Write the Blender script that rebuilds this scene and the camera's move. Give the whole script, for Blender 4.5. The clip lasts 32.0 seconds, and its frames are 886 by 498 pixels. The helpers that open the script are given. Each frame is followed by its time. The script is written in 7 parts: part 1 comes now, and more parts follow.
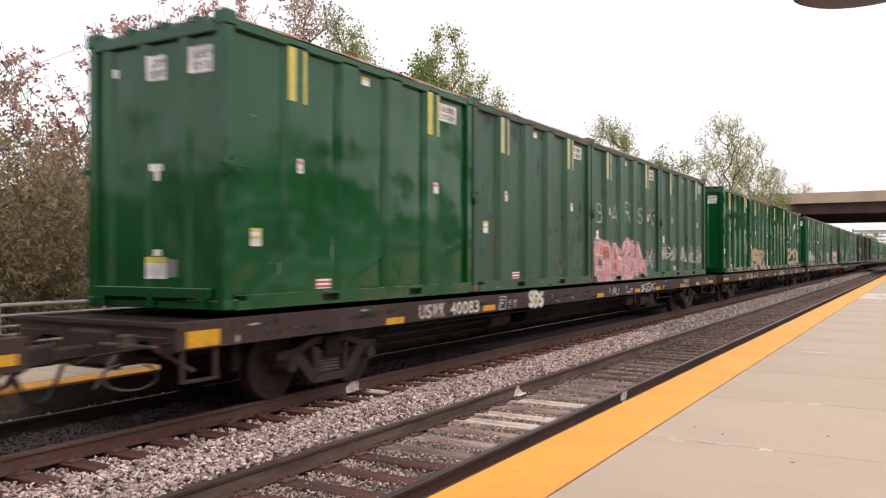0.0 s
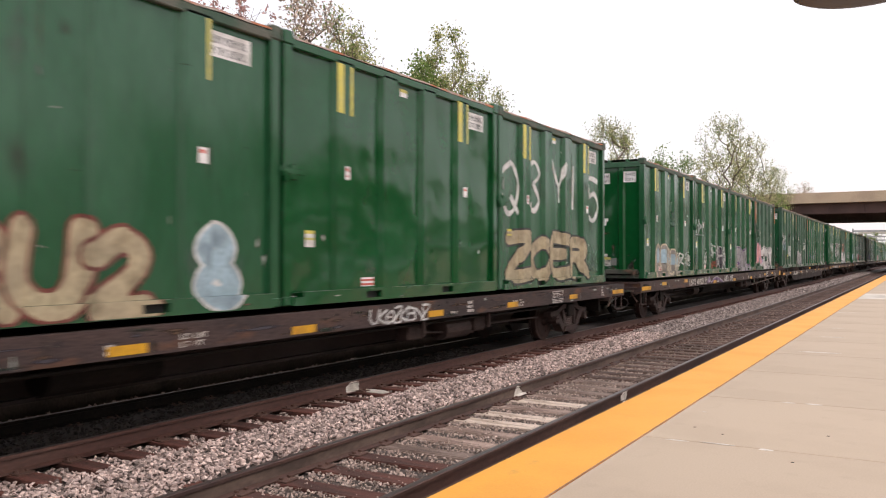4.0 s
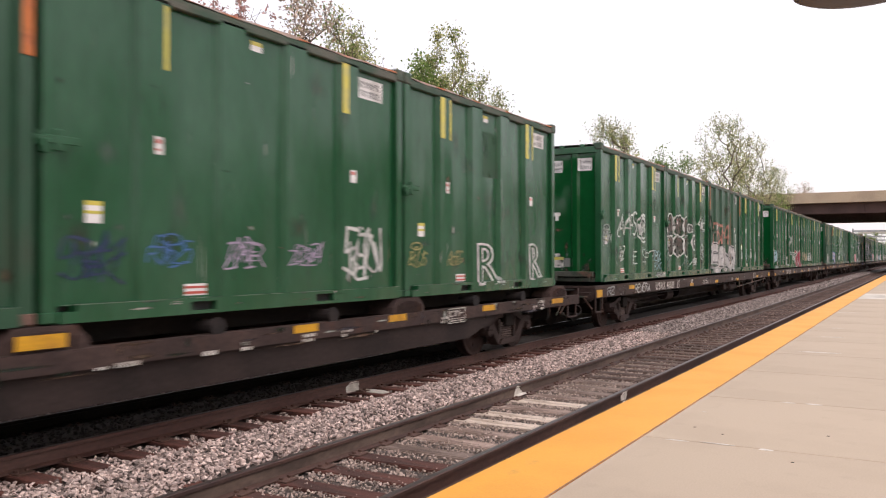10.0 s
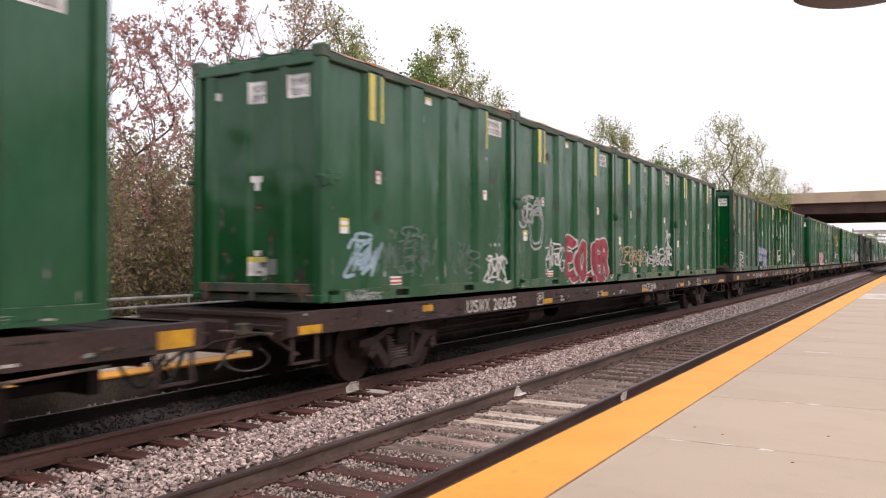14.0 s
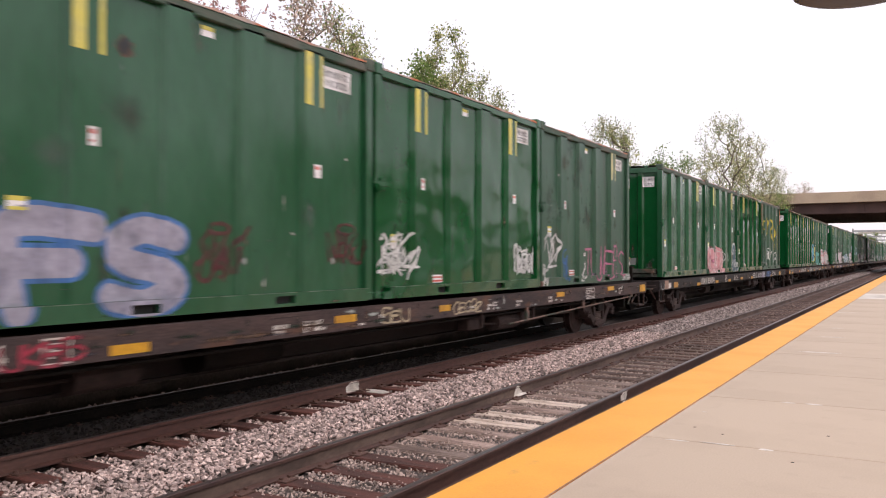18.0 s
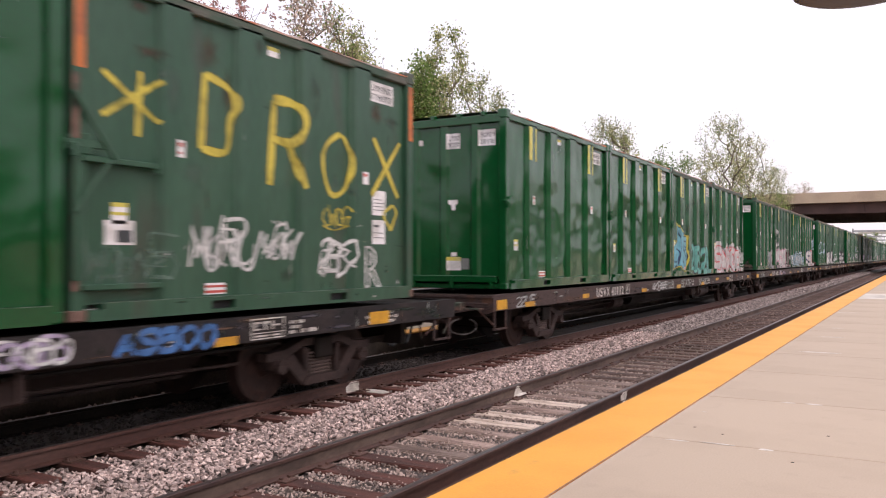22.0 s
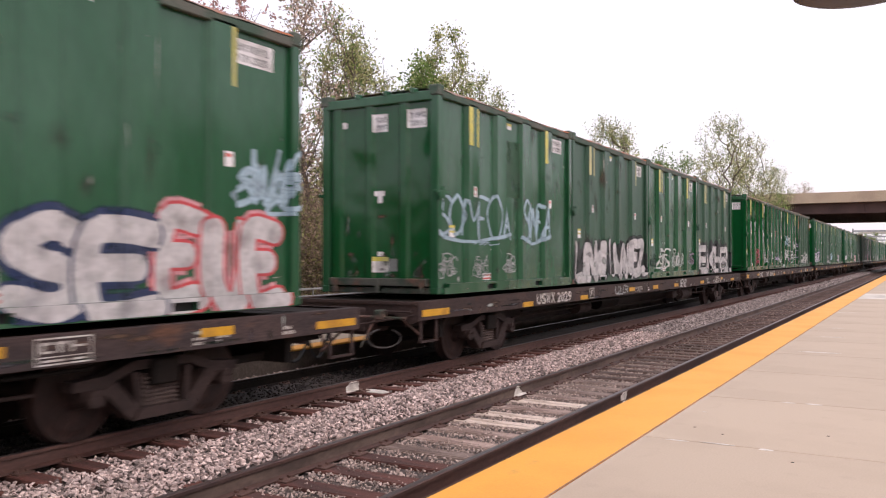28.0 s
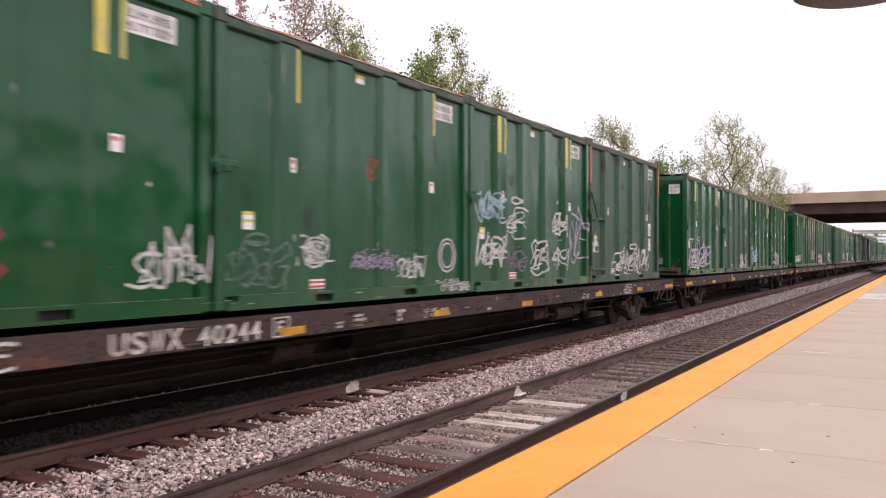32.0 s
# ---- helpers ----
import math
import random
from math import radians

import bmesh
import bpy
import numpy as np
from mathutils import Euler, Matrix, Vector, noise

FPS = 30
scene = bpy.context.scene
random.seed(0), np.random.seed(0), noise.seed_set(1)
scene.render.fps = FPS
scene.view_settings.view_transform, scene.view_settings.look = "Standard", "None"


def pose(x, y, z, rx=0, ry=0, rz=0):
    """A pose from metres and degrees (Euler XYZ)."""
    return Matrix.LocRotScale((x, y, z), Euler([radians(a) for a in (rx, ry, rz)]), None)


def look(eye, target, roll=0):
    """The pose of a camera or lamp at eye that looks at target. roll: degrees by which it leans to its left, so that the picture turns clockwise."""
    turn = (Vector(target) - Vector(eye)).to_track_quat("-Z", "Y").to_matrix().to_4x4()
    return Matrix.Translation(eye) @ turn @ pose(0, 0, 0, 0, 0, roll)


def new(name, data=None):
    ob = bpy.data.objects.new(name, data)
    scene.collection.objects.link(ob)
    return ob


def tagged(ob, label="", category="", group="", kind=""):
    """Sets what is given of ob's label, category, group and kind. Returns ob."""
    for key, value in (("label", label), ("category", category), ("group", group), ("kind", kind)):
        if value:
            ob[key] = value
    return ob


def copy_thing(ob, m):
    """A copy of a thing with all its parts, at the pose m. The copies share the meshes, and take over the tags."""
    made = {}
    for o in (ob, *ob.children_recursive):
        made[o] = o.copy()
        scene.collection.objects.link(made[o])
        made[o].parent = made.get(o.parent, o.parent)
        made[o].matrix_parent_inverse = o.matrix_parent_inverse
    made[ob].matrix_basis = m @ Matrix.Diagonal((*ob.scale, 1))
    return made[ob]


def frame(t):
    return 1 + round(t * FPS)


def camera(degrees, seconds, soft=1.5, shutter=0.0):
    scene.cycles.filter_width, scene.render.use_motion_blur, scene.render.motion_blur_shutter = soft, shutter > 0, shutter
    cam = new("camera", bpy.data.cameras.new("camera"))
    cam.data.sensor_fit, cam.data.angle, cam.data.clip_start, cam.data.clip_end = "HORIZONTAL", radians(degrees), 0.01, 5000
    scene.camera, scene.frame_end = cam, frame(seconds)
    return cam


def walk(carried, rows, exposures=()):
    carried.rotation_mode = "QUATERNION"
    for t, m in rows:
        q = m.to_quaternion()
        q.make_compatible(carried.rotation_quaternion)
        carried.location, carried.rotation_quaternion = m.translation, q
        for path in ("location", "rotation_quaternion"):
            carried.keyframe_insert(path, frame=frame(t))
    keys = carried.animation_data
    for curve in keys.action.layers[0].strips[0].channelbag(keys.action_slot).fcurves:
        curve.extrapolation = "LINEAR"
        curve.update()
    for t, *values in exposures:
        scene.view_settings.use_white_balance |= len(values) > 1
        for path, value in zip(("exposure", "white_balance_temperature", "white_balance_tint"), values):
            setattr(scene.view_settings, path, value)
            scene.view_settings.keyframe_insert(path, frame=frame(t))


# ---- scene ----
# The rails run along x, the train comes from +x; z is 0 on top of the rails.
EYE = (0.0, 0.0, 1.861)
FOV = 56.47
YAW, PITCH = 30.14, 0.565
cam = camera(FOV, 32.0, soft=1.12, shutter=0.3)
AIM = (math.cos(radians(YAW)), math.sin(radians(YAW)), 1.861 + math.tan(radians(PITCH)))
walk(cam, [(0.0, look(EYE, AIM)), (32.0, look(EYE, AIM))], [(0.0, 0.0, 6500, 11), (6.0, 0.0, 6480, 11), (12.0, 0.0, 6410, 13.2), (17.0, 0.0, 6360, 14.5), (21.0, 0.0, 6320, 17), (28.0, 0.0, 6290, 17.5), (32.0, 0.0, 6290, 17.5)])

# ---- light: a bright overcast spring day ----
world = bpy.data.worlds.new("sky")
scene.world = world
world.use_nodes = True
wt = world.node_tree
wt.nodes.clear()
sky = wt.nodes.new("ShaderNodeTexSky")
sky.sky_type, sky.sun_disc = "NISHITA", False
sky.sun_elevation, sky.sun_rotation = radians(50), radians(200)
sky.air_density, sky.dust_density = 1.0, 6.0
bg_sky, bg_cloud = wt.nodes.new("ShaderNodeBackground"), wt.nodes.new("ShaderNodeBackground")
bg_sky.inputs[1].default_value = 0.06
bg_cloud.inputs[0].default_value = (1.0, 0.945, 0.94, 1)
bg_cloud.inputs[1].default_value = 1.0
add = wt.nodes.new("ShaderNodeAddShader")
wout = wt.nodes.new("ShaderNodeOutputWorld")
wt.links.new(sky.outputs[0], bg_sky.inputs[0])
wt.links.new(bg_sky.outputs[0], add.inputs[0])
wt.links.new(bg_cloud.outputs[0], add.inputs[1])
wt.links.new(add.outputs[0], wout.inputs[0])
sun_data = bpy.data.lights.new("sun", "SUN")
sun_data.energy, sun_data.angle, sun_data.color = 0.5, radians(25), (1.0, 0.95, 0.88)
sun = new("sun", sun_data)
sun.matrix_world = look((0, -20, 40), (12, 0, 0))


# ---- materials ----
def mat(name, col, rough=0.6, metal=0.0, col2=None, fac=(0.45, 0.62), s1=1.5, s2=30.0, var=0.25, bump=0.15, stretch=(1, 1, 1), coat=0.0, spread=0.0, island=False, col3=None, fac3=(0.62, 0.7), s3=6.0, dent=0.0, spec=0.5):
    """A painted, rusted or stony surface: two colours in patches, a third in spots, a fine grain and relief."""
    m = bpy.data.materials.new(name)
    m.use_nodes = True
    nt = m.node_tree
    N, L = nt.nodes, nt.links
    b = N["Principled BSDF"]
    b.inputs["Roughness"].default_value, b.inputs["Metallic"].default_value = rough, metal
    b.inputs["Coat Weight"].default_value, b.inputs["Specular IOR Level"].default_value = coat, spec
    tc, mp = N.new("ShaderNodeTexCoord"), N.new("ShaderNodeMapping")
    mp.inputs["Scale"].default_value = stretch
    L.new(tc.outputs["Object"], mp.inputs[0])

    def noise_of(scale, detail=4.0):
        n = N.new("ShaderNodeTexNoise")
        n.inputs["Scale"].default_value, n.inputs["Detail"].default_value = scale, detail
        L.new(mp.outputs[0], n.inputs["Vector"])
        return n

    def mixed(f, a, c):
        x = N.new("ShaderNodeMix")
        x.data_type = "RGBA"
        L.new(f, x.inputs["Factor"])
        for sock, v in ((x.inputs["A"], a), (x.inputs["B"], c)):
            if isinstance(v, tuple):
                sock.default_value = (*v, 1)
            else:
                L.new(v, sock)
        return x.outputs["Result"]

    def ramp(f, lo, hi):
        r = N.new("ShaderNodeMapRange")
        r.inputs["From Min"].default_value, r.inputs["From Max"].default_value = lo, hi
        L.new(f, r.inputs["Value"])
        return r.outputs[0]
    big, fine = noise_of(s1), noise_of(s2, 6.0)
    c = mixed(ramp(big.outputs["Fac"], *fac), col, col2 or tuple(v * 0.7 for v in col))
    if col3:
        c = mixed(ramp(noise_of(s3, 8.0).outputs["Fac"], *fac3), c, col3)
    hsv = N.new("ShaderNodeHueSaturation")
    L.new(c, hsv.inputs["Color"])
    val = N.new("ShaderNodeMapRange")
    val.inputs["From Min"].default_value, val.inputs["From Max"].default_value = 0.3, 0.7
    val.inputs["To Min"].default_value, val.inputs["To Max"].default_value = 1 - var, 1 + var
    L.new(fine.outputs["Fac"], val.inputs["Value"])
    out = val.outputs[0]
    if spread:
        info = N.new("ShaderNodeNewGeometry") if island else N.new("ShaderNodeObjectInfo")
        r = N.new("ShaderNodeMapRange")
        r.inputs["To Min"].default_value, r.inputs["To Max"].default_value = 1 - spread, 1 + spread
        L.new(info.outputs["Random Per Island" if island else "Random"], r.inputs["Value"])
        mul = N.new("ShaderNodeMath")
        mul.operation = "MULTIPLY"
        L.new(out, mul.inputs[0])
        L.new(r.outputs[0], mul.inputs[1])
        out = mul.outputs[0]
    L.new(out, hsv.inputs["Value"])
    L.new(hsv.outputs[0], b.inputs["Base Color"])
    rr = N.new("ShaderNodeMapRange")
    rr.inputs["To Min"].default_value, rr.inputs["To Max"].default_value = max(0.06, rough - 0.1), min(1, rough + 0.1)
    L.new(big.outputs["Fac"], rr.inputs["Value"])
    L.new(rr.outputs[0], b.inputs["Roughness"])
    if bump:
        bp = N.new("ShaderNodeBump")
        bp.inputs["Strength"].default_value, bp.inputs["Distance"].default_value = bump, 0.02
        L.new(fine.outputs["Fac"], bp.inputs["Height"])
        L.new(bp.outputs[0], b.inputs["Normal"])
        if dent:
            soft = noise_of(0.55, 1.5)
            b2 = N.new("ShaderNodeBump")
            b2.inputs["Strength"].default_value, b2.inputs["Distance"].default_value = 1.0, dent
            L.new(soft.outputs["Fac"], b2.inputs["Height"])
            L.new(b2.outputs[0], bp.inputs["Normal"])
            knock = noise_of(2.1, 1.0)
            b3 = N.new("ShaderNodeBump")
            b3.inputs["Strength"].default_value, b3.inputs["Distance"].default_value = 1.0, (dent - 0.12) * 0.3
            L.new(knock.outputs["Fac"], b3.inputs["Height"])
            L.new(b3.outputs[0], b2.inputs["Normal"])
    return m


GREENS = [
    mat("paint_green_fresh", (0.003, 0.064, 0.016), 0.13, col2=(0.005, 0.074, 0.021), s1=0.7, s2=9, var=0.06, bump=0.03, dent=0.16, spread=0.03),
    mat("paint_green", (0.015, 0.080, 0.033), 0.22, col2=(0.029, 0.099, 0.050), s1=0.9, s2=11, var=0.1, bump=0.05, dent=0.21, stretch=(1, 1, 0.35), col3=(0.03, 0.08, 0.048), fac3=(0.66, 0.74), s3=2.2, spread=0.04),
    mat("paint_green_faded", (0.022, 0.073, 0.040), 0.42, col2=(0.033, 0.088, 0.052), s1=1.1, s2=13, var=0.14, bump=0.08, dent=0.16, stretch=(1, 1, 0.3), col3=(0.05, 0.052, 0.038), fac3=(0.58, 0.76), s3=2.0, spread=0.05),
]
DUSTY = mat("dusty_green_steel", (0.035, 0.072, 0.045), 0.6, col2=(0.10, 0.10, 0.08), fac=(0.42, 0.6), s1=2.2, s2=20, var=0.2, bump=0.08, stretch=(0.6, 1, 2))
YELLOW_OLD = mat("faded_reflector", (0.58, 0.54, 0.26), 0.55, col2=(0.42, 0.42, 0.24), s1=4, s2=25, var=0.15, bump=0.03)
WHITE = mat("white_vinyl", (0.82, 0.79, 0.80), 0.5, col2=(0.6, 0.57, 0.56), s1=3, s2=30, var=0.08, bump=0.03)
YELLOW = mat("yellow_reflector", (0.62, 0.54, 0.10), 0.45, col2=(0.5, 0.46, 0.16), s1=3, s2=25, var=0.12, bump=0.03)
AMBER = mat("amber_reflector", (0.62, 0.32, 0.015), 0.5, col2=(0.45, 0.22, 0.02), s1=4, s2=30, var=0.15, bump=0.04)
ORANGE = mat("orange_strap", (0.5, 0.15, 0.04), 0.6, col2=(0.38, 0.12, 0.05), s1=3, s2=25, var=0.2, bump=0.05)
# real rust patches; the pale base paints in the sky-lit rim
SKYLIT_RUST = mat("skylit_rust_cover", (0.40, 0.335, 0.30), 0.75, fac=(0.46, 0.56), col2=(0.44, 0.15, 0.07), s1=2, s2=18, var=0.3, bump=0.2)
RED = mat("red_vinyl", (0.6, 0.10, 0.08), 0.5, var=0.1, bump=0.02)
INK = mat("dark_ink", (0.05, 0.055, 0.06), 0.6, var=0.1, bump=0.0)
GREY = mat("grey_plate", (0.28, 0.29, 0.28), 0.5, var=0.12, bump=0.03)
STEEL = mat("brown_car_steel", (0.047, 0.030, 0.0275), 0.7, spec=0.25, col2=(0.068, 0.043, 0.038), s1=1.2, s2=22, var=0.3, bump=0.15, col3=(0.0756, 0.036, 0.025), fac3=(0.58, 0.72), s3=3.0, spread=0.08)
STEEL_RED = mat("rust_purple_steel", (0.066, 0.043, 0.040), 0.7, spec=0.25, col2=(0.042, 0.031, 0.031), s1=0.8, s2=22, var=0.3, bump=0.15, col3=(0.12, 0.058, 0.036), fac3=(0.56, 0.7), s3=2.0, stretch=(0.6, 1, 2))
STEEL_BLK = mat("black_car_steel", (0.017, 0.014, 0.0145), 0.7, spec=0.25, col2=(0.032, 0.024, 0.023), s1=1.5, s2=22, var=0.25, bump=0.1, col3=(0.07, 0.045, 0.035), fac3=(0.66, 0.76), s3=3.0)
# near-black steel for underframes, floors, hand brakes and the far rail
STEELDK = mat("near_black_steel", (0.0105, 0.0082, 0.0072), 0.7, spec=0.15, col2=(0.017, 0.012, 0.0098), s1=2.0, s2=20, var=0.3, bump=0.15)
BELLY = mat("brown_centre_sill", (0.034, 0.0225, 0.0205), 0.7, spec=0.25, col2=(0.022, 0.015, 0.014), s1=1.2, s2=20, var=0.3, bump=0.12)
TRUCK = mat("truck_casting", (0.043, 0.026, 0.023), 0.75, spec=0.3, col2=(0.030, 0.019, 0.017), s1=3, s2=25, var=0.3, bump=0.2)
WHEEL = mat("wheel_steel", (0.024, 0.0125, 0.0105), 0.65, spec=0.3, col2=(0.040, 0.020, 0.016), s1=5, s2=30, var=0.25, bump=0.1)
PRIMER = mat("tan_primer", (0.33, 0.21, 0.15), 0.75, col2=(0.22, 0.14, 0.11), s1=4, s2=30, var=0.25, bump=0.1, col3=(0.09, 0.06, 0.05), fac3=(0.6, 0.7), s3=5)
HOSE = mat("dusty_hose", (0.06, 0.052, 0.05), 0.7, var=0.2, bump=0.05)
HANDRAIL = mat("worn_handrail_paint", (0.30, 0.17, 0.055), 0.7, col2=(0.16, 0.09, 0.05), s1=4, s2=30, var=0.25, bump=0.1)
SPRING = mat("spring_steel", (0.105, 0.068, 0.058), 0.65, col2=(0.07, 0.044, 0.038), s1=4, s2=30, var=0.25, bump=0.1)
BLACK = mat("black_rubber", (0.015, 0.015, 0.016), 0.7, var=0.2, bump=0.05)
CARWHITE = mat("stencil_white", (0.62, 0.58, 0.54), 0.6, col2=(0.42, 0.37, 0.33), s1=5, s2=30, var=0.25, bump=0.03)
RAIL = mat("rail_rust", (0.072, 0.030, 0.023), 0.6, col2=(0.10, 0.050, 0.039), s1=1.2, s2=30, var=0.25, bump=0.12, stretch=(0.3, 1, 1))
RAIL_A = mat("rail_dark", (0.076, 0.038, 0.030), 0.6, col2=(0.050, 0.026, 0.022), s1=1.2, s2=30, var=0.25, bump=0.12, stretch=(0.3, 1, 1))
GRIME = mat("grimy_green_steel", (0.075, 0.075, 0.062), 0.75, col2=(0.028, 0.050, 0.033), s1=2.5, s2=25, var=0.25, bump=0.15, col3=(0.13, 0.07, 0.05), fac3=(0.55, 0.68), s3=3.0)
CASTING = mat("rusty_casting", (0.17, 0.095, 0.075), 0.75, col2=(0.045, 0.055, 0.04), s1=4, s2=30, var=0.25, bump=0.15)
RAILTOP = mat("rail_head", (0.16, 0.14, 0.14), 0.42, metal=0.6, col2=(0.10, 0.075, 0.07), s1=1.5, s2=20, var=0.2, bump=0.04, stretch=(0.2, 3, 1))
PLATE = mat("tie_plate_rust", (0.095, 0.048, 0.036), 0.8, col2=(0.065, 0.034, 0.027), s1=6, s2=50, var=0.3, bump=0.2)
TIE_OLD = mat("grey_tie", (0.31, 0.225, 0.19), 0.9, col2=(0.18, 0.12, 0.098), s1=3, s2=40, var=0.35, bump=0.35, stretch=(3.0, 0.4, 2), spread=0.3)
TIE_PALE = mat("whitewashed_tie", (0.64, 0.52, 0.44), 0.9, col2=(0.40, 0.31, 0.25), s1=4, s2=40, var=0.25, bump=0.3, stretch=(3.0, 0.4, 2))
TIE_DARK = mat("creosote_tie", (0.105, 0.038, 0.028), 0.85, col2=(0.060, 0.025, 0.020), s1=3, s2=40, var=0.35, bump=0.3, stretch=(3.0, 0.4, 2), spread=0.3)
TIE_BROWN = mat("brown_tie", (0.125, 0.077, 0.062), 0.9, col2=(0.075, 0.045, 0.037), s1=3, s2=40, var=0.35, bump=0.3, stretch=(3.0, 0.4, 2), spread=0.3)
STONE = mat("ballast_stone", (0.51, 0.395, 0.36), 0.85, col2=(0.335, 0.25, 0.225), s1=8, s2=60, var=0.2, bump=0.2, spread=0.66, island=True)
# stone colour with the shade under the train painted in
STONE_SHADE = mat("oily_gravel", (0.032, 0.023, 0.020), 0.85, col2=(0.017, 0.012, 0.011), s1=5, s2=60, var=0.25, bump=0.2, spread=0.5, island=True)
STONE_DK = mat("dirty_ballast", (0.42, 0.325, 0.285), 0.9, col2=(0.26, 0.19, 0.16), s1=5, s2=60, var=0.25, bump=0.2, spread=0.6, island=True)
STONE_FAR = mat("grey_ballast", (0.37, 0.305, 0.285), 0.9, col2=(0.22, 0.172, 0.158), s1=5, s2=60, var=0.25, bump=0.2, spread=0.6, island=True)
STONE_BROWN = mat("brown_gravel", (0.25, 0.182, 0.155), 0.9, col2=(0.15, 0.105, 0.09), s1=5, s2=60, var=0.25, bump=0.2, spread=0.55, island=True)
BED = mat("ballast_bed", (0.10, 0.078, 0.07), 0.95, col2=(0.05, 0.038, 0.034), s1=9, s2=45, var=0.5, bump=0.8)
SOIL = mat("soil", (0.10, 0.085, 0.05), 0.95, col2=(0.07, 0.09, 0.03), s1=0.6, s2=14, var=0.4, bump=0.5)
CONC = mat("platform_concrete", (0.5, 0.396, 0.299), 0.8, col2=(0.47, 0.3712, 0.2806), s1=0.9, s2=70, var=0.05, bump=0.06, spread=0.025, col3=(0.44, 0.3465, 0.2622), fac3=(0.6, 0.8), s3=3.5)
CONC_LT = mat("pale_concrete", (0.68, 0.62, 0.55), 0.8, var=0.06, s2=60, bump=0.06)
CONC_EDGE = mat("dark_concrete", (0.085, 0.066, 0.054), 0.9, col2=(0.05, 0.039, 0.033), s1=1.5, s2=30, var=0.3, bump=0.2)
SEAM = mat("seam_sealant", (0.46, 0.23, 0.13), 0.8, var=0.15, s2=20, bump=0.05)
RAIL_WEB = mat("dusty_rail_web", (0.135, 0.092, 0.074), 0.8, col2=(0.07, 0.046, 0.037), s1=1.5, s2=30, var=0.2, bump=0.1, stretch=(0.4, 1, 1))
SAFETY = mat("yellow_edge_paint", (0.84, 0.386, 0.048), 0.6, col2=(0.80, 0.356, 0.048), s1=1.2, s2=60, var=0.05, bump=0.05, col3=(0.6324, 0.306, 0.064), fac3=(0.66, 0.8), s3=5)
LINE = mat("worn_white_paint", (0.68, 0.63, 0.58), 0.7, col2=(0.5, 0.45, 0.4), s1=8, s2=60, var=0.2, bump=0.05)
GALV = mat("galvanised_steel", (0.42, 0.42, 0.42), 0.45, metal=0.5, var=0.12, s2=20, bump=0.05)
BR_CONC = mat("bridge_concrete", (0.46, 0.36, 0.26), 0.85, col2=(0.40, 0.31, 0.23), s1=0.3, s2=8, var=0.1, bump=0.1)
BR_STEEL = mat("bridge_girder", (0.085, 0.046, 0.04), 0.7, col2=(0.065, 0.035, 0.03), s1=0.5, s2=8, var=0.15, bump=0.08)
BARK = mat("bark", (0.20, 0.155, 0.13), 0.95, col2=(0.12, 0.09, 0.075), s1=4, s2=30, var=0.35, bump=0.5, stretch=(1, 1, 0.3))
LAMPMAT = mat("lamp_housing", (0.05, 0.035, 0.045), 0.5, var=0.1, bump=0.02)


def leaf_mat(name, col, spread=0.45):
    m = mat(name, col, 0.6, col2=tuple(v * 0.75 for v in col), s1=2, s2=12, var=0.15, bump=0, spread=spread, island=True)
    b = m.node_tree.nodes["Principled BSDF"]
    tr = m.node_tree.nodes.new("ShaderNodeBsdfTranslucent")
    mix = m.node_tree.nodes.new("ShaderNodeMixShader")
    mix.inputs[0].default_value = 0.5
    src = b.inputs["Base Color"].links[0].from_socket
    m.node_tree.links.new(src, tr.inputs[0])
    m.node_tree.links.new(b.outputs[0], mix.inputs[1])
    m.node_tree.links.new(tr.outputs[0], mix.inputs[2])
    m.node_tree.links.new(mix.outputs[0], m.node_tree.nodes["Material Output"].inputs[0])
    return m


LEAF_GREEN = leaf_mat("leaf_green", (0.19, 0.28, 0.075))
LEAF_LIGHT = leaf_mat("leaf_spring", (0.50, 0.49, 0.24))
LEAF_PINK = leaf_mat("leaf_pink", (0.58, 0.44, 0.34))
LEAF_RED = leaf_mat("leaf_red", (0.54, 0.31, 0.28))
LEAF_BROWN = leaf_mat("leaf_brown", (0.37, 0.27, 0.19))
LEAF_OLIVE = leaf_mat("leaf_olive", (0.32, 0.30, 0.13))


# ---- mesh helpers ----
def box(bm, x0, y0, z0, x1, y1, z1, bevel=0.0):
    r = bmesh.ops.create_cube(bm, size=1.0)
    vs = r["verts"]
    for v in vs:
        v.co = Vector(((x0 + x1) / 2 + v.co.x * (x1 - x0), (y0 + y1) / 2 + v.co.y * (y1 - y0), (z0 + z1) / 2 + v.co.z * (z1 - z0)))
    if bevel:
        es = list({e for v in vs for e in v.link_edges})
        bmesh.ops.bevel(bm, geom=es, offset=bevel, segments=1, affect="EDGES", profile=0.5)
    return vs


def rod(bm, a, b, r, n=8, r2=None):
    a, b = Vector(a), Vector(b)
    d = b - a
    m = Matrix.Translation((a + b) / 2) @ d.to_track_quat("Z", "Y").to_matrix().to_4x4()
    bmesh.ops.create_cone(bm, cap_ends=True, segments=n, radius1=r, radius2=r if r2 is None else r2, depth=d.length, matrix=m)


def prism(bm, outline, y0, y1, axis="y"):
    """A plate cut to an outline (u, v), between two depths on the given axis."""
    def at(u, v, w):
        return (u, w, v) if axis == "y" else (w, u, v)
    lo = [bm.verts.new(at(u, v, y0)) for u, v in outline]
    hi = [bm.verts.new(at(u, v, y1)) for u, v in outline]
    bm.faces.new(lo)
    bm.faces.new(hi[::-1])
    for i in range(len(lo)):
        j = (i + 1) % len(lo)
        bm.faces.new((lo[i], hi[i], hi[j], lo[j]))


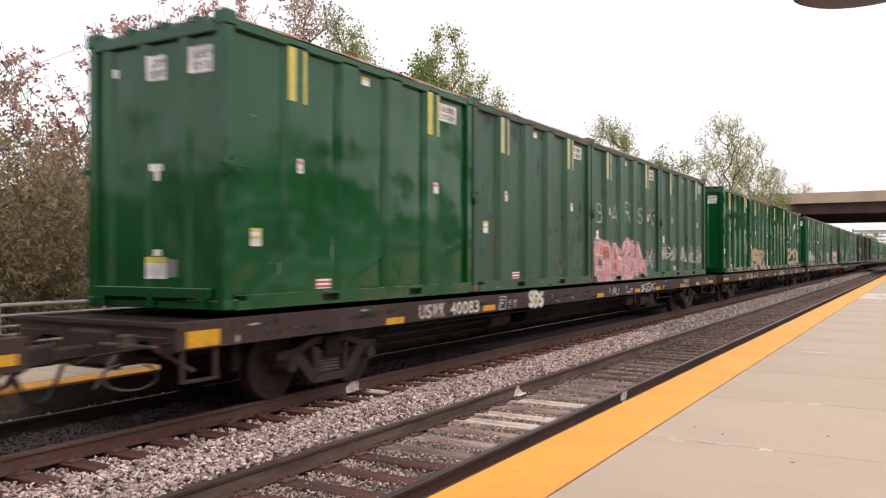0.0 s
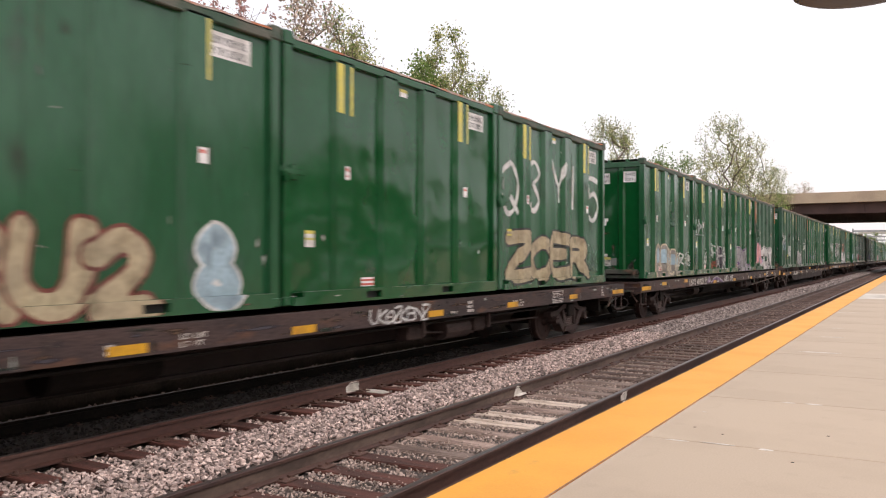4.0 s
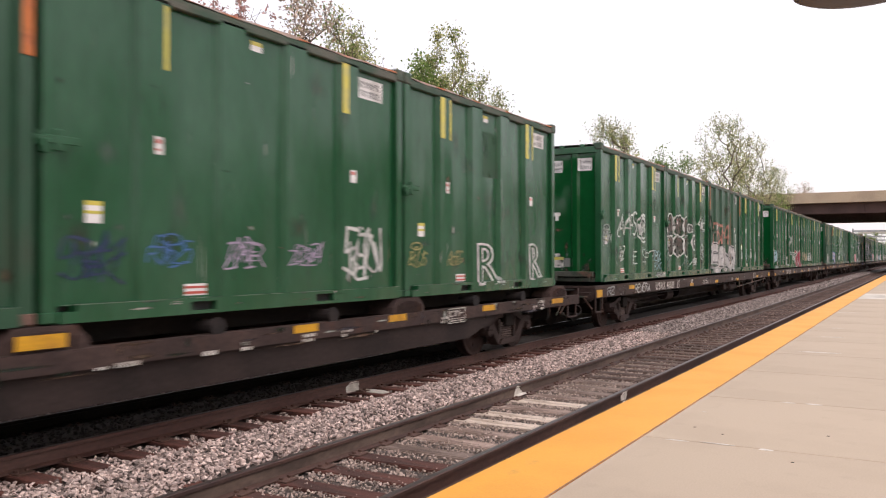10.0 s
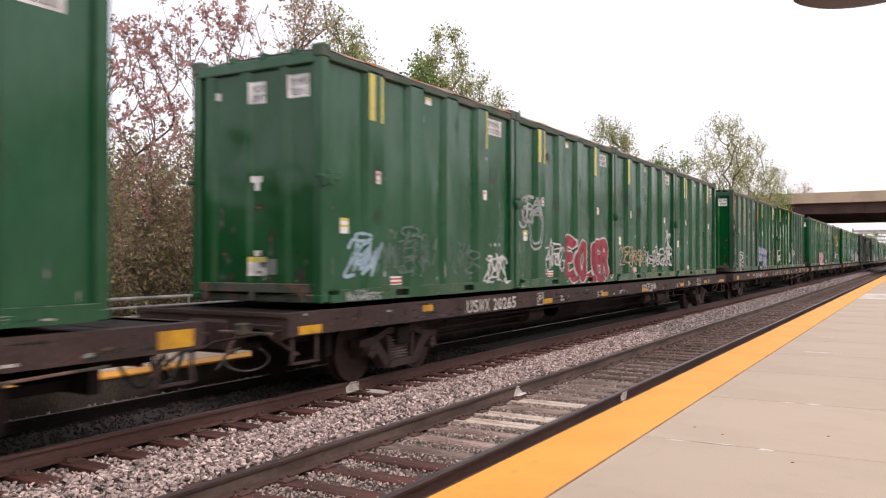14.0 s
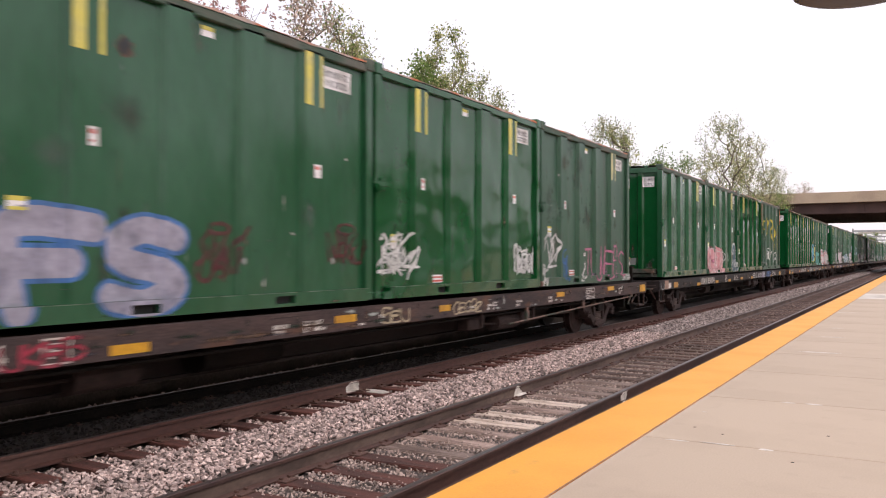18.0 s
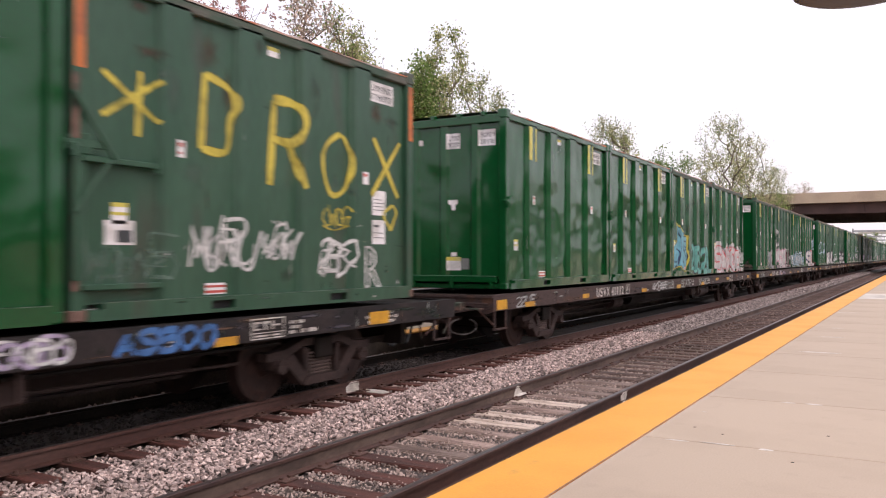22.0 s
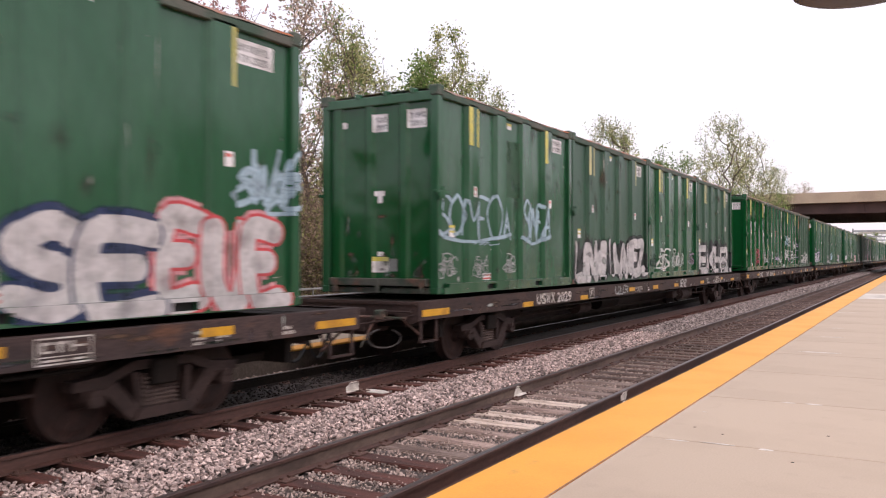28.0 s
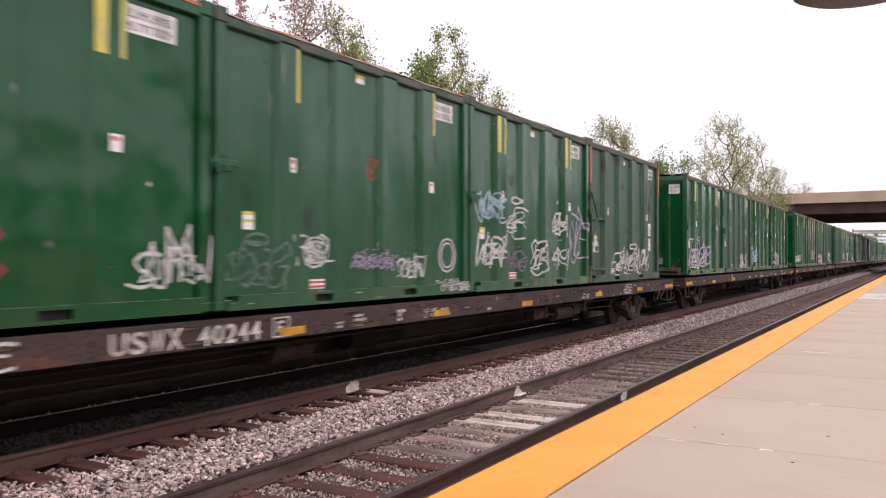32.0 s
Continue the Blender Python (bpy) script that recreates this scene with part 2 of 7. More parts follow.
def mesh_of(name, bm, material):
    bmesh.ops.recalc_face_normals(bm, faces=bm.faces)
    me = bpy.data.meshes.new(name)
    bm.to_mesh(me)
    bm.free()
    me.materials.append(material)
    return me


def part(name, bm, material, parent, label=""):
    me = bm if isinstance(bm, bpy.types.Mesh) else mesh_of(name, bm, material)
    ob = new(name, me)
    ob.parent = parent
    if label:
        ob["label"] = label
    return ob


def thing(name, label, category, group="", kind="", at=None):
    ob = new(name)
    ob.empty_display_size = 0.2
    if at is not None:
        ob.matrix_world = at
    return tagged(ob, label, category, group, kind)


def boxed(*boxes, bevel=0.0):
    bm = bmesh.new()
    for b in boxes:
        box(bm, *b, bevel=bevel)
    return bm


def solid(name, verts, faces, material):
    me = bpy.data.meshes.new(name)
    me.from_pydata([tuple(v) for v in verts], [], faces)
    me.materials.append(material)
    me.update()
    return me


# ---- setting: ground, tracks, platforms ----
ZP = 0.224
Y_NEAR, Y_FAR = 4.37, 8.19
RAILS = (3.6175, 5.1225, 7.4375, 8.9425)
X0, X1 = -6.0, 420.0


def ground():
    bm = bmesh.new()
    prof = [(-400, -0.6), (-12, -0.6), (2.4, -0.6), (2.6, -0.24), (6.2, -0.24), (9.9, -0.24), (10.2, -0.6), (14.0, -0.5), (30, 0.3), (60, 1.0), (500, 2.0)]
    xs = [-300, -40, -5, 20, 60, 120, 250, 600, 1500]
    grid = [[bm.verts.new((x, y, z)) for y, z in prof] for x in xs]
    for i in range(len(xs) - 1):
        for j in range(len(prof) - 1):
            bm.faces.new((grid[i][j], grid[i + 1][j], grid[i + 1][j + 1], grid[i][j + 1]))
    ob = new("ground", mesh_of("ground", bm, SOIL))
    tagged(ob, "brown and green earth beside the railway", "ground", kind="structure")
    bm = bmesh.new()
    prof = [(2.93, -0.24), (3.2, -0.215), (4.37, -0.21), (5.5, -0.21), (5.8, -0.185), (6.28, -0.2), (6.55, -0.2), (6.65, -0.225), (7.0, -0.24), (8.19, -0.22), (9.4, -0.215), (9.63, -0.24)]
    grid = [[bm.verts.new((x, y, z)) for y, z in prof] for x in (-20, X1)]
    for j in range(len(prof) - 1):
        bm.faces.new((grid[0][j], grid[1][j], grid[1][j + 1], grid[0][j + 1]))
    ob = new("ballast_bed", mesh_of("ballast_bed", bm, BED))
    tagged(ob, "packed grey-brown stone bed under the tracks", "ballast", kind="structure")
    # near-black sheets paint the train's shade onto the far track bed
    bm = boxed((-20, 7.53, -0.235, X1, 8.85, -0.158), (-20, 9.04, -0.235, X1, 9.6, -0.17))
    ob = new("oily_bed", mesh_of("oily_bed", bm, STONE_SHADE))
    tagged(ob, "packed bed of the far track, coloured dark for the train's shade", "ballast", kind="structure")


ground()


def rail_mesh(material):
    outline = [(-0.07, -0.17), (0.07, -0.17), (0.07, -0.158), (0.012, -0.14), (0.009, -0.045), (0.036, -0.035), (0.036, -0.006), (0.030, 0.0), (-0.030, 0.0), (-0.036, -0.006), (-0.036, -0.035), (-0.009, -0.045), (-0.012, -0.14), (-0.07, -0.158)]
    bm = bmesh.new()
    prism(bm, outline, -15.0, X1, axis="x")
    return mesh_of("rail", bm, material)


def tie_mesh(seed, material):
    rnd = random.Random(seed)
    bm = bmesh.new()
    box(bm, -0.115, -1.30, -0.36, 0.115, 1.30, -0.165, bevel=0.012)
    for v in bm.verts:
        v.co.x += rnd.uniform(-0.006, 0.006)
        v.co.z += rnd.uniform(-0.005, 0.003)
    return mesh_of("tie", bm, material)


# third rail mesh: near-black copy, the train's shade painted onto the far rail
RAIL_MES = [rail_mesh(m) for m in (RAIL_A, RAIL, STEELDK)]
bm = bmesh.new()
box(bm, -0.09, -0.17, -0.167, 0.09, 0.17, -0.15, bevel=0.004)
for sx in (-0.055, 0.055):
    for sy in (-0.085, 0.085):
        box(bm, sx - 0.014, sy - 0.018, -0.152, sx + 0.014, sy + 0.018, -0.128, bevel=0.003)
TIEPLATE_ME = mesh_of("tie_plate", bm, PLATE)


def track(yc, label, old, seed):
    t = thing("railway_track", label, "railway track", "tracks", "structure", pose(0, yc, 0))
    for s in (-0.7525, 0.7525):
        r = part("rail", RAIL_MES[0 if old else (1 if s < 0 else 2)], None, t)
        r.location = (0, s, 0)
        head = part("rail_head", boxed((-15, -0.026, -0.001, X1, 0.026, 0.0015)), RAILTOP, r, "worn running surface")
        if old and s > 0:
            part("rail_web", boxed((-15, -0.0165, -0.142, X1, -0.0125, -0.048)), RAIL_WEB, r, "dusty pale web of the rail")
    meshes = [tie_mesh(seed + i, TIE_OLD if old else TIE_DARK) for i in range(6)]
    dark = tie_mesh(seed + 9, TIE_DARK)
    brown = [tie_mesh(seed + 20 + i, TIE_BROWN) for i in range(4)]
    pale = tie_mesh(seed + 11, TIE_PALE)
    rnd = random.Random(seed)
    x, n, far = -4.0, 0, []
    while x < 330:
        if x < (100 if old else 66):
            me = dark if old and x < 7.2 else pale if old and (abs(x - 9.05) < 0.2 or abs(x - 10.7) < 0.28 or abs(x - 9.62) < 0.1) else rnd.choice(brown) if old and x > 13 else rnd.choice(meshes)
            o = part("tie", me, None, t)
            o.location = (x + rnd.uniform(-0.02, 0.02), rnd.uniform(-0.04, 0.04), rnd.uniform(-0.008, 0.004))
            o.rotation_euler = (0, 0, rnd.uniform(-0.012, 0.012))
            if x < 27:
                for s in (-0.7525, 0.7525):
                    p = part("tie_plate", TIEPLATE_ME, PLATE, o)
                    p.location = (0, s, 0)
        else:
            far.append(x)
        x += 0.545
        n += 1
    bm = bmesh.new()
    vs, fs = [], []
    for x in far:
        k = len(vs)
        vs += [(x - 0.115, -1.3, -0.165), (x + 0.115, -1.3, -0.165), (x + 0.115, 1.3, -0.165), (x - 0.115, 1.3, -0.165), (x - 0.115, -1.3, -0.3), (x + 0.115, -1.3, -0.3), (x + 0.115, 1.3, -0.3), (x - 0.115, 1.3, -0.3)]
        fs += [(k, k + 1, k + 2, k + 3), (k, k + 4, k + 5, k + 1), (k + 1, k + 5, k + 6, k + 2), (k + 2, k + 6, k + 7, k + 3), (k + 3, k + 7, k + 4, k)]
    bm.free()
    o = part("far_ties", solid("far_ties", vs, fs, TIE_BROWN if old else TIE_DARK), None, t)
    o["kind"] = "stuff"
    return t


track(Y_NEAR, "rusty railway track on weathered grey wooden ties", True, 10)
track(Y_FAR, "railway track on dark creosoted ties under the train", False, 40)


def stone_templates(n, seed):
    rnd = random.Random(seed)
    out = []
    for _ in range(n):
        bm = bmesh.new()
        pts = [Vector((rnd.gauss(0, 1), rnd.gauss(0, 1), rnd.gauss(0, 1))).normalized() * rnd.uniform(0.7, 1.05) for _ in range(9)]
        for p in pts:
            bm.verts.new((p.x, p.y * rnd.uniform(0.7, 1), p.z * 0.75))
        r = bmesh.ops.convex_hull(bm, input=bm.verts)
        bmesh.ops.delete(bm, geom=[v for v in bm.verts if not v.link_faces], context="VERTS")
        bm.verts.index_update()
        out.append((np.array([v.co[:] for v in bm.verts]), [[v.index for v in f.verts] for f in bm.faces]))
        bm.free()
    return out


TEMPLATES = stone_templates(12, 5)


def stones(name, zones, material, label, seed):
    """Loose stones heaped over rectangles (x0, x1, y0, y1, z, per square metre, size, skip ties)."""
    rnd = np.random.RandomState(seed)
    V, F, k = [], [], 0
    for x0, x1, y0, y1, z, dens, size, ties in zones:
        n = int((x1 - x0) * (y1 - y0) * dens)
        xs, ys = rnd.uniform(x0, x1, n), rnd.uniform(y0, y1, n)
        for x, y in zip(xs, ys):
            if ties and abs(((x + 4.0 + 0.2725) % 0.545) - 0.2725) < 0.125 and rnd.rand() > 0.06:
                continue
            vs, fs = TEMPLATES[rnd.randint(len(TEMPLATES))]
            a = rnd.uniform(0, 6.283)
            c, s = math.cos(a), math.sin(a)
            r = size * rnd.uniform(0.6, 1.35)
            zz = z + rnd.uniform(-0.3, 0.6) * size
            w = np.empty_like(vs)
            w[:, 0] = x + r * (c * vs[:, 0] - s * vs[:, 1])
            w[:, 1] = y + r * (s * vs[:, 0] + c * vs[:, 1])
            w[:, 2] = zz + r * vs[:, 2]
            V.append(w)
            F += [[i + k for i in f] for f in fs]
            k += len(vs)
    me = bpy.data.meshes.new(name)
    me.from_pydata(np.concatenate(V), [], F)
    me.materials.append(material)
    tagged(new(name, me), label, "ballast", kind="stuff")


stones("ballast", [(2.0, 13, 5.66, 6.60, -0.165, 620, 0.033, False), (2.0, 22, 6.60, 6.88, -0.198, 560, 0.033, False), (13, 22, 5.66, 6.60, -0.165, 540, 0.035, False), (1.0, 30, 6.86, 7.36, -0.215, 480, 0.03, True),
                   (2.0, 20, 5.2, 5.7, -0.185, 430, 0.028, True)], STONE, "loose pale grey crushed ballast stones", 3)
stones("dirty_gravel", [(3.0, 16, 3.7, 5.06, -0.188, 820, 0.018, True), (3.0, 16, 3.7, 5.06, -0.162, 40, 0.014, False)], STONE_DK, "small dirty brown gravel between the ties", 4)
stones("far_ballast", [(22, 50, 5.6, 6.9, -0.165, 230, 0.045, False), (50, 130, 5.6, 6.9, -0.16, 60, 0.07, False), (20, 50, 5.2, 5.7, -0.175, 160, 0.04, False)], STONE_FAR, "loose grey crushed ballast further down the line", 13)
stones("brown_gravel", [(16, 40, 3.7, 5.06, -0.19, 120, 0.028, True)], STONE_BROWN, "small brown gravel between the ties", 14)
stones("edge_gravel", [(0.5, 16, 9.03, 9.6, -0.135, 240, 0.034, False)], STONE_DK, "dusty gravel against the opposite platform wall", 8)
# loose stones whose dark colour stands for the shade below the cars
stones("oily_gravel", [(0.5, 16, 7.52, 8.86, -0.155, 200, 0.03, False)], STONE_SHADE, "gravel under the train with shade put into its dark colour", 6)


def platform(name, y_edge, y_back, sgn, label, joints, ZP=ZP, thick=0.14, strip=0.703):
    """A low platform; sgn points away from the track."""
    t = thing(name, label, "platform", kind="structure")
    a, b = sorted((y_edge, y_back))
    part("platform_base", boxed((-12, a + (0.02 if sgn > 0 else 0), -0.6, 260, b - (0.02 if sgn < 0 else 0), ZP - thick)), CONC_EDGE, t, "dark concrete edge wall")
    part("edge_seam", boxed((-12, y_edge + sgn * strip - 0.007, ZP + 0.002, 260, y_edge + sgn * strip + 0.007, ZP + 0.0045)), SEAM, t, "dull red-brown seam beside the yellow strip")
    y0 = y_edge
    y1 = y_edge + sgn * strip
    lo, hi = sorted((y0, y1))
    part("edge_strip", boxed((-12, lo, ZP - thick, 260, hi, ZP + 0.002), bevel=0.008), SAFETY, t, "yellow painted safety strip along the edge")
    bm = boxed((0.006, 0, -thick, joints - 0.006, abs(y_back - y1), 0), bevel=0.012)
    me = mesh_of("slab", bm, CONC)
    x = 7.47 - joints * 8
    while x < 110:
        o = part("slab", me, CONC, t)
        o.location = (x, min(y1, y_back), ZP)
        x += joints
    part("far_slab", boxed((x + 0.01, min(y1, y_back), ZP - thick, 260, max(y1, y_back), ZP)), CONC, t)
    return t


def on_platform(name, pieces, material, label, height=0.0025):
    """Thin ragged patches on the near platform: (x, y, length, width)."""
    rnd = random.Random(12)
    for x, y, a, b in pieces:
        bm = bmesh.new()
        n = 12
        ring = []
        for i in range(n):
            q = 6.283 * i / n
            k = rnd.uniform(0.65, 1.1)
            ring.append((x + a / 2 * math.cos(q) * k, y + b / 2 * math.sin(q) * k))
        lo = [bm.verts.new((u, v, ZP)) for u, v in ring]
        hi = [bm.verts.new((u, v, ZP + height)) for u, v in ring]
        bm.faces.new(hi)
        for i in range(n):
            bm.faces.new((lo[i], lo[(i + 1) % n], hi[(i + 1) % n], hi[i]))
        part(name, bm, material, PLAT, label)


PLAT = platform("platform", 2.926, -7.0, -1, "low beige concrete platform with a yellow edge", 2.53)
platform("platform", 9.634, 13.4, 1, "opposite concrete platform with a yellow edge", 2.53, ZP, 0.035, 0.42)


# ---- letters, built once and shared ----
GLYPHS = {}


def glyph(ch, bold=0.03, hollow=False):
    """One character of the built-in font, lying in the xz plane; unit cap height."""
    key = (ch, bold, hollow)
    if key not in GLYPHS:
        cu = bpy.data.curves.new("text", "FONT")
        cu.body, cu.size, cu.resolution_u = ch, 1.0, 3
        if hollow:
            cu.fill_mode, cu.bevel_depth, cu.bevel_resolution = "NONE", bold, 0
        else:
            cu.offset = bold
        o = bpy.data.objects.new("text", cu)
        scene.collection.objects.link(o)
        bpy.context.view_layer.update()
        me = bpy.data.meshes.new_from_object(o.evaluated_get(bpy.context.evaluated_depsgraph_get()))
        bpy.data.objects.remove(o)
        bpy.data.curves.remove(cu)
        GLYPHS[key] = (np.array([(v.co.x, v.co.z * 0.1, v.co.y) for v in me.vertices]), [tuple(p.vertices) for p in me.polygons])
        bpy.data.meshes.remove(me)
    return GLYPHS[key]


for ch in "0123456789USWXLDMT":
    glyph(ch, 0.02)
for ch in "ABCDEHILNORSUVWXZo":
    glyph(ch, 0.03), glyph(ch, 0.045), glyph(ch, 0.12), glyph(ch, 0.02, True)


def lettering(text, x0, z0, w, h, bold=0.03, hollow=False, wild=0.0, seed=0, fill=0.86):
    """Verts and faces of a line of characters that fills a box."""
    rnd = random.Random(seed)
    V, F = [], []
    cell = w / len(text)
    for i, ch in enumerate(text):
        co, fs = glyph(ch, bold, hollow)
        base, _ = glyph(ch, 0.02 if bold == 0.02 else 0.03)
        lo, hi = base.min(0), base.max(0)
        sx, sz = cell * fill / max(hi[0] - lo[0], 0.15), h / max(hi[2] - lo[2], 0.1)
        if ch in "1I" and len(text) > 1:
            sx *= 0.5
        a = rnd.uniform(-wild, wild)
        k, dz = 1 + rnd.uniform(-wild, wild), rnd.uniform(-wild, wild) * h * 0.4
        n = len(V)
        for x, y, z in co:
            u, v = (x - (lo[0] + hi[0]) / 2) * sx * (1 + wild * 0.6), (z - (lo[2] + hi[2]) / 2) * sz * k
            V.append((x0 + cell * (i + 0.5) + u * math.cos(a) + v * math.sin(a), y * sx, z0 + h / 2 + dz - u * math.sin(a) + v * math.cos(a)))
        F += [tuple(q + n for q in f) for f in fs]
    return V, F


on_platform("paint_scuff", [(10.0, 1.05, 0.07, 0.2), (9.98, 1.3, 0.05, 0.16), (15.5, 1.5, 0.12, 0.75), (18.6, 1.6, 0.1, 0.5), (21.0, 1.7, 0.08, 0.3), (27.0, 1.9, 0.12, 0.8), (8.95, 2.0, 0.03, 0.05), (7.45, 1.15, 0.06, 0.14), (7.48, 1.55, 0.035, 0.3), (7.44, 1.9, 0.03, 0.2)], LINE, "worn white paint scuff")
on_platform("gum_spot", [(8.3, 0.75, 0.03, 0.03), (8.1, 1.9, 0.035, 0.03), (7.9, 1.6, 0.03, 0.025), (7.1, 0.9, 0.03, 0.03)], CONC_EDGE, "small dark gum spot")
part("pale_slab", boxed((36.2, -7.0, ZP + 0.003, 41.5, 2.2, ZP + 0.006)), CONC_LT, PLAT, "lighter resurfaced stretch of concrete")
def daub(bm, ring, place):
    """A thin ragged skin of paint; place maps the outline and its lift to the surface it lies on."""
    rnd = random.Random(len(ring) * 7 + len(bm.verts))
    fine = []
    for p, q in zip(ring, ring[1:] + ring[:1]):
        for k in range(4):
            w = rnd.uniform(-0.012, 0.012) if k else 0.0
            fine.append((p[0] + (q[0] - p[0]) * k / 4 + w, p[1] + (q[1] - p[1]) * k / 4 + w * 0.6))
    lo, hi = ([bm.verts.new(place(u, v, lift)) for u, v in fine] for lift in (0.0, 0.003))
    bm.faces.new(hi)
    for i in range(len(fine)):
        k = (i + 1) % len(fine)
        bm.faces.new((lo[i], lo[k], hi[k], hi[i]))


# where each mark lies, and its outlines on the rail's web and foot
for x, y, web, foot, head in ((10.05, RAILS[2], [(-0.1, -0.05), (0.11, -0.055), (0.12, 0.045), (-0.03, 0.06), (-0.1, 0.02)], [(-0.14, -0.04), (0.16, -0.05), (0.12, 0.05), (-0.1, 0.05)], [(-0.08, -0.012), (0.1, -0.012), (0.06, 0.012), (-0.05, 0.01)]),
                        (10.92, RAILS[1], [(-0.07, -0.06), (0.17, -0.06), (0.09, 0.0), (0.04, 0.055), (-0.02, 0.05)], [(-0.1, -0.05), (0.32, -0.04), (0.2, 0.05), (-0.07, 0.05)], [(-0.04, -0.012), (0.06, -0.012), (0.03, 0.008), (-0.02, 0.008)]),
                        (11.18, RAILS[0], [(-0.08, -0.03), (0.07, -0.04), (0.12, 0.03), (0.05, 0.06), (-0.07, 0.05)], [(-0.06, -0.02), (0.08, -0.02), (0.06, 0.05), (-0.04, 0.04)], [(-0.09, -0.012), (0.07, -0.012), (0.1, 0.012), (-0.06, 0.012)])):
    bm = bmesh.new()
    daub(bm, web, lambda u, v, lift: (x + u * 1.5, y - 0.0175 - lift, -0.093 + v))
    daub(bm, head, lambda u, v, lift: (x + u * 1.4, y - 0.0365 - lift, -0.021 + v))
    daub(bm, foot, lambda u, v, lift: (x + u * 1.3, y - 0.042 + v * 0.45, -0.147 + lift + v * 0.14))
    tagged(new("rail_marker", mesh_of("rail_marker", bm, LINE)), "ragged white paint patch on the rail web", "paint mark", "white marks on the rails")


bm = bmesh.new()
daub(bm, [(-0.11, -0.2), (0.02, -0.24), (0.13, -0.1), (0.16, 0.12), (0.1, 0.28), (-0.03, 0.2), (-0.1, 0.05)], lambda u, v, lift: (10.23 + u, 7.12 + v, -0.164 + lift * 3))
tagged(new("tie_marker", mesh_of("tie_marker", bm, LINE)), "white paint daubed on the end of a wooden tie", "paint mark")


def platform_lamp(x, y):
    """A dish lamp that hangs over the platform from an arm."""
    t = thing("platform_lamp", "dark grey dish lamp on a platform post", "lamp", at=pose(x, y, ZP))
    bm = bmesh.new()
    bmesh.ops.create_uvsphere(bm, u_segments=32, v_segments=14, radius=1.0)
    for v in bm.verts:
        v.co = Vector((v.co.x * 0.30, v.co.y * 0.30, v.co.z * (0.10 if v.co.z > 0 else 0.045) + 2.93))
    part("shade", bm, LAMPMAT, t, "dark grey dish shade")
    bm = bmesh.new()
    rod(bm, (0, 0, 2.99), (0, 0, 3.3), 0.03)
    rod(bm, (0, 0, 3.3), (0, -2.2, 3.3), 0.03)
    part("arm", bm, LAMPMAT, t)
    bm = bmesh.new()
    rod(bm, (0, -2.2, 0), (0, -2.2, 3.4), 0.06, 12)
    part("post", bm, LAMPMAT, t)


for x, y in ((4.42, 0.26), (15.2, 0.18)):
    platform_lamp(x, y)


# ---- road bridge over the line ----
def road_bridge():
    t = thing("road_bridge", "beige concrete road bridge on brown steel girders", "bridge", at=pose(113, 0, 0))
    part("deck", boxed((0, -60, 8.75, 34, 45, 9.0)), BR_CONC, t)
    for x in (0.0, 33.6):
        part("parapet", boxed((x - 0.1, -60, 8.62, x + 0.4, 45, 9.95), bevel=0.03), BR_CONC, t, "plain beige concrete parapet")
    bm0 = boxed((-0.02, -60, 7.35, 0.02, 45, 8.7), (-0.22, -60, 7.3, 0.22, 45, 7.36), (-0.2, -60, 8.68, 0.2, 45, 8.74))
    for y in range(-58, 45, 4):
        box(bm0, -0.18, y - 0.015, 7.36, 0.18, y + 0.015, 8.68)
    me = mesh_of("girder", bm0, BR_STEEL)
    for i in range(12):
        g = part("girder", me, BR_STEEL, t)
        g.location = (0.9 + i * 2.92, 0, 0)
    # abutments are added; the one at -14 stands out of view to darken the underside
    for y0, y1 in ((-14, -10), (16, 20)):
        part("abutment", boxed((1, y0, -1, 33, y1, 8.7)), BR_CONC, t)


road_bridge()


# ---- overhead line frames and far trees beyond the bridge ----
def gantry(x):
    t = thing("overhead_gantry", "grey steel overhead line frame across the tracks", "gantry", at=pose(x, 0, 0))
    for y in (-4.5, 12.0):
        part("mast", boxed((-0.12, y - 0.12, -0.6, 0.12, y + 0.12, 7.6)), GALV, t)
    part("beam", boxed((-0.1, -4.5, 6.9, 0.1, 12.0, 7.25)), GALV, t)
    for y in (Y_NEAR, Y_FAR):
        part("insulator", boxed((-0.05, y - 0.05, 6.2, 0.05, y + 0.05, 6.9)), GALV, t)


for x in (185, 235, 285):
    gantry(x)
t = thing("far_bridge", "pale concrete bridge far down the line", "bridge", at=pose(500, 0, 0))
part("deck", boxed((0, -60, 14.6, 10, 30, 15.7)), CONC_LT, t)
for y in (-40, -12, 29):
    part("pier", boxed((3, y - 1, -1, 7, y + 1, 14.6)), BR_CONC, t)
t = thing("catenary", "thin overhead contact wires", "wire", at=pose(0, 0, 0))
for y in (Y_NEAR, Y_FAR):
    bm = bmesh.new()
    rod(bm, (185, y, 6.2), (330, y, 6.2), 0.03, 4)
    part("wire", bm, GALV, t)


# ---- railing of the opposite platform ----
def railing():
    t = thing("railing", "galvanised steel railing with horizontal bars", "railing", at=pose(0, 13.0, ZP))
    for z, r in ((0.85, 0.03), (0.68, 0.022), (0.5, 0.018), (0.36, 0.018), (0.22, 0.018)):
        bm = bmesh.new()
        rod(bm, (-6, 0, z), (60, 0, z), r, 8)
        part("rail_bar", bm, GALV, t)
    bm = bmesh.new()
    rod(bm, (0, 0, 0), (0, 0, 0.86), 0.026, 8)
    box(bm, -0.06, -0.06, 0, 0.06, 0.06, 0.015)
    me = mesh_of("post", bm, GALV)
    for i in range(34):
        part("post", me, GALV, t).location = (-6 + i * 2, 0, 0)


railing()


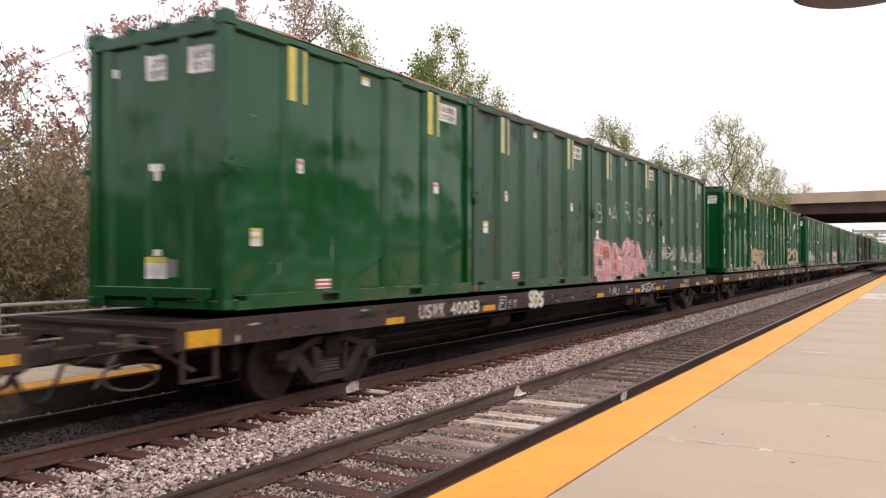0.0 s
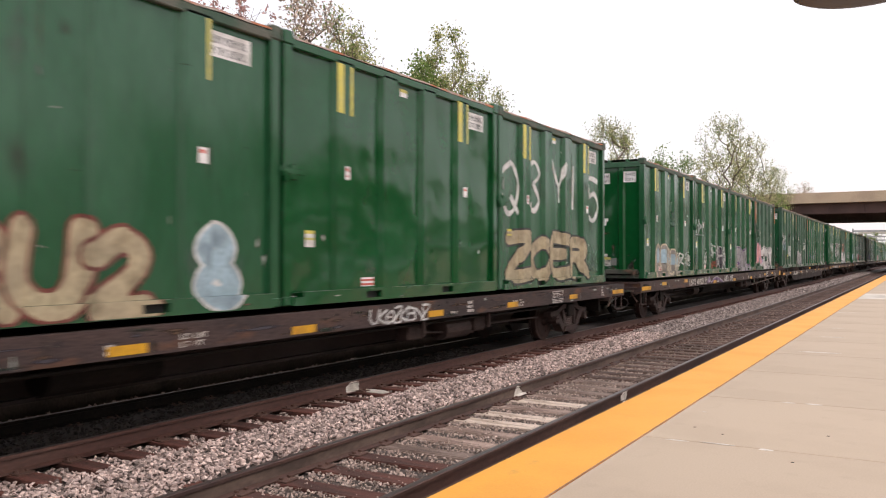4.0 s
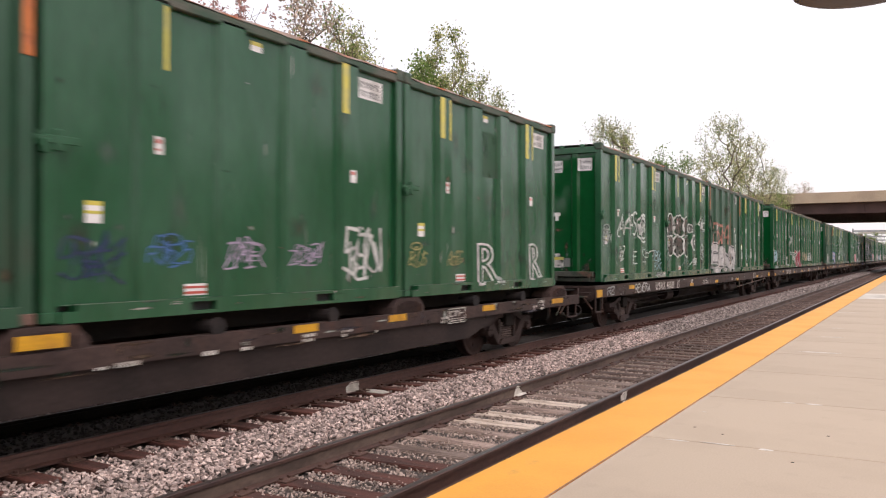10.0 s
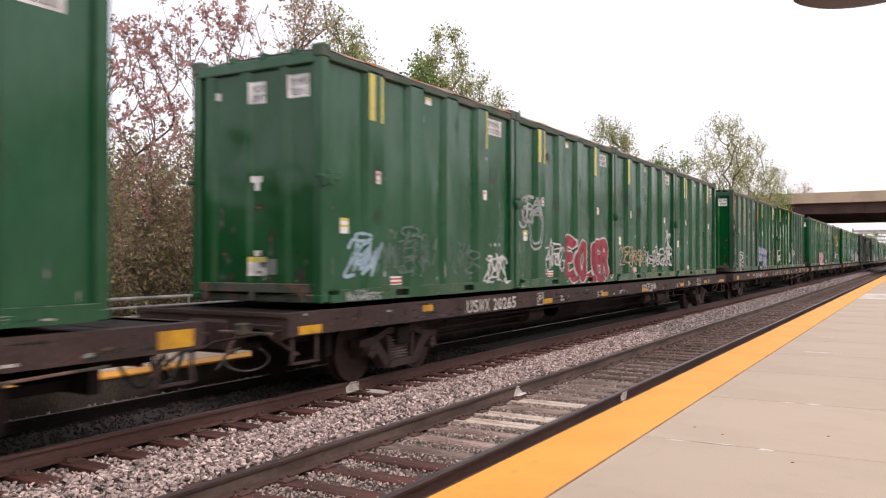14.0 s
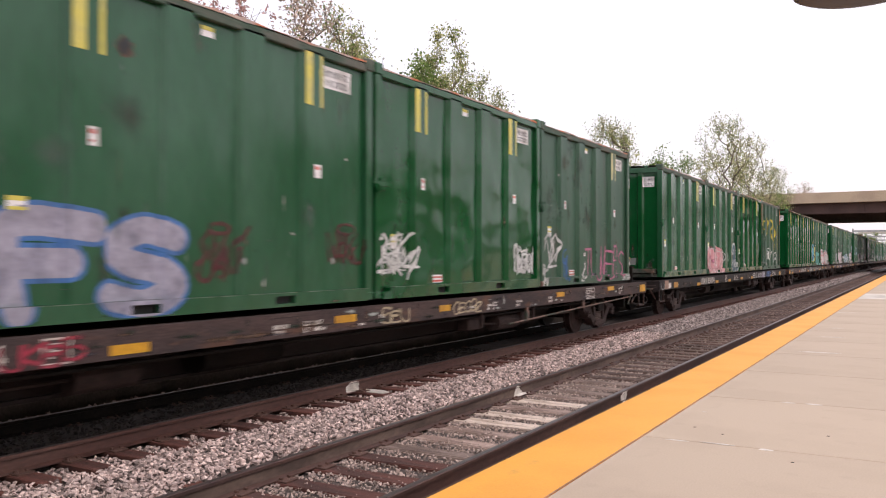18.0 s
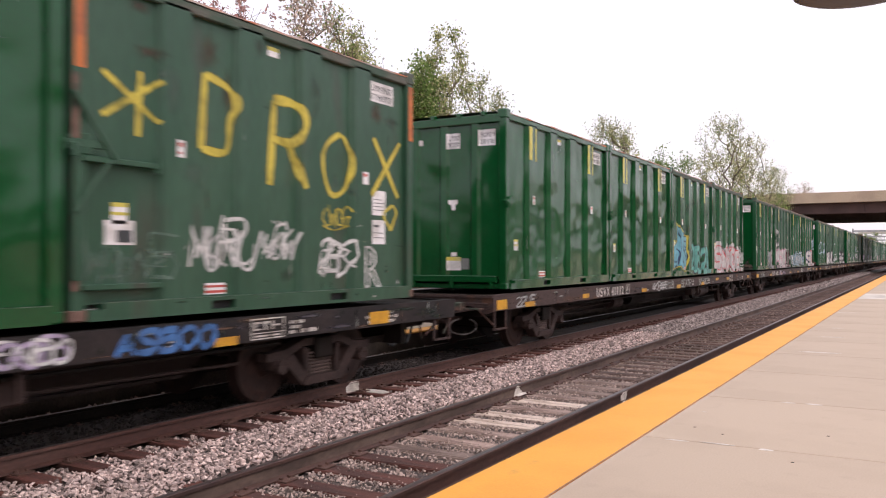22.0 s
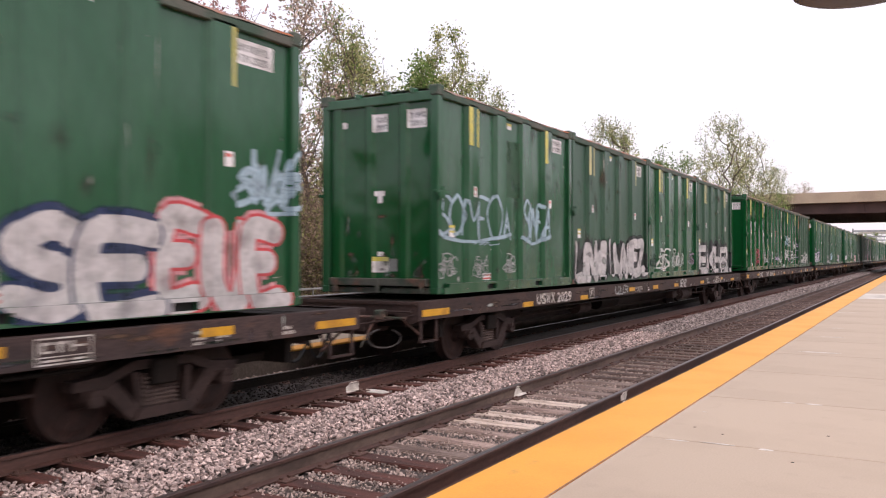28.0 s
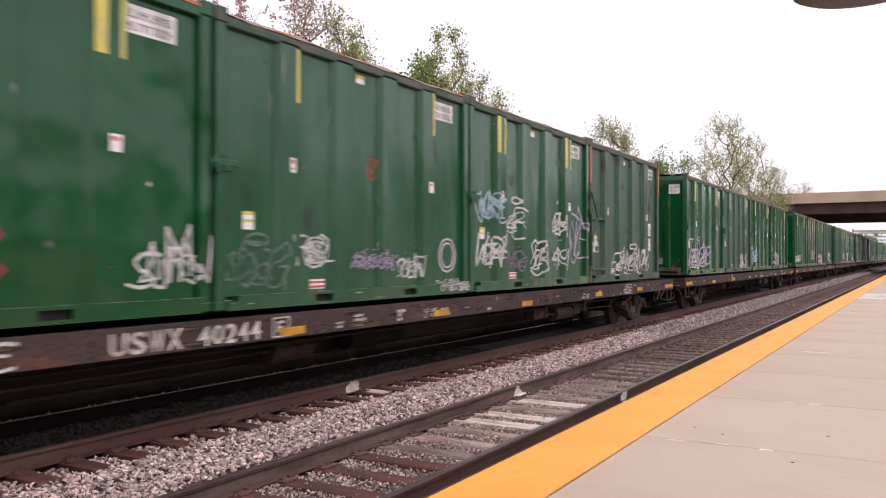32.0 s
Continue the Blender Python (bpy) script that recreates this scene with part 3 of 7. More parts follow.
# ---- trees and brush ----
def branch_mesh(rnd, height, spread, levels, lean, trunk_r, fork):
    """Tapered limbs; returns verts, faces and the twig tips."""
    V, F, tips = [], [], []

    def tube(a, b, ra, rb, n):
        d = (b - a).normalized()
        u = d.orthogonal().normalized()
        w = d.cross(u)
        k = len(V)
        for c, r in ((a, ra), (b, rb)):
            for i in range(n):
                q = 6.28318 * i / n
                V.append(c + u * (math.cos(q) * r) + w * (math.sin(q) * r))
        for i in range(n):
            j = (i + 1) % n
            F.append((k + i, k + j, k + n + j, k + n + i))

    def grow(a, d, length, r, lev):
        segs = 3 if lev < 2 else 2
        p = a
        for s in range(segs):
            d = (d + Vector((rnd.gauss(0, 0.13), rnd.gauss(0, 0.13), rnd.gauss(0.04, 0.08)))).normalized()
            q = p + d * (length / segs)
            tube(p, q, r * (1 - 0.3 * s / segs), r * (1 - 0.3 * (s + 1) / segs), 6 if lev == 0 else 4 if lev < 3 else 3)
            p = q
            if lev >= levels - 2:
                tips.append((Vector(p), Vector(d)))
            if lev > 0 and lev < levels and rnd.random() < 0.6:
                side = Vector((rnd.gauss(0, 1), rnd.gauss(0, 1), rnd.gauss(0.25, 0.5))).normalized()
                grow(p, (d * 0.55 + side * 0.7).normalized(), length * rnd.uniform(0.4, 0.6), r * 0.45, lev + 1)
        if lev < levels:
            for _ in range(fork if lev else fork + 1):
                side = Vector((rnd.gauss(0, 1), rnd.gauss(0, 1), rnd.gauss(0.2, 0.4))).normalized()
                grow(p, (d * 0.8 + side * spread).normalized(), length * rnd.uniform(0.55, 0.8), r * 0.55, lev + 1)
    grow(Vector((0, 0, -0.1)), Vector((lean, 0, 1)).normalized(), height * 0.32, trunk_r, 0)
    return V, F, tips


def leaves_mesh(rnd, tips, per, size, material, jitter, keep=1.0):
    V, F = [], []
    for p, d in tips:
        if rnd.random() > keep:
            continue
        for _ in range(per):
            c = p + Vector((rnd.gauss(0, jitter), rnd.gauss(0, jitter), rnd.gauss(0, jitter)))
            n = Vector((rnd.gauss(0, 1), rnd.gauss(0, 1), rnd.gauss(0.4, 1))).normalized()
            u = n.orthogonal().normalized()
            u = (u * math.cos(rnd.uniform(0, 6)) + n.cross(u) * math.sin(rnd.uniform(0, 6))).normalized()
            w = n.cross(u)
            s = size * rnd.uniform(0.6, 1.4)
            k = len(V)
            V.extend((c - u * s, c + w * s * 0.5 + n * s * 0.15, c + u * s, c - w * s * 0.5 + n * s * 0.15))
            F.append((k, k + 1, k + 2, k + 3))
    return solid("crown", V, F, material)


TREE_KINDS = {}


def airy_mesh(rnd, height, reach, base, n, lumps):
    """Limbs that reach for points scattered in a lumpy crown; thickness grows with the twigs carried."""
    nodes, parent = [Vector((0, 0, -0.1))], [-1]
    bend = rnd.uniform(-0.25, 0.25)
    steps = 9
    for i in range(1, steps + 1):
        f = i / steps
        nodes.append(Vector((bend * math.sin(f * 2.2) + rnd.gauss(0, 0.04), rnd.gauss(0, 0.05), height * (base + 0.18) * f)))
        parent.append(i - 1)
    mid, half = height * (1 + base) / 2, height * (1 - base) / 2
    blobs = []
    for _ in range(lumps):
        a, q = rnd.uniform(0, 6.283), rnd.uniform(-0.75, 0.95)
        ring = math.sqrt(max(0.0, 1 - q * q)) * rnd.uniform(0.35, 0.85)
        blobs.append((Vector((math.cos(a) * reach * ring, math.sin(a) * reach * ring, mid + half * q * 0.86)), rnd.uniform(0.30, 0.48) * reach))
    blobs.append((Vector((rnd.uniform(-0.15, 0.15) * reach, 0, height - 0.3 * reach)), 0.3 * reach))
    goals = []
    while len(goals) < n:
        c, r = rnd.choice(blobs)
        p = c + Vector((rnd.gauss(0, 0.42) * r, rnd.gauss(0, 0.42) * r, rnd.gauss(0, 0.5) * r))
        if p.z < height and math.hypot(p.x, p.y) < reach * 1.05:
            goals.append(p)
    top = nodes[-1]
    goals.sort(key=lambda p: (p - top).length + rnd.uniform(0, 0.5))
    pos = np.array([v[:] for v in nodes])
    tips = []
    for g in goals:
        d = pos - np.array(g[:])
        flat = np.hypot(d[:, 0], d[:, 1])
        cost = np.sqrt((d ** 2).sum(1)) + 1.1 * np.maximum(0, d[:, 2] + 0.6 * flat) + 0.05 * np.abs(d[:, 2])
        cost[:5] += 3
        k = int(cost.argmin())
        a = nodes[k]
        m = max(1, min(5, int((g - a).length / 0.28)))
        for s in range(1, m + 1):
            f = s / m
            p = a.lerp(g, f) + Vector((rnd.gauss(0, 0.035), rnd.gauss(0, 0.035), -0.10 * math.sin(math.pi * f) * (g - a).length)) * (1 if s < m else 0)
            nodes.append(p)
            parent.append(k)
            k = len(nodes) - 1
            if s > m - 2:
                tips.append(len(nodes) - 1)
        pos = np.array([v[:] for v in nodes])
    kids = [[] for _ in nodes]
    for i in range(1, len(nodes)):
        kids[parent[i]].append(i)
    for _ in range(5):
        for i in range(2, len(nodes)):
            if len(kids[i]) > 0 and parent[i] > 0:
                far = max(kids[i], key=lambda c: len(kids[c]))
                nodes[i] = nodes[i].lerp((nodes[parent[i]] + nodes[far]) / 2, 0.6)
    load = [0.0] * len(nodes)
    for i in range(len(nodes) - 1, 0, -1):
        load[i] = max(load[i], 1.0)
        load[parent[i]] += load[i] if parent[i] != i - 1 or load[i] > 1 else 0.9
    V, F = [], []
    for i in range(1, len(nodes)):
        a, b = nodes[parent[i]], nodes[i]
        if (b - a).length < 1e-4:
            continue
        ra, rb = ((0.0052 + 0.0017 * reach * (n > 400)) * max(1.0, load[j]) ** 0.47 for j in (parent[i] or 1, i))
        ra = min(ra, rb * 1.5)
        w = 6 if rb > 0.04 else 3
        d = (b - a).normalized()
        u = d.orthogonal().normalized()
        v = d.cross(u)
        k = len(V)
        for c, r in ((a, ra), (b, rb)):
            for q in range(w):
                V.append(c + u * (math.cos(6.28318 * q / w) * r) + v * (math.sin(6.28318 * q / w) * r))
        F.extend((k + q, k + (q + 1) % w, k + w + (q + 1) % w, k + w + q) for q in range(w))
    return V, F, [(nodes[i], Vector((0, 0, 1))) for i in tips]


def bush_mesh(rnd, height):
    """Many thin crooked stems from the ground, with side twigs all the way up."""
    V, F, tips = [], [], []

    def tube(a, b, ra, rb):
        d = (b - a).normalized()
        u = d.orthogonal().normalized()
        w = d.cross(u)
        k = len(V)
        for c, r in ((a, ra), (b, rb)):
            for i in range(3):
                q = 2.0944 * i
                V.append(c + u * (math.cos(q) * r) + w * (math.sin(q) * r))
        for i in range(3):
            j = (i + 1) % 3
            F.append((k + i, k + j, k + 3 + j, k + 3 + i))

    def shoot(p, d, length, r, lev):
        n = 5
        for s in range(n):
            d = (d + Vector((rnd.gauss(0, 0.22), rnd.gauss(0, 0.22), rnd.gauss(0, 0.12)))).normalized()
            q = p + d * (length / n)
            tube(p, q, r * (1 - 0.17 * s), r * (1 - 0.17 * (s + 1)))
            p = q
            if lev >= 1 or s > 2:
                tips.append((Vector(p), Vector(d)))
            if lev < 2:
                for _ in range(2):
                    side = Vector((rnd.gauss(0, 1), rnd.gauss(0, 1), rnd.gauss(0.3, 0.6))).normalized()
                    shoot(p, (d * 0.4 + side).normalized(), length * rnd.uniform(0.22, 0.42), r * 0.42, lev + 1)
    for _ in range(9):
        a = rnd.uniform(0, 6.283)
        shoot(Vector((math.cos(a) * 0.5, math.sin(a) * 0.5, -0.1)), Vector((math.cos(a) * 0.35, math.sin(a) * 0.35, 1)).normalized(), height * rnd.uniform(0.7, 1.05), 0.035, 0)
    return V, F, tips


def tree_parts(kind, seed, height, reach):
    """Meshes of one tree: its limbs and one or two crowns of leaves."""
    key = (kind, seed, height, reach)
    if key in TREE_KINDS:
        return TREE_KINDS[key]
    rnd = random.Random(seed)
    if kind == "red":
        V, F, tips = airy_mesh(rnd, height, reach, 0.3, int(100 + 100 * reach), 14)
        ends = [q for i, q in enumerate(tips) if i % 2]
        crowns = [leaves_mesh(rnd, ends, 12, 0.062, LEAF_RED, 0.06, 0.8), leaves_mesh(rnd, ends, 5, 0.05, LEAF_BROWN, 0.09, 0.4)]
        TREE_KINDS[key] = (solid("trunk", V, F, BARK), crowns)
        return TREE_KINDS[key]
    if kind in ("spring", "young"):
        V, F, tips = airy_mesh(rnd, height, reach, 0.36, int(180 + 210 * reach), 13 if reach < 2 else 28)
        size = 0.055 + 0.0042 * max(0.0, height - 9)
        crowns = [leaves_mesh(rnd, tips, 5 if reach < 2.4 else 7, size, LEAF_LIGHT if kind == "spring" else LEAF_PINK, 0.11 + 0.03 * reach, 0.9), leaves_mesh(rnd, tips, 3, size, LEAF_GREEN, 0.11 + 0.03 * reach, 0.45 if kind == "spring" else 0.25)]
        TREE_KINDS[key] = (solid("trunk", V, F, BARK), crowns)
        return TREE_KINDS[key]
    if kind == "brush":
        V, F, tips = bush_mesh(rnd, 6.0)
    else:
        V, F, tips = branch_mesh(rnd, 10, 0.75, 5, rnd.uniform(-0.1, 0.1), 0.13, 2)
    top, wide = max(v.z for v in V), sorted(max(abs(v.x), abs(v.y)) for v in V)[int(len(V) * 0.97)]
    fit = Matrix.Diagonal((reach / wide, reach / wide, height / top))
    V, tips = [fit @ v for v in V], [(fit @ p, d) for p, d in tips]
    n = len(tips)
    if kind == "green":
        crowns = [leaves_mesh(rnd, tips, 6, 0.085, LEAF_GREEN, 0.22, min(1, 2000 / n)), leaves_mesh(rnd, tips, 3, 0.07, LEAF_LIGHT, 0.2, min(1, 500 / n))]
    else:
        crowns = [leaves_mesh(rnd, tips, 2, 0.065, LEAF_BROWN, 0.14, min(1, 1600 / n)), leaves_mesh(rnd, tips, 2, 0.065, LEAF_OLIVE, 0.14, min(1, 1100 / n))]
    TREE_KINDS[key] = (solid("trunk", V, F, BARK), crowns)
    return TREE_KINDS[key]


TREE_LABELS = {"spring": "slender tree with sparse pale spring leaves", "young": "airy tree with fine twigs and pinkish young leaves", "green": "tree with dense fresh green leaves", "red": "tree with thin branches and reddish young leaves", "brush": "tangled brown and olive undergrowth shrub"}


def ground_z(y):
    return float(np.interp(y, (-13, 2, 10.2, 14, 30, 60), (-0.6, -0.6, -0.6, -0.5, 0.3, 1.0)))


def tree(kind, seed, x, y, height, reach, turn=0.0, size=1.0):
    """height: of its top; reach: half the width of its crown."""
    trunk, crowns = tree_parts(kind, seed, height, reach)
    t = thing("shrub" if kind == "brush" else "tree", TREE_LABELS[kind], "shrub" if kind == "brush" else "tree", at=pose(x, y, ground_z(y), 0, 0, turn) @ Matrix.Scale(size, 4))
    part("trunk", trunk, BARK, t)
    for c in crowns:
        part("crown", c, None, t)


# reddish trees behind the opposite platform
for row in (
        ("red", 12, 13.6, 17.5, 8.3, 2.6, 10), ("red", 15, 15.6, 18.0, 9.0, 2.2, 80), ("red", 13, 17.1, 17.5, 9.9, 2.4, 130), ("red", 11, 19.6, 18.5, 10.4, 2.0, 60), ("red", 14, 11.2, 18.5, 7.2, 2.4, 200)):
    tree(*row)
# light spring growth further on
for row in (
        ("spring", 41, 22.3, 17.2, 10.7, 1.75, 30), ("spring", 42, 24.3, 17.4, 9.7, 1.45, 80), ("young", 1, 21.9, 18, 11.3, 1.68, 57), ("spring", 4, 25.7, 19, 11.06, 1.14, 228), ("spring", 2, 23.9, 18.5, 10.21, 0.93, 114), ("green", 21, 27.7, 18, 10.35, 1.35, 117), ("green", 24, 29.4, 18.4, 10.4, 1.1, 20), ("green", 22, 31.4, 19, 10.59, 0.81, 174),
        ("spring", 3, 30.4, 18, 11.97, 0.81, 171), ("spring", 19, 32.9, 18.4, 12.71, 1.25, 285), ("spring", 9, 31.8, 18, 10.75, 1.31, 153), ("spring", 10, 35.0, 18.2, 11.0, 1.6, 210), ("spring", 11, 36.3, 18, 10.45, 0.88, 267)):
    tree(*row)
# trees before the bridge
for row in (
        ("spring", 15, 48.3, 16.5, 10.78, 1.93, 135), ("spring", 16, 53.1, 17, 10.4, 1.57, 192), ("green", 23, 55.6, 16, 9.69, 1.35, 231), ("green", 24, 63.1, 16, 10.12, 1.5, 288), ("spring", 26, 70.7, 14.5, 14.3, 2.83, 342),
        ("spring", 18, 86.0, 14.5, 14.49, 3.01, 96), ("spring", 7, 96.5, 13.8, 12.48, 2.08, 39), ("green", 25, 87.0, 13.6, 9.14, 2.73, 345), ("green", 26, 75.9, 14.5, 8.59, 2.43, 42), ("young", 17, 148.9, 16.8, 14.75, 2.11, 249)):
    tree(*row)
for i in range(12):
    tree("green", 27 + i % 3, 190 + i * 16, 22 + 9 * (i % 2), 8.4, 3.8, 31 * i, 1.1 + 0.2 * (i % 2))
    tree("green", 27 + i % 3, 205 + i * 16, -10 - 8 * (i % 3), 8.4, 3.8, 31 * i, 1.1)
for i in range(16):
    tree("green", 27 + i % 3, 430 + i * 30, 24 + 13 * (i % 3), 8.4, 3.8, 31 * i, 1.7 + 0.25 * (i % 3))
# trees on the side of the platform, mirrored in the paint
for i in range(26):
    tree("green", 27 + i % 3, -26 + i * 3.4, -17.0 - 2.5 * (i % 3), 8.4, 3.8, 47 * i, 0.85 + 0.12 * ((i * 5) % 4))
# unseen trees behind the eye, added to darken what the end sheets mirror
for i in range(8):
    tree("green", 27 + i % 3, -30 - 2 * (i % 2), -10 + i * 5, 8.4, 3.8, 61 * i, 0.95 + 0.1 * (i % 3))
# low unseen trees across the line, added for the same reflections
for i in range(15):
    tree("green", 27 + i % 3, -44 + i * 2.9, 16.5 + 2.5 * (i % 3), 8.4, 3.8, 53 * i, 0.5 + 0.07 * ((i * 7) % 4))
rnd = random.Random(77)
for i in range(66):
    x = 0.0 + i * 0.52 + rnd.uniform(-0.4, 0.4)
    tree("brush", 31 + i % 5, x, 15.2 + rnd.uniform(0, 1.2) + (i % 3) * 2.4, 6.2, 2.2, rnd.uniform(0, 360), rnd.uniform(0.74, 0.96) + (i % 3) * 0.07)


# ---- containers ----
LEN, WID, HIG = 6.06, 2.44, 3.46
RIBS = (1.29, 2.43, 3.57, 4.715)
RIB_HALF, RIB_FOOT, RIB_DEPTH = 0.19, 0.25, 0.075


def side_profile(x):
    """Depth of the side sheet behind the rib faces at x."""
    d = min(abs(x - r) for r in RIBS)
    if d <= RIB_HALF:
        return 0.0
    return RIB_DEPTH * min(1.0, (d - RIB_HALF) / (RIB_FOOT - RIB_HALF))


def sheet(knots, u0, u1, depth_of, z0, z1, thick, along):
    """A folded steel sheet between heights; knots are the fold lines."""
    bm = bmesh.new()
    us = sorted({u0, u1, *[k for k in knots if u0 < k < u1]})
    rows = []
    for u in us:
        d = depth_of(u)
        col = []
        for dd in (d, d + thick):
            for z in (z0, z1):
                col.append(bm.verts.new((u, dd, z) if along == "x" else (dd, u, z)))
        rows.append(col)
    for a, b in zip(rows, rows[1:]):
        bm.faces.new((a[0], b[0], b[1], a[1]))
        bm.faces.new((a[2], a[3], b[3], b[2]))
    return bm


SIDE_KNOTS = [r + s for r in RIBS for s in (-RIB_FOOT, -RIB_HALF, RIB_HALF, RIB_FOOT)]
END_RIBS = (0.70, 1.41, 2.10)


def end_profile(y):
    d = min(abs(y - r) for r in END_RIBS)
    return 0.0 if d <= 0.06 else 0.06 * min(1.0, (d - 0.06) / 0.06)


END_KNOTS = [r + s for r in END_RIBS for s in (-0.12, -0.06, 0.06, 0.12)]


def sticker(parent, x0, z0, x1, z1, material, name="sticker", label="", bars=(), ink=None, on="side"):
    """A thin label laid on the side or the end sheet, with bars for its small print."""
    depth = (lambda u: 0.0 if u < 0.16 else side_profile(u)) if on == "side" else (lambda u: end_profile(u))
    knots = SIDE_KNOTS if on == "side" else END_KNOTS

    def patch(a, b, c, d, off):
        bm = sheet(knots, a, c, lambda u: depth(u) - off, b, d, 0.002, "x" if on == "side" else "y")
        return bm
    o = part(name, patch(x0, z0, x1, z1, 0.004), material, parent, label)
    if bars:
        me = None
        bm = bmesh.new()
        for a, b, c, d in bars:
            q = patch(x0 + a * (x1 - x0), z0 + b * (z1 - z0), x0 + c * (x1 - x0), z0 + d * (z1 - z0), 0.007)
            tmp = bpy.data.meshes.new("tmp")
            q.to_mesh(tmp)
            q.free()
            bm.from_mesh(tmp)
            bpy.data.meshes.remove(tmp)
        part("lettering", bm, ink or INK, o)
    return o


def digits(n, rows, seed):
    """Bars like rows of stencilled characters."""
    r = random.Random(seed)
    out = []
    for k in range(rows):
        z0 = 0.1 + k * (0.86 / rows)
        z1 = z0 + 0.62 / rows
        for i in range(n):
            a = 0.07 + 0.87 * i / n
            w = 0.87 / n
            out.append((a, z0, a + w * 0.17, z1))
            if r.random() < 0.7:
                out.append((a + w * 0.48, z0, a + w * 0.63, z1))
            z = r.choice((z0, (z0 + z1) / 2, z1 - 0.08))
            out.append((a + w * 0.2, z, a + w * 0.48, z + 0.07))
    return out


def container(style, seed, plain=False):
    """A tall ribbed refuse container; its near lower front corner is the origin. style: 0 fresh, 1 used, 2 faded, 3 old with braces."""
    green = GREENS[min(style, 2)]
    t = thing("container", ("glossy dark green ribbed steel refuse container", "dark green ribbed steel refuse container with scuffed paint", "faded grey-green ribbed steel refuse container", "worn green steel refuse container with orange strap and braces")[style], "container", "containers on the train")
    for y, flip in ((0.0, 1), (WID, -1)):
        o = part("side_sheet", sheet(SIDE_KNOTS, 0.1, LEN - 0.1, side_profile, 0.16, HIG - 0.1, 0.004, "x"), green, t)
        o.location, o.scale = (0, y, 0), (1, flip, 1)
        bm = boxed((0.12, 0, HIG - 0.14, LEN - 0.12, 0.10, HIG - 0.02), bevel=0.012)
        o = part("top_rail", bm, DUSTY if style else green, t)
        o.location, o.scale = (0, y, 0), (1, flip, 1)
        bm = boxed(*[(u, -0.035, v, w, 0.1, z) for u, v, w, z in ((0.16, 0, 0.34, 0.11), (0.34, 0, 1.76, 0.18), (2.13, 0, 3.92, 0.18), (4.29, 0, LEN - 0.16, 0.18), (1.76, 0, 2.13, 0.04), (1.76, 0.135, 2.13, 0.18), (3.92, 0, 4.29, 0.04), (3.92, 0.135, 4.29, 0.18))])
        o = part("bottom_rail", bm, green, t)
        o.location, o.scale = (0, y, 0), (1, flip, 1)
    for x in (1.76, 3.92):
        part("fork_pocket", boxed((x - 0.02, 0.05, 0.03, x + 0.39, WID - 0.05, 0.145)), BLACK, t, "dark forklift pocket")
    for x, flip in ((0.0, 1), (LEN, -1)):
        o = part("end_sheet", sheet(END_KNOTS, 0.1, WID - 0.1, end_profile, 0.2, HIG - 0.12, 0.004, "y"), GREENS[1] if style == 2 else GREENS[0], t)
        o.location, o.scale = (x, 0, 0), (flip, 1, 1)
        o = part("end_rail", boxed((-0.02, 0.12, HIG - 0.19, 0.1, WID - 0.12, HIG - 0.03), bevel=0.012), green, t)
        o.location, o.scale = (x, 0, 0), (flip, 1, 1)
        bm = boxed((-0.05, 0.2, 0.13, 0.1, WID - 0.2, 0.26), (0.02, 0.16, 0.0, 0.1, WID - 0.16, 0.1), bevel=0.01)
        for y in (0.3, 1.2, 2.1):
            box(bm, -0.07, y - 0.035, 0.02, 0.0, y + 0.035, 0.24)
        o = part("bumper", bm, GRIME if style else green, t, "grimy rust-streaked end bumper" if style else "")
        o.location, o.scale = (x, 0, 0), (flip, 1, 1)
        for y in () if plain else (0.45, 1.0, 1.6):
            bm = boxed((-0.035, y, HIG - 0.05, 0.1, y + 0.1, HIG + 0.04), bevel=0.01)
            o = part("lifting_lug", bm, green, t)
            o.location, o.scale = (x, 0, 0), (flip, 1, 1)
    for x in (0.0, LEN - 0.16):
        for y in (0.0, WID - 0.16):
            part("corner_post", boxed((x, y, 0.1, x + 0.16, y + 0.16, HIG - 0.06), bevel=0.014), green, t)
            for z in (0.0, HIG - 0.1):
                if z == 0:
                    part("corner_casting", boxed((x - 0.008, y - 0.008, z, x + 0.172, y + 0.168, z + 0.12), bevel=0.016), CASTING if style > 1 else green, t)
                else:
                    part("corner_casting", boxed((x - 0.02, y - 0.02, z - 0.02, x + 0.18, y + 0.19, z + 0.165), bevel=0.02), DUSTY if style else green, t)
    part("floor", boxed((0.1, 0.1, 0.12, LEN - 0.1, WID - 0.1, 0.16)), STEELDK, t)
    bm = bmesh.new()
    rr = random.Random(seed)
    nx = 14
    row = ((-0.008, HIG - 0.022), (-0.004, HIG + 0.004), (0.25, HIG + 0.05), (WID / 2, HIG + 0.075), (WID - 0.25, HIG + 0.05), (WID + 0.004, HIG + 0.004), (WID + 0.008, HIG - 0.022))
    g = [[bm.verts.new((0.19 + (LEN - 0.38) * i / nx, y, z + rr.uniform(-0.014, 0.014))) for y, z in row] for i in range(nx + 1)]
    for i in range(nx):
        for j in range(6):
            bm.faces.new((g[i][j], g[i + 1][j], g[i + 1][j + 1], g[i][j + 1]))
    part("cover", bm, SKYLIT_RUST, t, "rust-patched sheet cover on top with sky light in its pale colour")
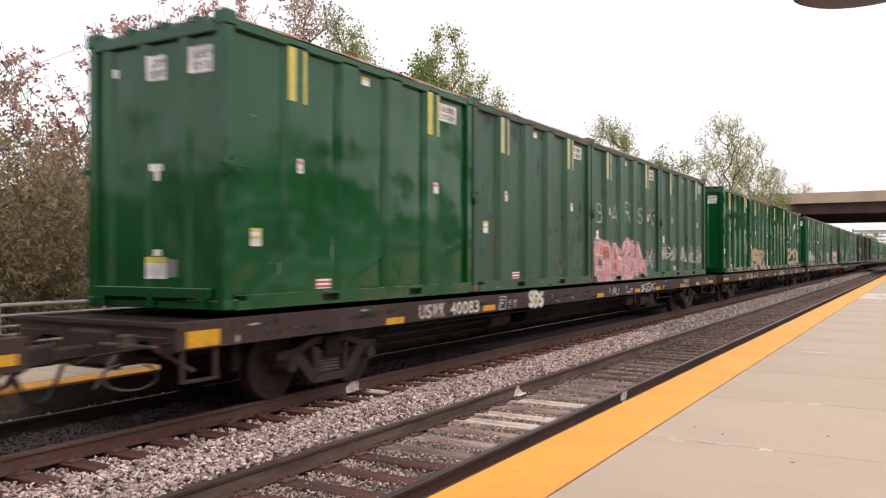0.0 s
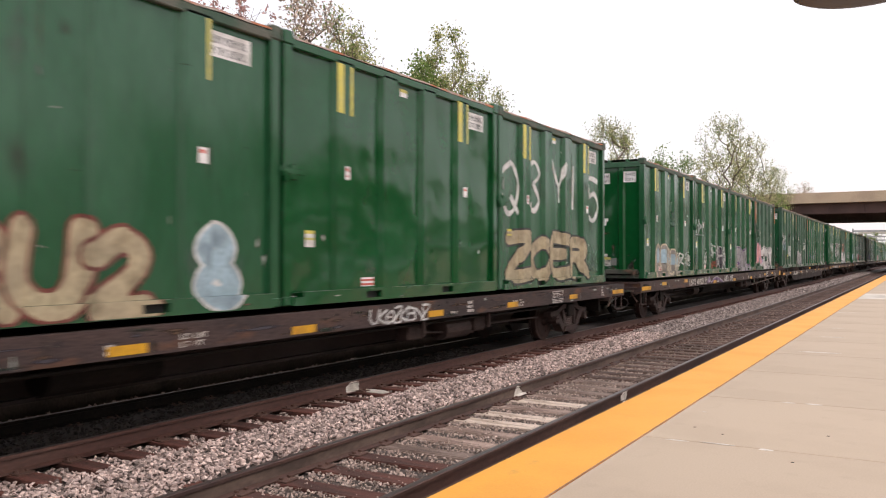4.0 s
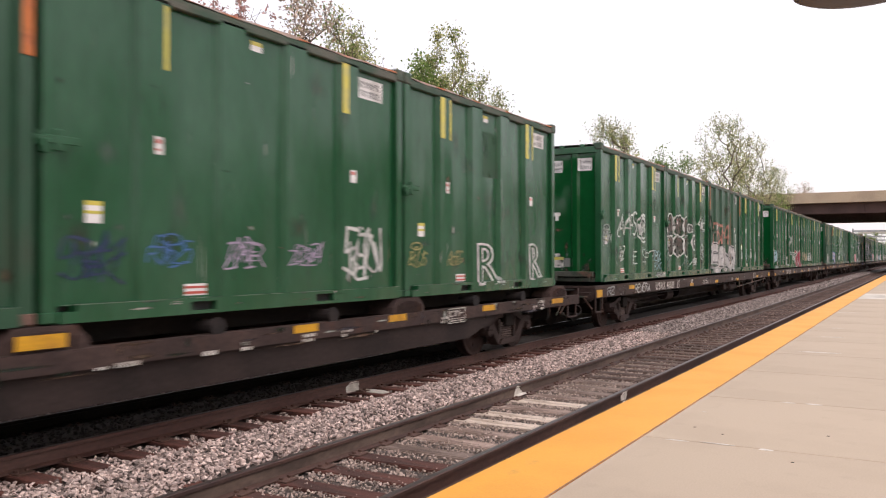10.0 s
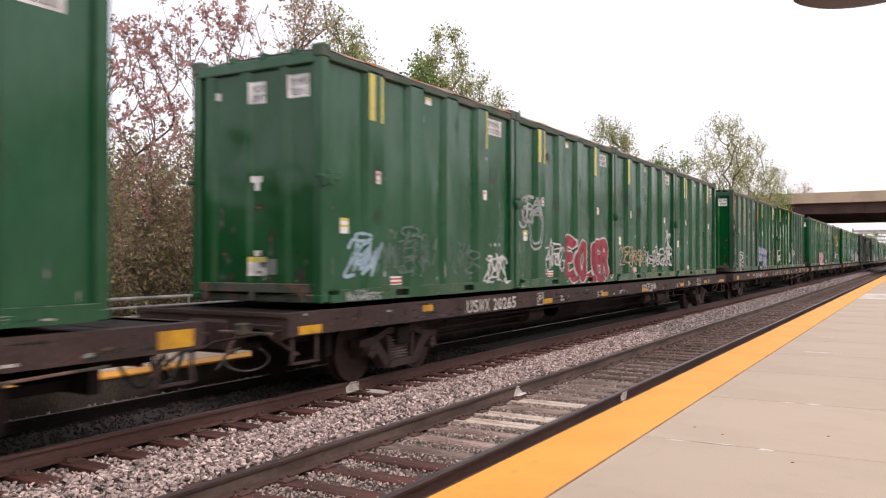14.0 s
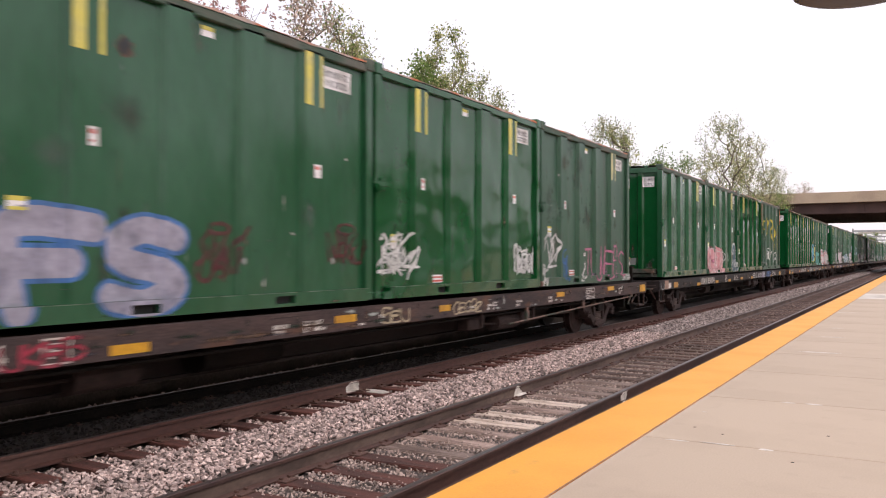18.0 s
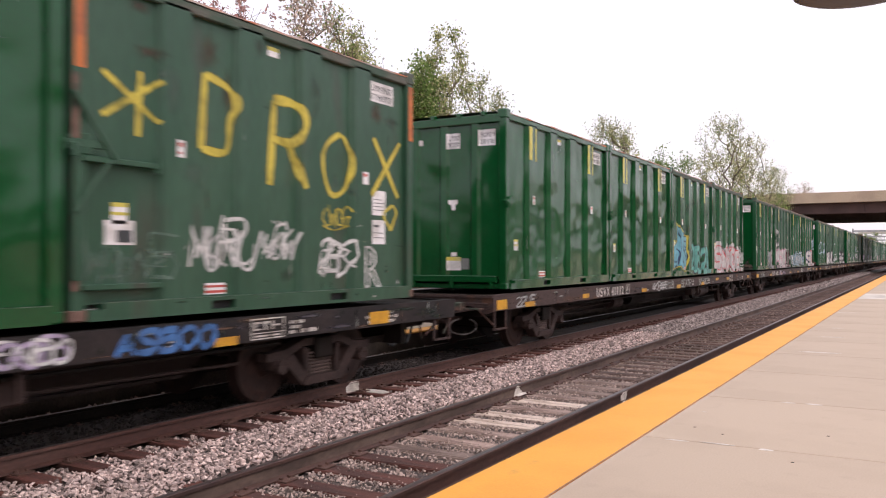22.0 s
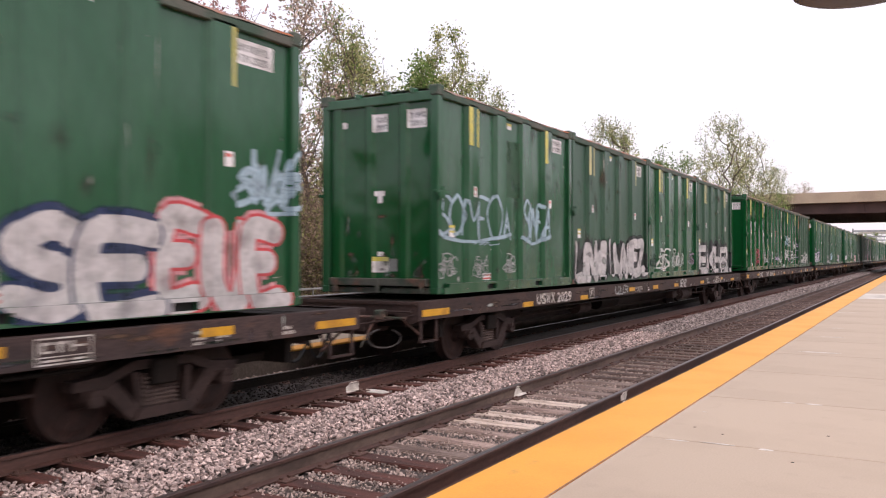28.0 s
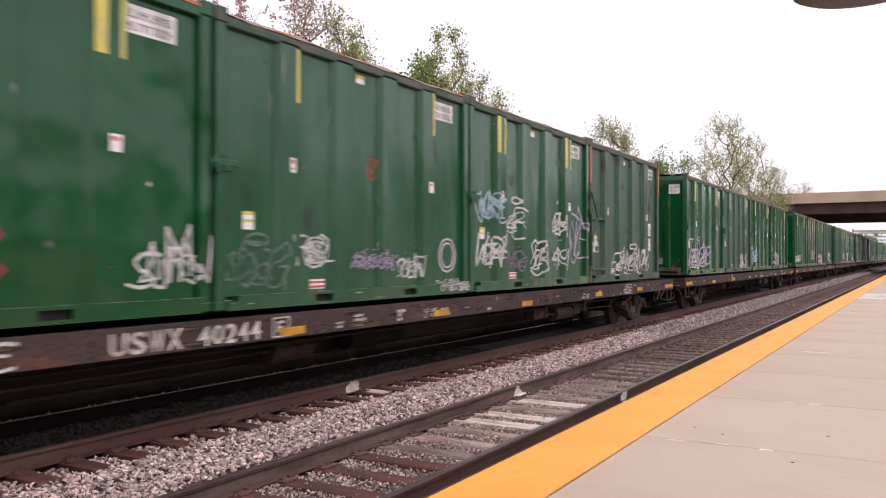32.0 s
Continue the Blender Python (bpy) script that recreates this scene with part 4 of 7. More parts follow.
    for z in () if plain else (1.7,):
        bm = boxed((-0.09, -0.03, z, 0.05, 0.04, z + 0.05), (-0.03, -0.06, z - 0.12, 0.03, -0.0, z + 0.02), bevel=0.01)
        rod(bm, (-0.06, -0.03, z - 0.05), (-0.06, -0.03, z + 0.09), 0.016, 8)
        box(bm, 0.0, -0.032, z - 0.02, 0.36, -0.012, z + 0.06, bevel=0.008)
        box(bm, 0.10, -0.036, z - 0.09, 0.2, -0.012, z + 0.12, bevel=0.012)
        part("latch", bm, green, t)
        bm = boxed((-0.05, WID - 0.03, z, 0.05, WID + 0.06, z + 0.06), bevel=0.01)
        part("latch", bm, green, t)
    if style != 3:
        for a, b, c, d in ((1.10, 2.63, 1.25, 3.32), (1.40, 2.62, 1.458, 3.31), (4.53, 2.64, 4.68, 3.34), (4.83, 2.63, 4.888, 3.33)):
            sticker(t, a, b, c, d, YELLOW_OLD if style == 2 else YELLOW, "reflector_strip", "yellow vertical reflector strip")
    sticker(t, 4.93, 2.94, 5.6, 3.24, WHITE, "number_plate_sheet", "white sheet with unreadable dark marks", bars=() if plain else digits(9, 2, seed))
    if plain:
        return t
    sticker(t, 2.79, 3.14, 2.98, 3.26, WHITE, bars=((0, 0.6, 1, 1.0),), ink=YELLOW)
    sticker(t, 1.28, 1.71, 1.39, 1.90, WHITE, bars=((0.12, 0.62, 0.7, 0.85), (0.12, 0.2, 0.55, 0.32)), ink=RED)
    sticker(t, 4.71, 1.68, 4.85, 1.86, WHITE, bars=((0.12, 0.62, 0.7, 0.85),), ink=RED)
    up = (0.0, 0.2, 0.32, 0.2)[style]
    sticker(t, 0.50, 0.76 + up, 0.69, 0.98 + up, WHITE, "warning_label", "yellow and white warning label", bars=((0, 0.8, 1, 1.0), (0, 0.42, 1, 0.56)), ink=YELLOW)
    sticker(t, 1.76, 0.20, 2.07, 0.33, WHITE, "warning_label", "red and white striped label", bars=((0, 0.12, 1, 0.35), (0, 0.6, 1, 0.8)), ink=RED)
    sticker(t, 0.26, 2.83, 0.62, 3.15, WHITE, "number_plate_sheet", "white sheet with unreadable dark marks", bars=digits(5, 2, seed + 1), on="end")
    sticker(t, 1.05, 2.81, 1.34, 3.12, WHITE, "number_plate_sheet", "white sheet with unreadable dark marks", bars=digits(4, 2, seed + 2), on="end")
    sticker(t, 1.11, 1.69, 1.31, 1.78, WHITE, on="end")
    sticker(t, 1.16, 1.57, 1.25, 1.69, WHITE, on="end")
    sticker(t, 1.03, 0.36, 1.34, 0.63, WHITE, "warning_label", "yellow and white warning label", bars=((0, 0.72, 1, 1.0),), ink=YELLOW, on="end")
    sticker(t, 0.85, 0.38, 1.02, 0.60, GREY, "grey_plate", on="end")
    sticker(t, 1.13, 0.64, 1.26, 0.72, WHITE, on="end")
    sticker(t, 1.92, 2.92, 2.0, 3.03, WHITE, on="end")
    if style:
        rnd = random.Random(seed)
        for key, n in (("rustspot", 9), ("moss", 12), ("scuff", 10)):
            V, F = [], []
            for q in range(n):
                a, b = rnd.choice(((0.2, 0.56), (0.84, 1.27), (1.55, 1.96)))
                y, z, u, v = rnd.uniform(a + 0.05, b - 0.05), 0.28 + 1.1 * rnd.random() ** 2.2, rnd.uniform(0.03, 0.16), rnd.uniform(0.04, 0.2)
                k = len(V)
                V.append((0.056 - 0.00005 * q, y, z, 0.9))
                V.extend((0.056 - 0.00005 * q, min(b, max(a, y + math.cos(0.6283 * g) * u * rnd.uniform(0.5, 1.1))), max(0.27, z + math.sin(0.6283 * g) * v * rnd.uniform(0.5, 1.1)), 0.2) for g in range(10))
                F.extend((k, k + 1 + g, k + 1 + (g + 1) % 10) for g in range(10))
            o = part("wear", coated("wear", V, F, key), None, t, "grime and rust stains on the end sheet")
            o["kind"] = "stuff"
    if style == 3:
        sticker(t, 0.02, 2.45, 0.14, 3.35, ORANGE, "orange_strip", "vertical orange reflector strip")
        part("orange_strip", boxed((LEN - 0.13, -0.012, 2.45, LEN - 0.02, 0.0, 3.3)), ORANGE, t, "vertical orange reflector strip")
        bm = boxed((0.1, -0.03, 1.55, 1.05, 0.05, 1.61), (0.1, -0.03, 0.3, 1.05, 0.05, 0.36), (0.0, -0.05, 0.4, 0.06, 0.0, 1.7), bevel=0.008)
        rod(bm, (-0.02, -0.05, 2.2), (0.45, -0.04, 1.6), 0.022)
        rod(bm, (0.0, -0.05, 1.05), (0.4, -0.04, 1.58), 0.02)
        rod(bm, (1.0, -0.02, 1.5), (1.0, -0.02, 1.68), 0.025)
        part("door_brace", bm, green, t, "welded green door brace bars")
        part("rusty_strip", boxed((0.0, -0.012, 0.3, 0.07, 0.0, 2.4)), CASTING, t)
        sticker(t, 5.05, 1.25, 5.4, 1.62, WHITE, bars=((0.12, 0.2, 0.85, 0.23), (0.12, 0.34, 0.8, 0.37), (0.12, 0.48, 0.85, 0.51), (0.12, 0.62, 0.6, 0.65)))
        sticker(t, 5.05, 0.82, 5.38, 1.18, WHITE, bars=((0.12, 0.25, 0.85, 0.28), (0.12, 0.45, 0.8, 0.48), (0.12, 0.7, 0.5, 0.8)))
        sticker(t, 0.42, 0.75, 0.78, 1.0, WHITE, bars=((0.4, 0.1, 0.9, 0.6),))
    return t


# ---- flat cars ----
CAR, FRONT = 26.4, 0.85
DECK_Z = 1.155
WHEEL_R, AXLE = 0.46, 0.875


def wheelset_mesh():
    bm = bmesh.new()
    rod(bm, (0, -1.0, 0), (0, 1.0, 0), 0.08, 12)
    for s in (-1, 1):
        y = s * 0.7525
        rod(bm, (0, y - 0.06, 0), (0, y + 0.06, 0), WHEEL_R, 32)
        rod(bm, (0, y - s * 0.09, 0), (0, y - s * 0.06, 0), WHEEL_R + 0.025, 32)
        rod(bm, (0, y + s * 0.06, 0), (0, y + s * 0.075, 0), WHEEL_R - 0.06, 32, WHEEL_R - 0.12)
        rod(bm, (0, y + s * 0.07, 0), (0, y + s * 0.16, 0), 0.15, 16, 0.11)
        for k in range(3):
            a = k * 2.094
            rod(bm, (0.27 * math.cos(a), y + s * 0.066, 0.27 * math.sin(a)), (0.27 * math.cos(a), y + s * 0.082, 0.27 * math.sin(a)), 0.035, 8)
    return mesh_of("wheelset", bm, WHEEL)


def side_frame_mesh():
    bm = bmesh.new()
    top = [(-1.10, 0.54), (-1.10, 0.64), (-0.75, 0.66), (-0.36, 0.78), (0.36, 0.78), (0.75, 0.66), (1.10, 0.64), (1.10, 0.54), (0.74, 0.54), (0.40, 0.68), (-0.40, 0.68), (-0.74, 0.54)]
    prism(bm, top, -0.09, 0.09)
    for s in (-1, 1):
        prism(bm, [(s * 0.78, 0.52), (s * 0.62, 0.60), (s * 0.31, 0.28), (s * 0.33, 0.15), (s * 0.43, 0.18)], -0.10, 0.10)
        prism(bm, [(s * 0.40, 0.66), (s * 0.31, 0.66), (s * 0.28, 0.26), (s * 0.34, 0.26)], -0.09, 0.09)
        box(bm, s * 0.875 - 0.10, -0.10, 0.40, s * 0.875 + 0.10, 0.11, 0.58, bevel=0.03)
        rod(bm, (s * 0.875, -0.16, WHEEL_R), (s * 0.875, 0.1, WHEEL_R), 0.095, 16)
        for k in range(3):
            a = k * 2.094 + 0.5
            rod(bm, (s * 0.875 + 0.06 * math.cos(a), -0.18, WHEEL_R + 0.06 * math.sin(a)), (s * 0.875 + 0.06 * math.cos(a), -0.165, WHEEL_R + 0.06 * math.sin(a)), 0.018, 6)
    prism(bm, [(-0.40, 0.17), (0.40, 0.17), (0.33, 0.28), (-0.33, 0.28)], -0.14, 0.12)
    return mesh_of("side_frame", bm, TRUCK)


def spring_mesh():
    bm = bmesh.new()
    for x in (-0.18, -0.06, 0.06, 0.18):
        rod(bm, (x, 0, 0.26), (x, 0, 0.62), 0.03, 6)
        for k in range(7):
            z = 0.285 + 0.045 * k
            rod(bm, (x - 0.004, -0.02, z), (x + 0.004, -0.02, z + 0.026), 0.06, 10)
    return mesh_of("spring_nest", bm, SPRING)


WHEEL_ME, FRAME_ME, SPRING_ME = wheelset_mesh(), side_frame_mesh(), spring_mesh()
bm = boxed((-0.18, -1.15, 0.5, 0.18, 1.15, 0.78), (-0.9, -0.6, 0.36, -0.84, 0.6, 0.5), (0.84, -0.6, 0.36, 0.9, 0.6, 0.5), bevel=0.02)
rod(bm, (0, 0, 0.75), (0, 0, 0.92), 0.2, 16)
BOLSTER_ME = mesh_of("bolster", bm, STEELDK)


def marks(n, seed, x0, x1):
    """Blocks of small print on the side sill that cannot be read: rows of thin bars, letter by letter."""
    r = random.Random(seed)
    V, F = [], []
    for _ in range(n):
        x, rows = r.uniform(x0, x1), r.choice((1, 2, 2, 3))
        tall = r.choice((0.03, 0.04, 0.05))
        for k in range(rows):
            z, u = 0.905 + (tall + 0.022) * k, x
            for _ in range(r.randint(4, 11)):
                w = tall * r.uniform(0.35, 0.6)
                if r.random() < 0.15:
                    u += w
                    continue
                q = len(V)
                V += [(u, 0, z), (u + w, 0, z), (u + w, 0, z + tall), (u, 0, z + tall)]
                F.append((q, q + 1, q + 2, q + 3))
                u += w * 1.35
    return solid("stencil", V, F, CARWHITE)


def hose(bm, pts, r):
    """One bent tube through the points."""
    rings = []
    for i, p in enumerate(pts):
        d = (pts[min(i + 1, len(pts) - 1)] - pts[max(i - 1, 0)]).normalized()
        u = Vector((0, 1, 0)).cross(d).normalized()
        w = d.cross(u)
        rings.append([bm.verts.new(p + u * (r * math.cos(k * 0.7854)) + w * (r * math.sin(k * 0.7854))) for k in range(8)])
    for a, b in zip(rings, rings[1:]):
        for k in range(8):
            bm.faces.new((a[k], a[(k + 1) % 8], b[(k + 1) % 8], b[k]))


# reflector sheets on the near sill of each car: start, height and, where unlike the rest, size
PLAIN_ROW = [(0.1, 0.97, 0.85, 0.11), (4.1, 0.94), (7.9, 0.94), (11.6, 0.95), (15.0, 0.94), (19.2, 0.96), (22.6, 0.97), (CAR - 0.95, 0.97, 0.85, 0.1)]
REFLECTORS = {
    1: [(0.14, 0.97, 0.48, 0.18), (3.95, 0.91), (7.05, 0.94), (13.05, 0.93), (16.1, 0.94), (18.15, 0.94), (21.0, 0.92), (23.2, 0.94), (25.0, 0.95, 0.85, 0.1)],
    2: [(0.15, 0.98, 0.9, 0.1), (3.2, 0.93, 0.65, 0.1), (6.95, 0.98), (10.4, 0.94), (13.1, 0.94), (16.4, 0.95), (19.3, 0.95), (22.5, 0.97), (CAR - 0.95, 0.97, 0.85, 0.1)],
    3: [(0.1, 0.97, 0.85, 0.11), (2.2, 1.05), (4.9, 1.07, 0.4, 0.1), (9.3, 0.94), (13.08, 0.92, 0.49, 0.11), (17.0, 0.92), (20.85, 1.0), (23.2, 1.03, 0.52, 0.1), (CAR - 0.62, 0.995, 0.48, 0.19)],
    4: [(0.1, 0.9, 0.85, 0.11), (2.95, 0.92, 0.52, 0.1), (8.0, 0.92), (12.77, 1.1, 0.5, 0.13), (16.45, 0.95), (18.58, 0.95), (21.6, 0.94), (24.8, 0.92, 0.6, 0.1)],
    5: [(0.1, 0.97, 0.4, 0.18), (2.65, 1.05), (9.4, 0.93), (13.35, 0.94), (17.5, 0.92), (22.4, 0.95), (CAR - 0.62, 0.995, 0.48, 0.19)],
    6: [(0.2, 0.93, 0.45, 0.11), (3.2, 1.05, 0.3, 0.1), (8.0, 0.94), (11.6, 0.95), (15.0, 0.94), (19.2, 0.96), (22.6, 0.97), (25.2, 0.94, 0.85, 0.1)],
    7: [(0.78, 0.975, 0.46, 0.17), (3.18, 1.05), (4.68, 1.03, 0.42, 0.1), (8.4, 0.95), (11.95, 1.02), (14.72, 1.02, 0.36, 0.1), (19.72, 1.05, 0.42, 0.1), (23.06, 1.07), (CAR - 0.62, 0.995, 0.48, 0.19)],
    8: [(1.66, 0.98, 0.47, 0.17), (4.79, 0.915), (7.78, 0.92), (10.15, 0.92, 0.48, 0.1), (12.83, 0.945), (15.34, 0.92, 0.47, 0.1), (20.94, 0.905, 0.36, 0.1), (23.93, 0.985, 0.48, 0.18)],
    9: [(0.14, 0.97, 0.42, 0.18), (1.4, 0.92), (4.62, 0.955, 0.42, 0.1), (9.28, 0.925), (13.12, 0.915, 0.47, 0.12), (16.55, 0.92), (18.9, 1.02, 0.5, 0.1), (20.95, 1.0), (25.42, 0.99, 0.52, 0.11)],
    10: [(0.04, 0.96, 0.54, 0.16), (4.1, 0.94), (7.9, 0.94), (11.6, 0.95), (15.0, 0.94), (20.74, 1.04, 0.49, 0.1), (23.47, 1.03, 0.49, 0.1), (CAR - 0.95, 0.97, 0.85, 0.1)],
    11: [(0.1, 0.97, 0.85, 0.11), (3.9, 0.92), (7.08, 0.925), (10.75, 0.99), (13.02, 0.98, 0.5, 0.11), (15.4, 0.97, 0.48, 0.1), (19.0, 0.97, 0.5, 0.1), (22.43, 1.03, 0.28, 0.1), (24.35, 0.95, 0.7, 0.1)],
    12: [(0.2, 0.985, 0.46, 0.17), (2.95, 1.02, 0.5, 0.1), (7.9, 0.94), (11.6, 0.95), (15.0, 0.94), (19.2, 0.96), (22.6, 0.97), (CAR - 0.95, 0.97, 0.85, 0.1)],
}


def flat_car(number, style, seed):
    """style 0: plain deck; 1: well deck with raised supports. Origin: front end, centre line, top of rail."""
    steel = {308: STEEL_BLK, 309: STEEL_RED, 307: STEEL_RED, 310: STEEL_RED, 303: STEEL_RED, 312: STEEL_RED, 302: STEEL_RED, 314: STEEL_RED}.get(seed, STEEL)
    t = thing("flat_car", "brown-black steel railway flat car with yellow reflectors" if style == 0 else "dark steel flat car with raised container supports", "railway wagon", "cars of the train")
    hw = 1.36
    for s in (-1, 1):
        zb = 0.86 if style == 0 else 0.80
        zt = DECK_Z if style == 0 else 1.0
        bm = bmesh.new()
        prism(bm, [(-0.012, zb), (0.14, zb), (0.14, zb + 0.02), (0.012, zb + 0.02), (0.012, zt - 0.02), (0.16, zt - 0.02), (0.16, zt), (-0.012, zt)], 0, CAR, axis="x")
        o = part("side_sill", bm, steel, t, "rusty brown channel side sill" if steel is not STEEL_BLK else "black channel side sill")
        o.location, o.scale = (0, s * hw, 0), (1, -s, 1)
    inner = hw - 0.02 if style == 0 else 0.62
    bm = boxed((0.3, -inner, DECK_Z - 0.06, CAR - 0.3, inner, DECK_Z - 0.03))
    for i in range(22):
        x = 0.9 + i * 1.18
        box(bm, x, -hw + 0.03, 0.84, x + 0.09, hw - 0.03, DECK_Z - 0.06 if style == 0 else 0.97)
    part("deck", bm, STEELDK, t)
    bm = bmesh.new()
    for s in (-1, 1):
        prism(bm, [(1.2, 1.1), (1.2, 0.82), (4.3, 0.80), (5.0, 0.42), (CAR - 5.0, 0.42), (CAR - 4.3, 0.80), (CAR - 1.2, 0.82), (CAR - 1.2, 1.1)], s * 0.33 - 0.02, s * 0.33 + 0.02)
    box(bm, 5.0, -0.42, 0.40, CAR - 5.0, 0.42, 0.44)
    part("centre_sill", bm, BELLY, t)
    if style == 1:
        bm = bmesh.new()
        prism(bm, [(3.9, 0.80), (5.2, 0.44), (CAR - 5.2, 0.44), (CAR - 3.9, 0.80)], -hw + 0.06, -hw + 0.10)
        part("belly_sheet", bm, BELLY, t, "deep dark brown web below the side sill")
    for e in (0, 1):
        base = Matrix.Translation((CAR * e, 0, 0)) @ Matrix.Diagonal((1 - 2 * e, 1, 1, 1))

        def put(name, bm, m, label="", base=base):
            bmesh.ops.transform(bm, matrix=base, verts=bm.verts)
            return part(name, bm, m, t, label)
        bm = bmesh.new()
        prism(bm, [(-hw, DECK_Z), (-hw, 0.86), (-1.22, 0.8), (-0.9, 0.95), (-0.55, 0.93), (-0.42, 0.6), (0.42, 0.6), (0.55, 0.93), (0.9, 0.95), (1.22, 0.8), (hw, 0.86), (hw, DECK_Z)], 0.0, 0.06, axis="x")
        box(bm, -0.05, -0.36, 0.62, 0.7, 0.36, 1.05, bevel=0.04)
        box(bm, -0.03, -hw, DECK_Z - 0.05, 0.06, hw, DECK_Z - 0.002)
        put("end_sill", bm, steel)
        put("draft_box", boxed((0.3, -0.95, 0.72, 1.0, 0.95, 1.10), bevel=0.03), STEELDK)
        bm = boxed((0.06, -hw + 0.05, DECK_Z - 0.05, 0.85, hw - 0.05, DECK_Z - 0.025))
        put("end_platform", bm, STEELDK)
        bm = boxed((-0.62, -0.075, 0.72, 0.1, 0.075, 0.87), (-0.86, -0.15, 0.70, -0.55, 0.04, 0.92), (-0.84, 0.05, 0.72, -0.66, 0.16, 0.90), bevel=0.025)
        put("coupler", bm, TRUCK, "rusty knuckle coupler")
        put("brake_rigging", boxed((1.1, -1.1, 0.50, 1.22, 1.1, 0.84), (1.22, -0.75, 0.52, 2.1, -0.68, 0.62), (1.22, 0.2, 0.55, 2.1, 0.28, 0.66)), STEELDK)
        bm = bmesh.new()
        pts = [Vector((-0.15 - 0.7 * i / 10, 0.28 - 0.1 * i / 10, 0.66 - 0.42 * math.sin(math.pi * i / 10))) for i in range(11)]
        hose(bm, pts, 0.025)
        put("brake_hose", bm, BLACK, "black rubber brake hose")
        bm = bmesh.new()
        hose(bm, [Vector((-0.12 + 0.22 * math.cos(k * 0.42 + 1.9), -0.8 - 0.17 * math.cos(k * 0.42 + 1.9), 0.57 + 0.15 * math.sin(k * 0.42 + 1.9))) for k in range(14)], 0.013)
        if e == 0:
            put("air_hose", bm, HOSE, "looped dull grey air hose")
        bm = boxed((-0.16, -0.78, 0.86, 0.0, -0.62, 1.02), bevel=0.02)
        rod(bm, (-0.1, -1.2, 0.9), (-0.1, -0.3, 0.9), 0.02, 6)
        rod(bm, (-0.34, -0.5, 0.44), (-0.1, -0.6, 0.86), 0.018, 6)
        rod(bm, (-0.1, -1.1, 0.9), (0.5, -1.1, 0.58), 0.02, 6)
        put("end_fitting", bm, CASTING, "rusty brackets and levers at the car end")
        bm = bmesh.new()
        rod(bm, (0.02, -hw + 0.05, 0.95), (-0.3, -0.4, 0.78), 0.016, 6)
        rod(bm, (-0.3, -0.4, 0.78), (-0.42, -0.3, 0.7), 0.016, 6)
        put("uncoupling_lever", bm, TRUCK)
        for s in (-1, 1):
            bm = bmesh.new()
            y = s * (hw - 0.03)
            for x in (0.12, 0.6):
                box(bm, x - 0.025, y - 0.012, 0.52, x + 0.025, y + 0.012, 0.9)
            box(bm, 0.1, y - 0.03, 0.50, 0.62, y + 0.03, 0.53)
            put("stirrup_step", bm, STEEL)
            bm = bmesh.new()
            rod(bm, (-0.03, s * 0.75, 1.0), (-0.09, s * 0.75, 1.0), 0.014, 6)
            rod(bm, (-0.09, s * 0.75, 1.0), (-0.09, s * 1.25, 1.0), 0.014, 6)
            rod(bm, (-0.03, s * 1.25, 1.0), (-0.09, s * 1.25, 1.0), 0.014, 6)
            put("grab_iron", bm, STEEL)
        tr = new("truck")
        tr.parent, tr.location = t, (3.0 if e == 0 else CAR - 3.2, 0, 0)
        for s in (-1, 1):
            o = part("side_frame", FRAME_ME, TRUCK, tr)
            o.location, o.scale = (0, s * 1.0, 0), (1, -s, 1)
            o = part("spring_nest", SPRING_ME, TRUCK, tr, "nest of rusty coil springs")
            o.location, o.scale, o["kind"] = (0, s * 1.0, 0), (1, -s, 1), "stuff"
            o = part("wheelset", WHEEL_ME, WHEEL, tr)
            o.location = (s * AXLE, 0, WHEEL_R)
        part("bolster", BOLSTER_ME, STEELDK, tr)
    part("brake_cylinder", mesh_rod((8.4, -0.7, 0.62), (9.2, -0.7, 0.62), 0.17), TRUCK, t)
    part("brake_cylinder", mesh_rod((CAR - 9.0, -0.98, 0.60), (CAR - 8.1, -0.98, 0.60), 0.17), TRUCK, t)
    bm = boxed((CAR - 7.9, -1.1, 0.5, CAR - 7.5, -0.8, 0.78), (CAR - 10.2, -1.12, 0.52, CAR - 9.7, -0.85, 0.80), bevel=0.03)
    rod(bm, (CAR - 9.7, -1.05, 0.62), (CAR - 7.9, -1.05, 0.5), 0.022, 6)
    rod(bm, (CAR - 8.1, -0.98, 0.6), (CAR - 4.6, -0.9, 0.55), 0.022, 6)
    for x in (CAR - 10.0, CAR - 7.7):
        box(bm, x - 0.025, -1.3, 0.58, x + 0.025, -1.24, 0.9)
    part("brake_gear", bm, TRUCK, t, "rusty brake valve, rods and hangers")
    if seed in (303, 305, 307):
        bm = boxed((CAR - 8.2, -1.36, 0.60, CAR - 8.1, -1.3, 0.88), (CAR - 5.0, -1.36, 0.66, CAR - 4.92, -1.3, 0.88), bevel=0.01)
        rod(bm, (CAR - 9.0, -1.34, 0.58), (CAR - 4.9, -1.34, 0.70), 0.017, 6)
        rod(bm, (CAR - 4.9, -1.34, 0.70), (CAR - 1.2, -1.34, 0.80), 0.017, 6)
        part("hand_brake_rod", bm, CASTING, t, "long thin hand brake rod below the sill")
    part("air_reservoir", mesh_rod((10.2, -0.6, 0.66), (11.6, -0.6, 0.66), 0.2), STEELDK, t)
    part("brake_rod", mesh_rod((4.5, -0.85, 0.62), (8.4, -0.75, 0.62), 0.02), TRUCK, t)
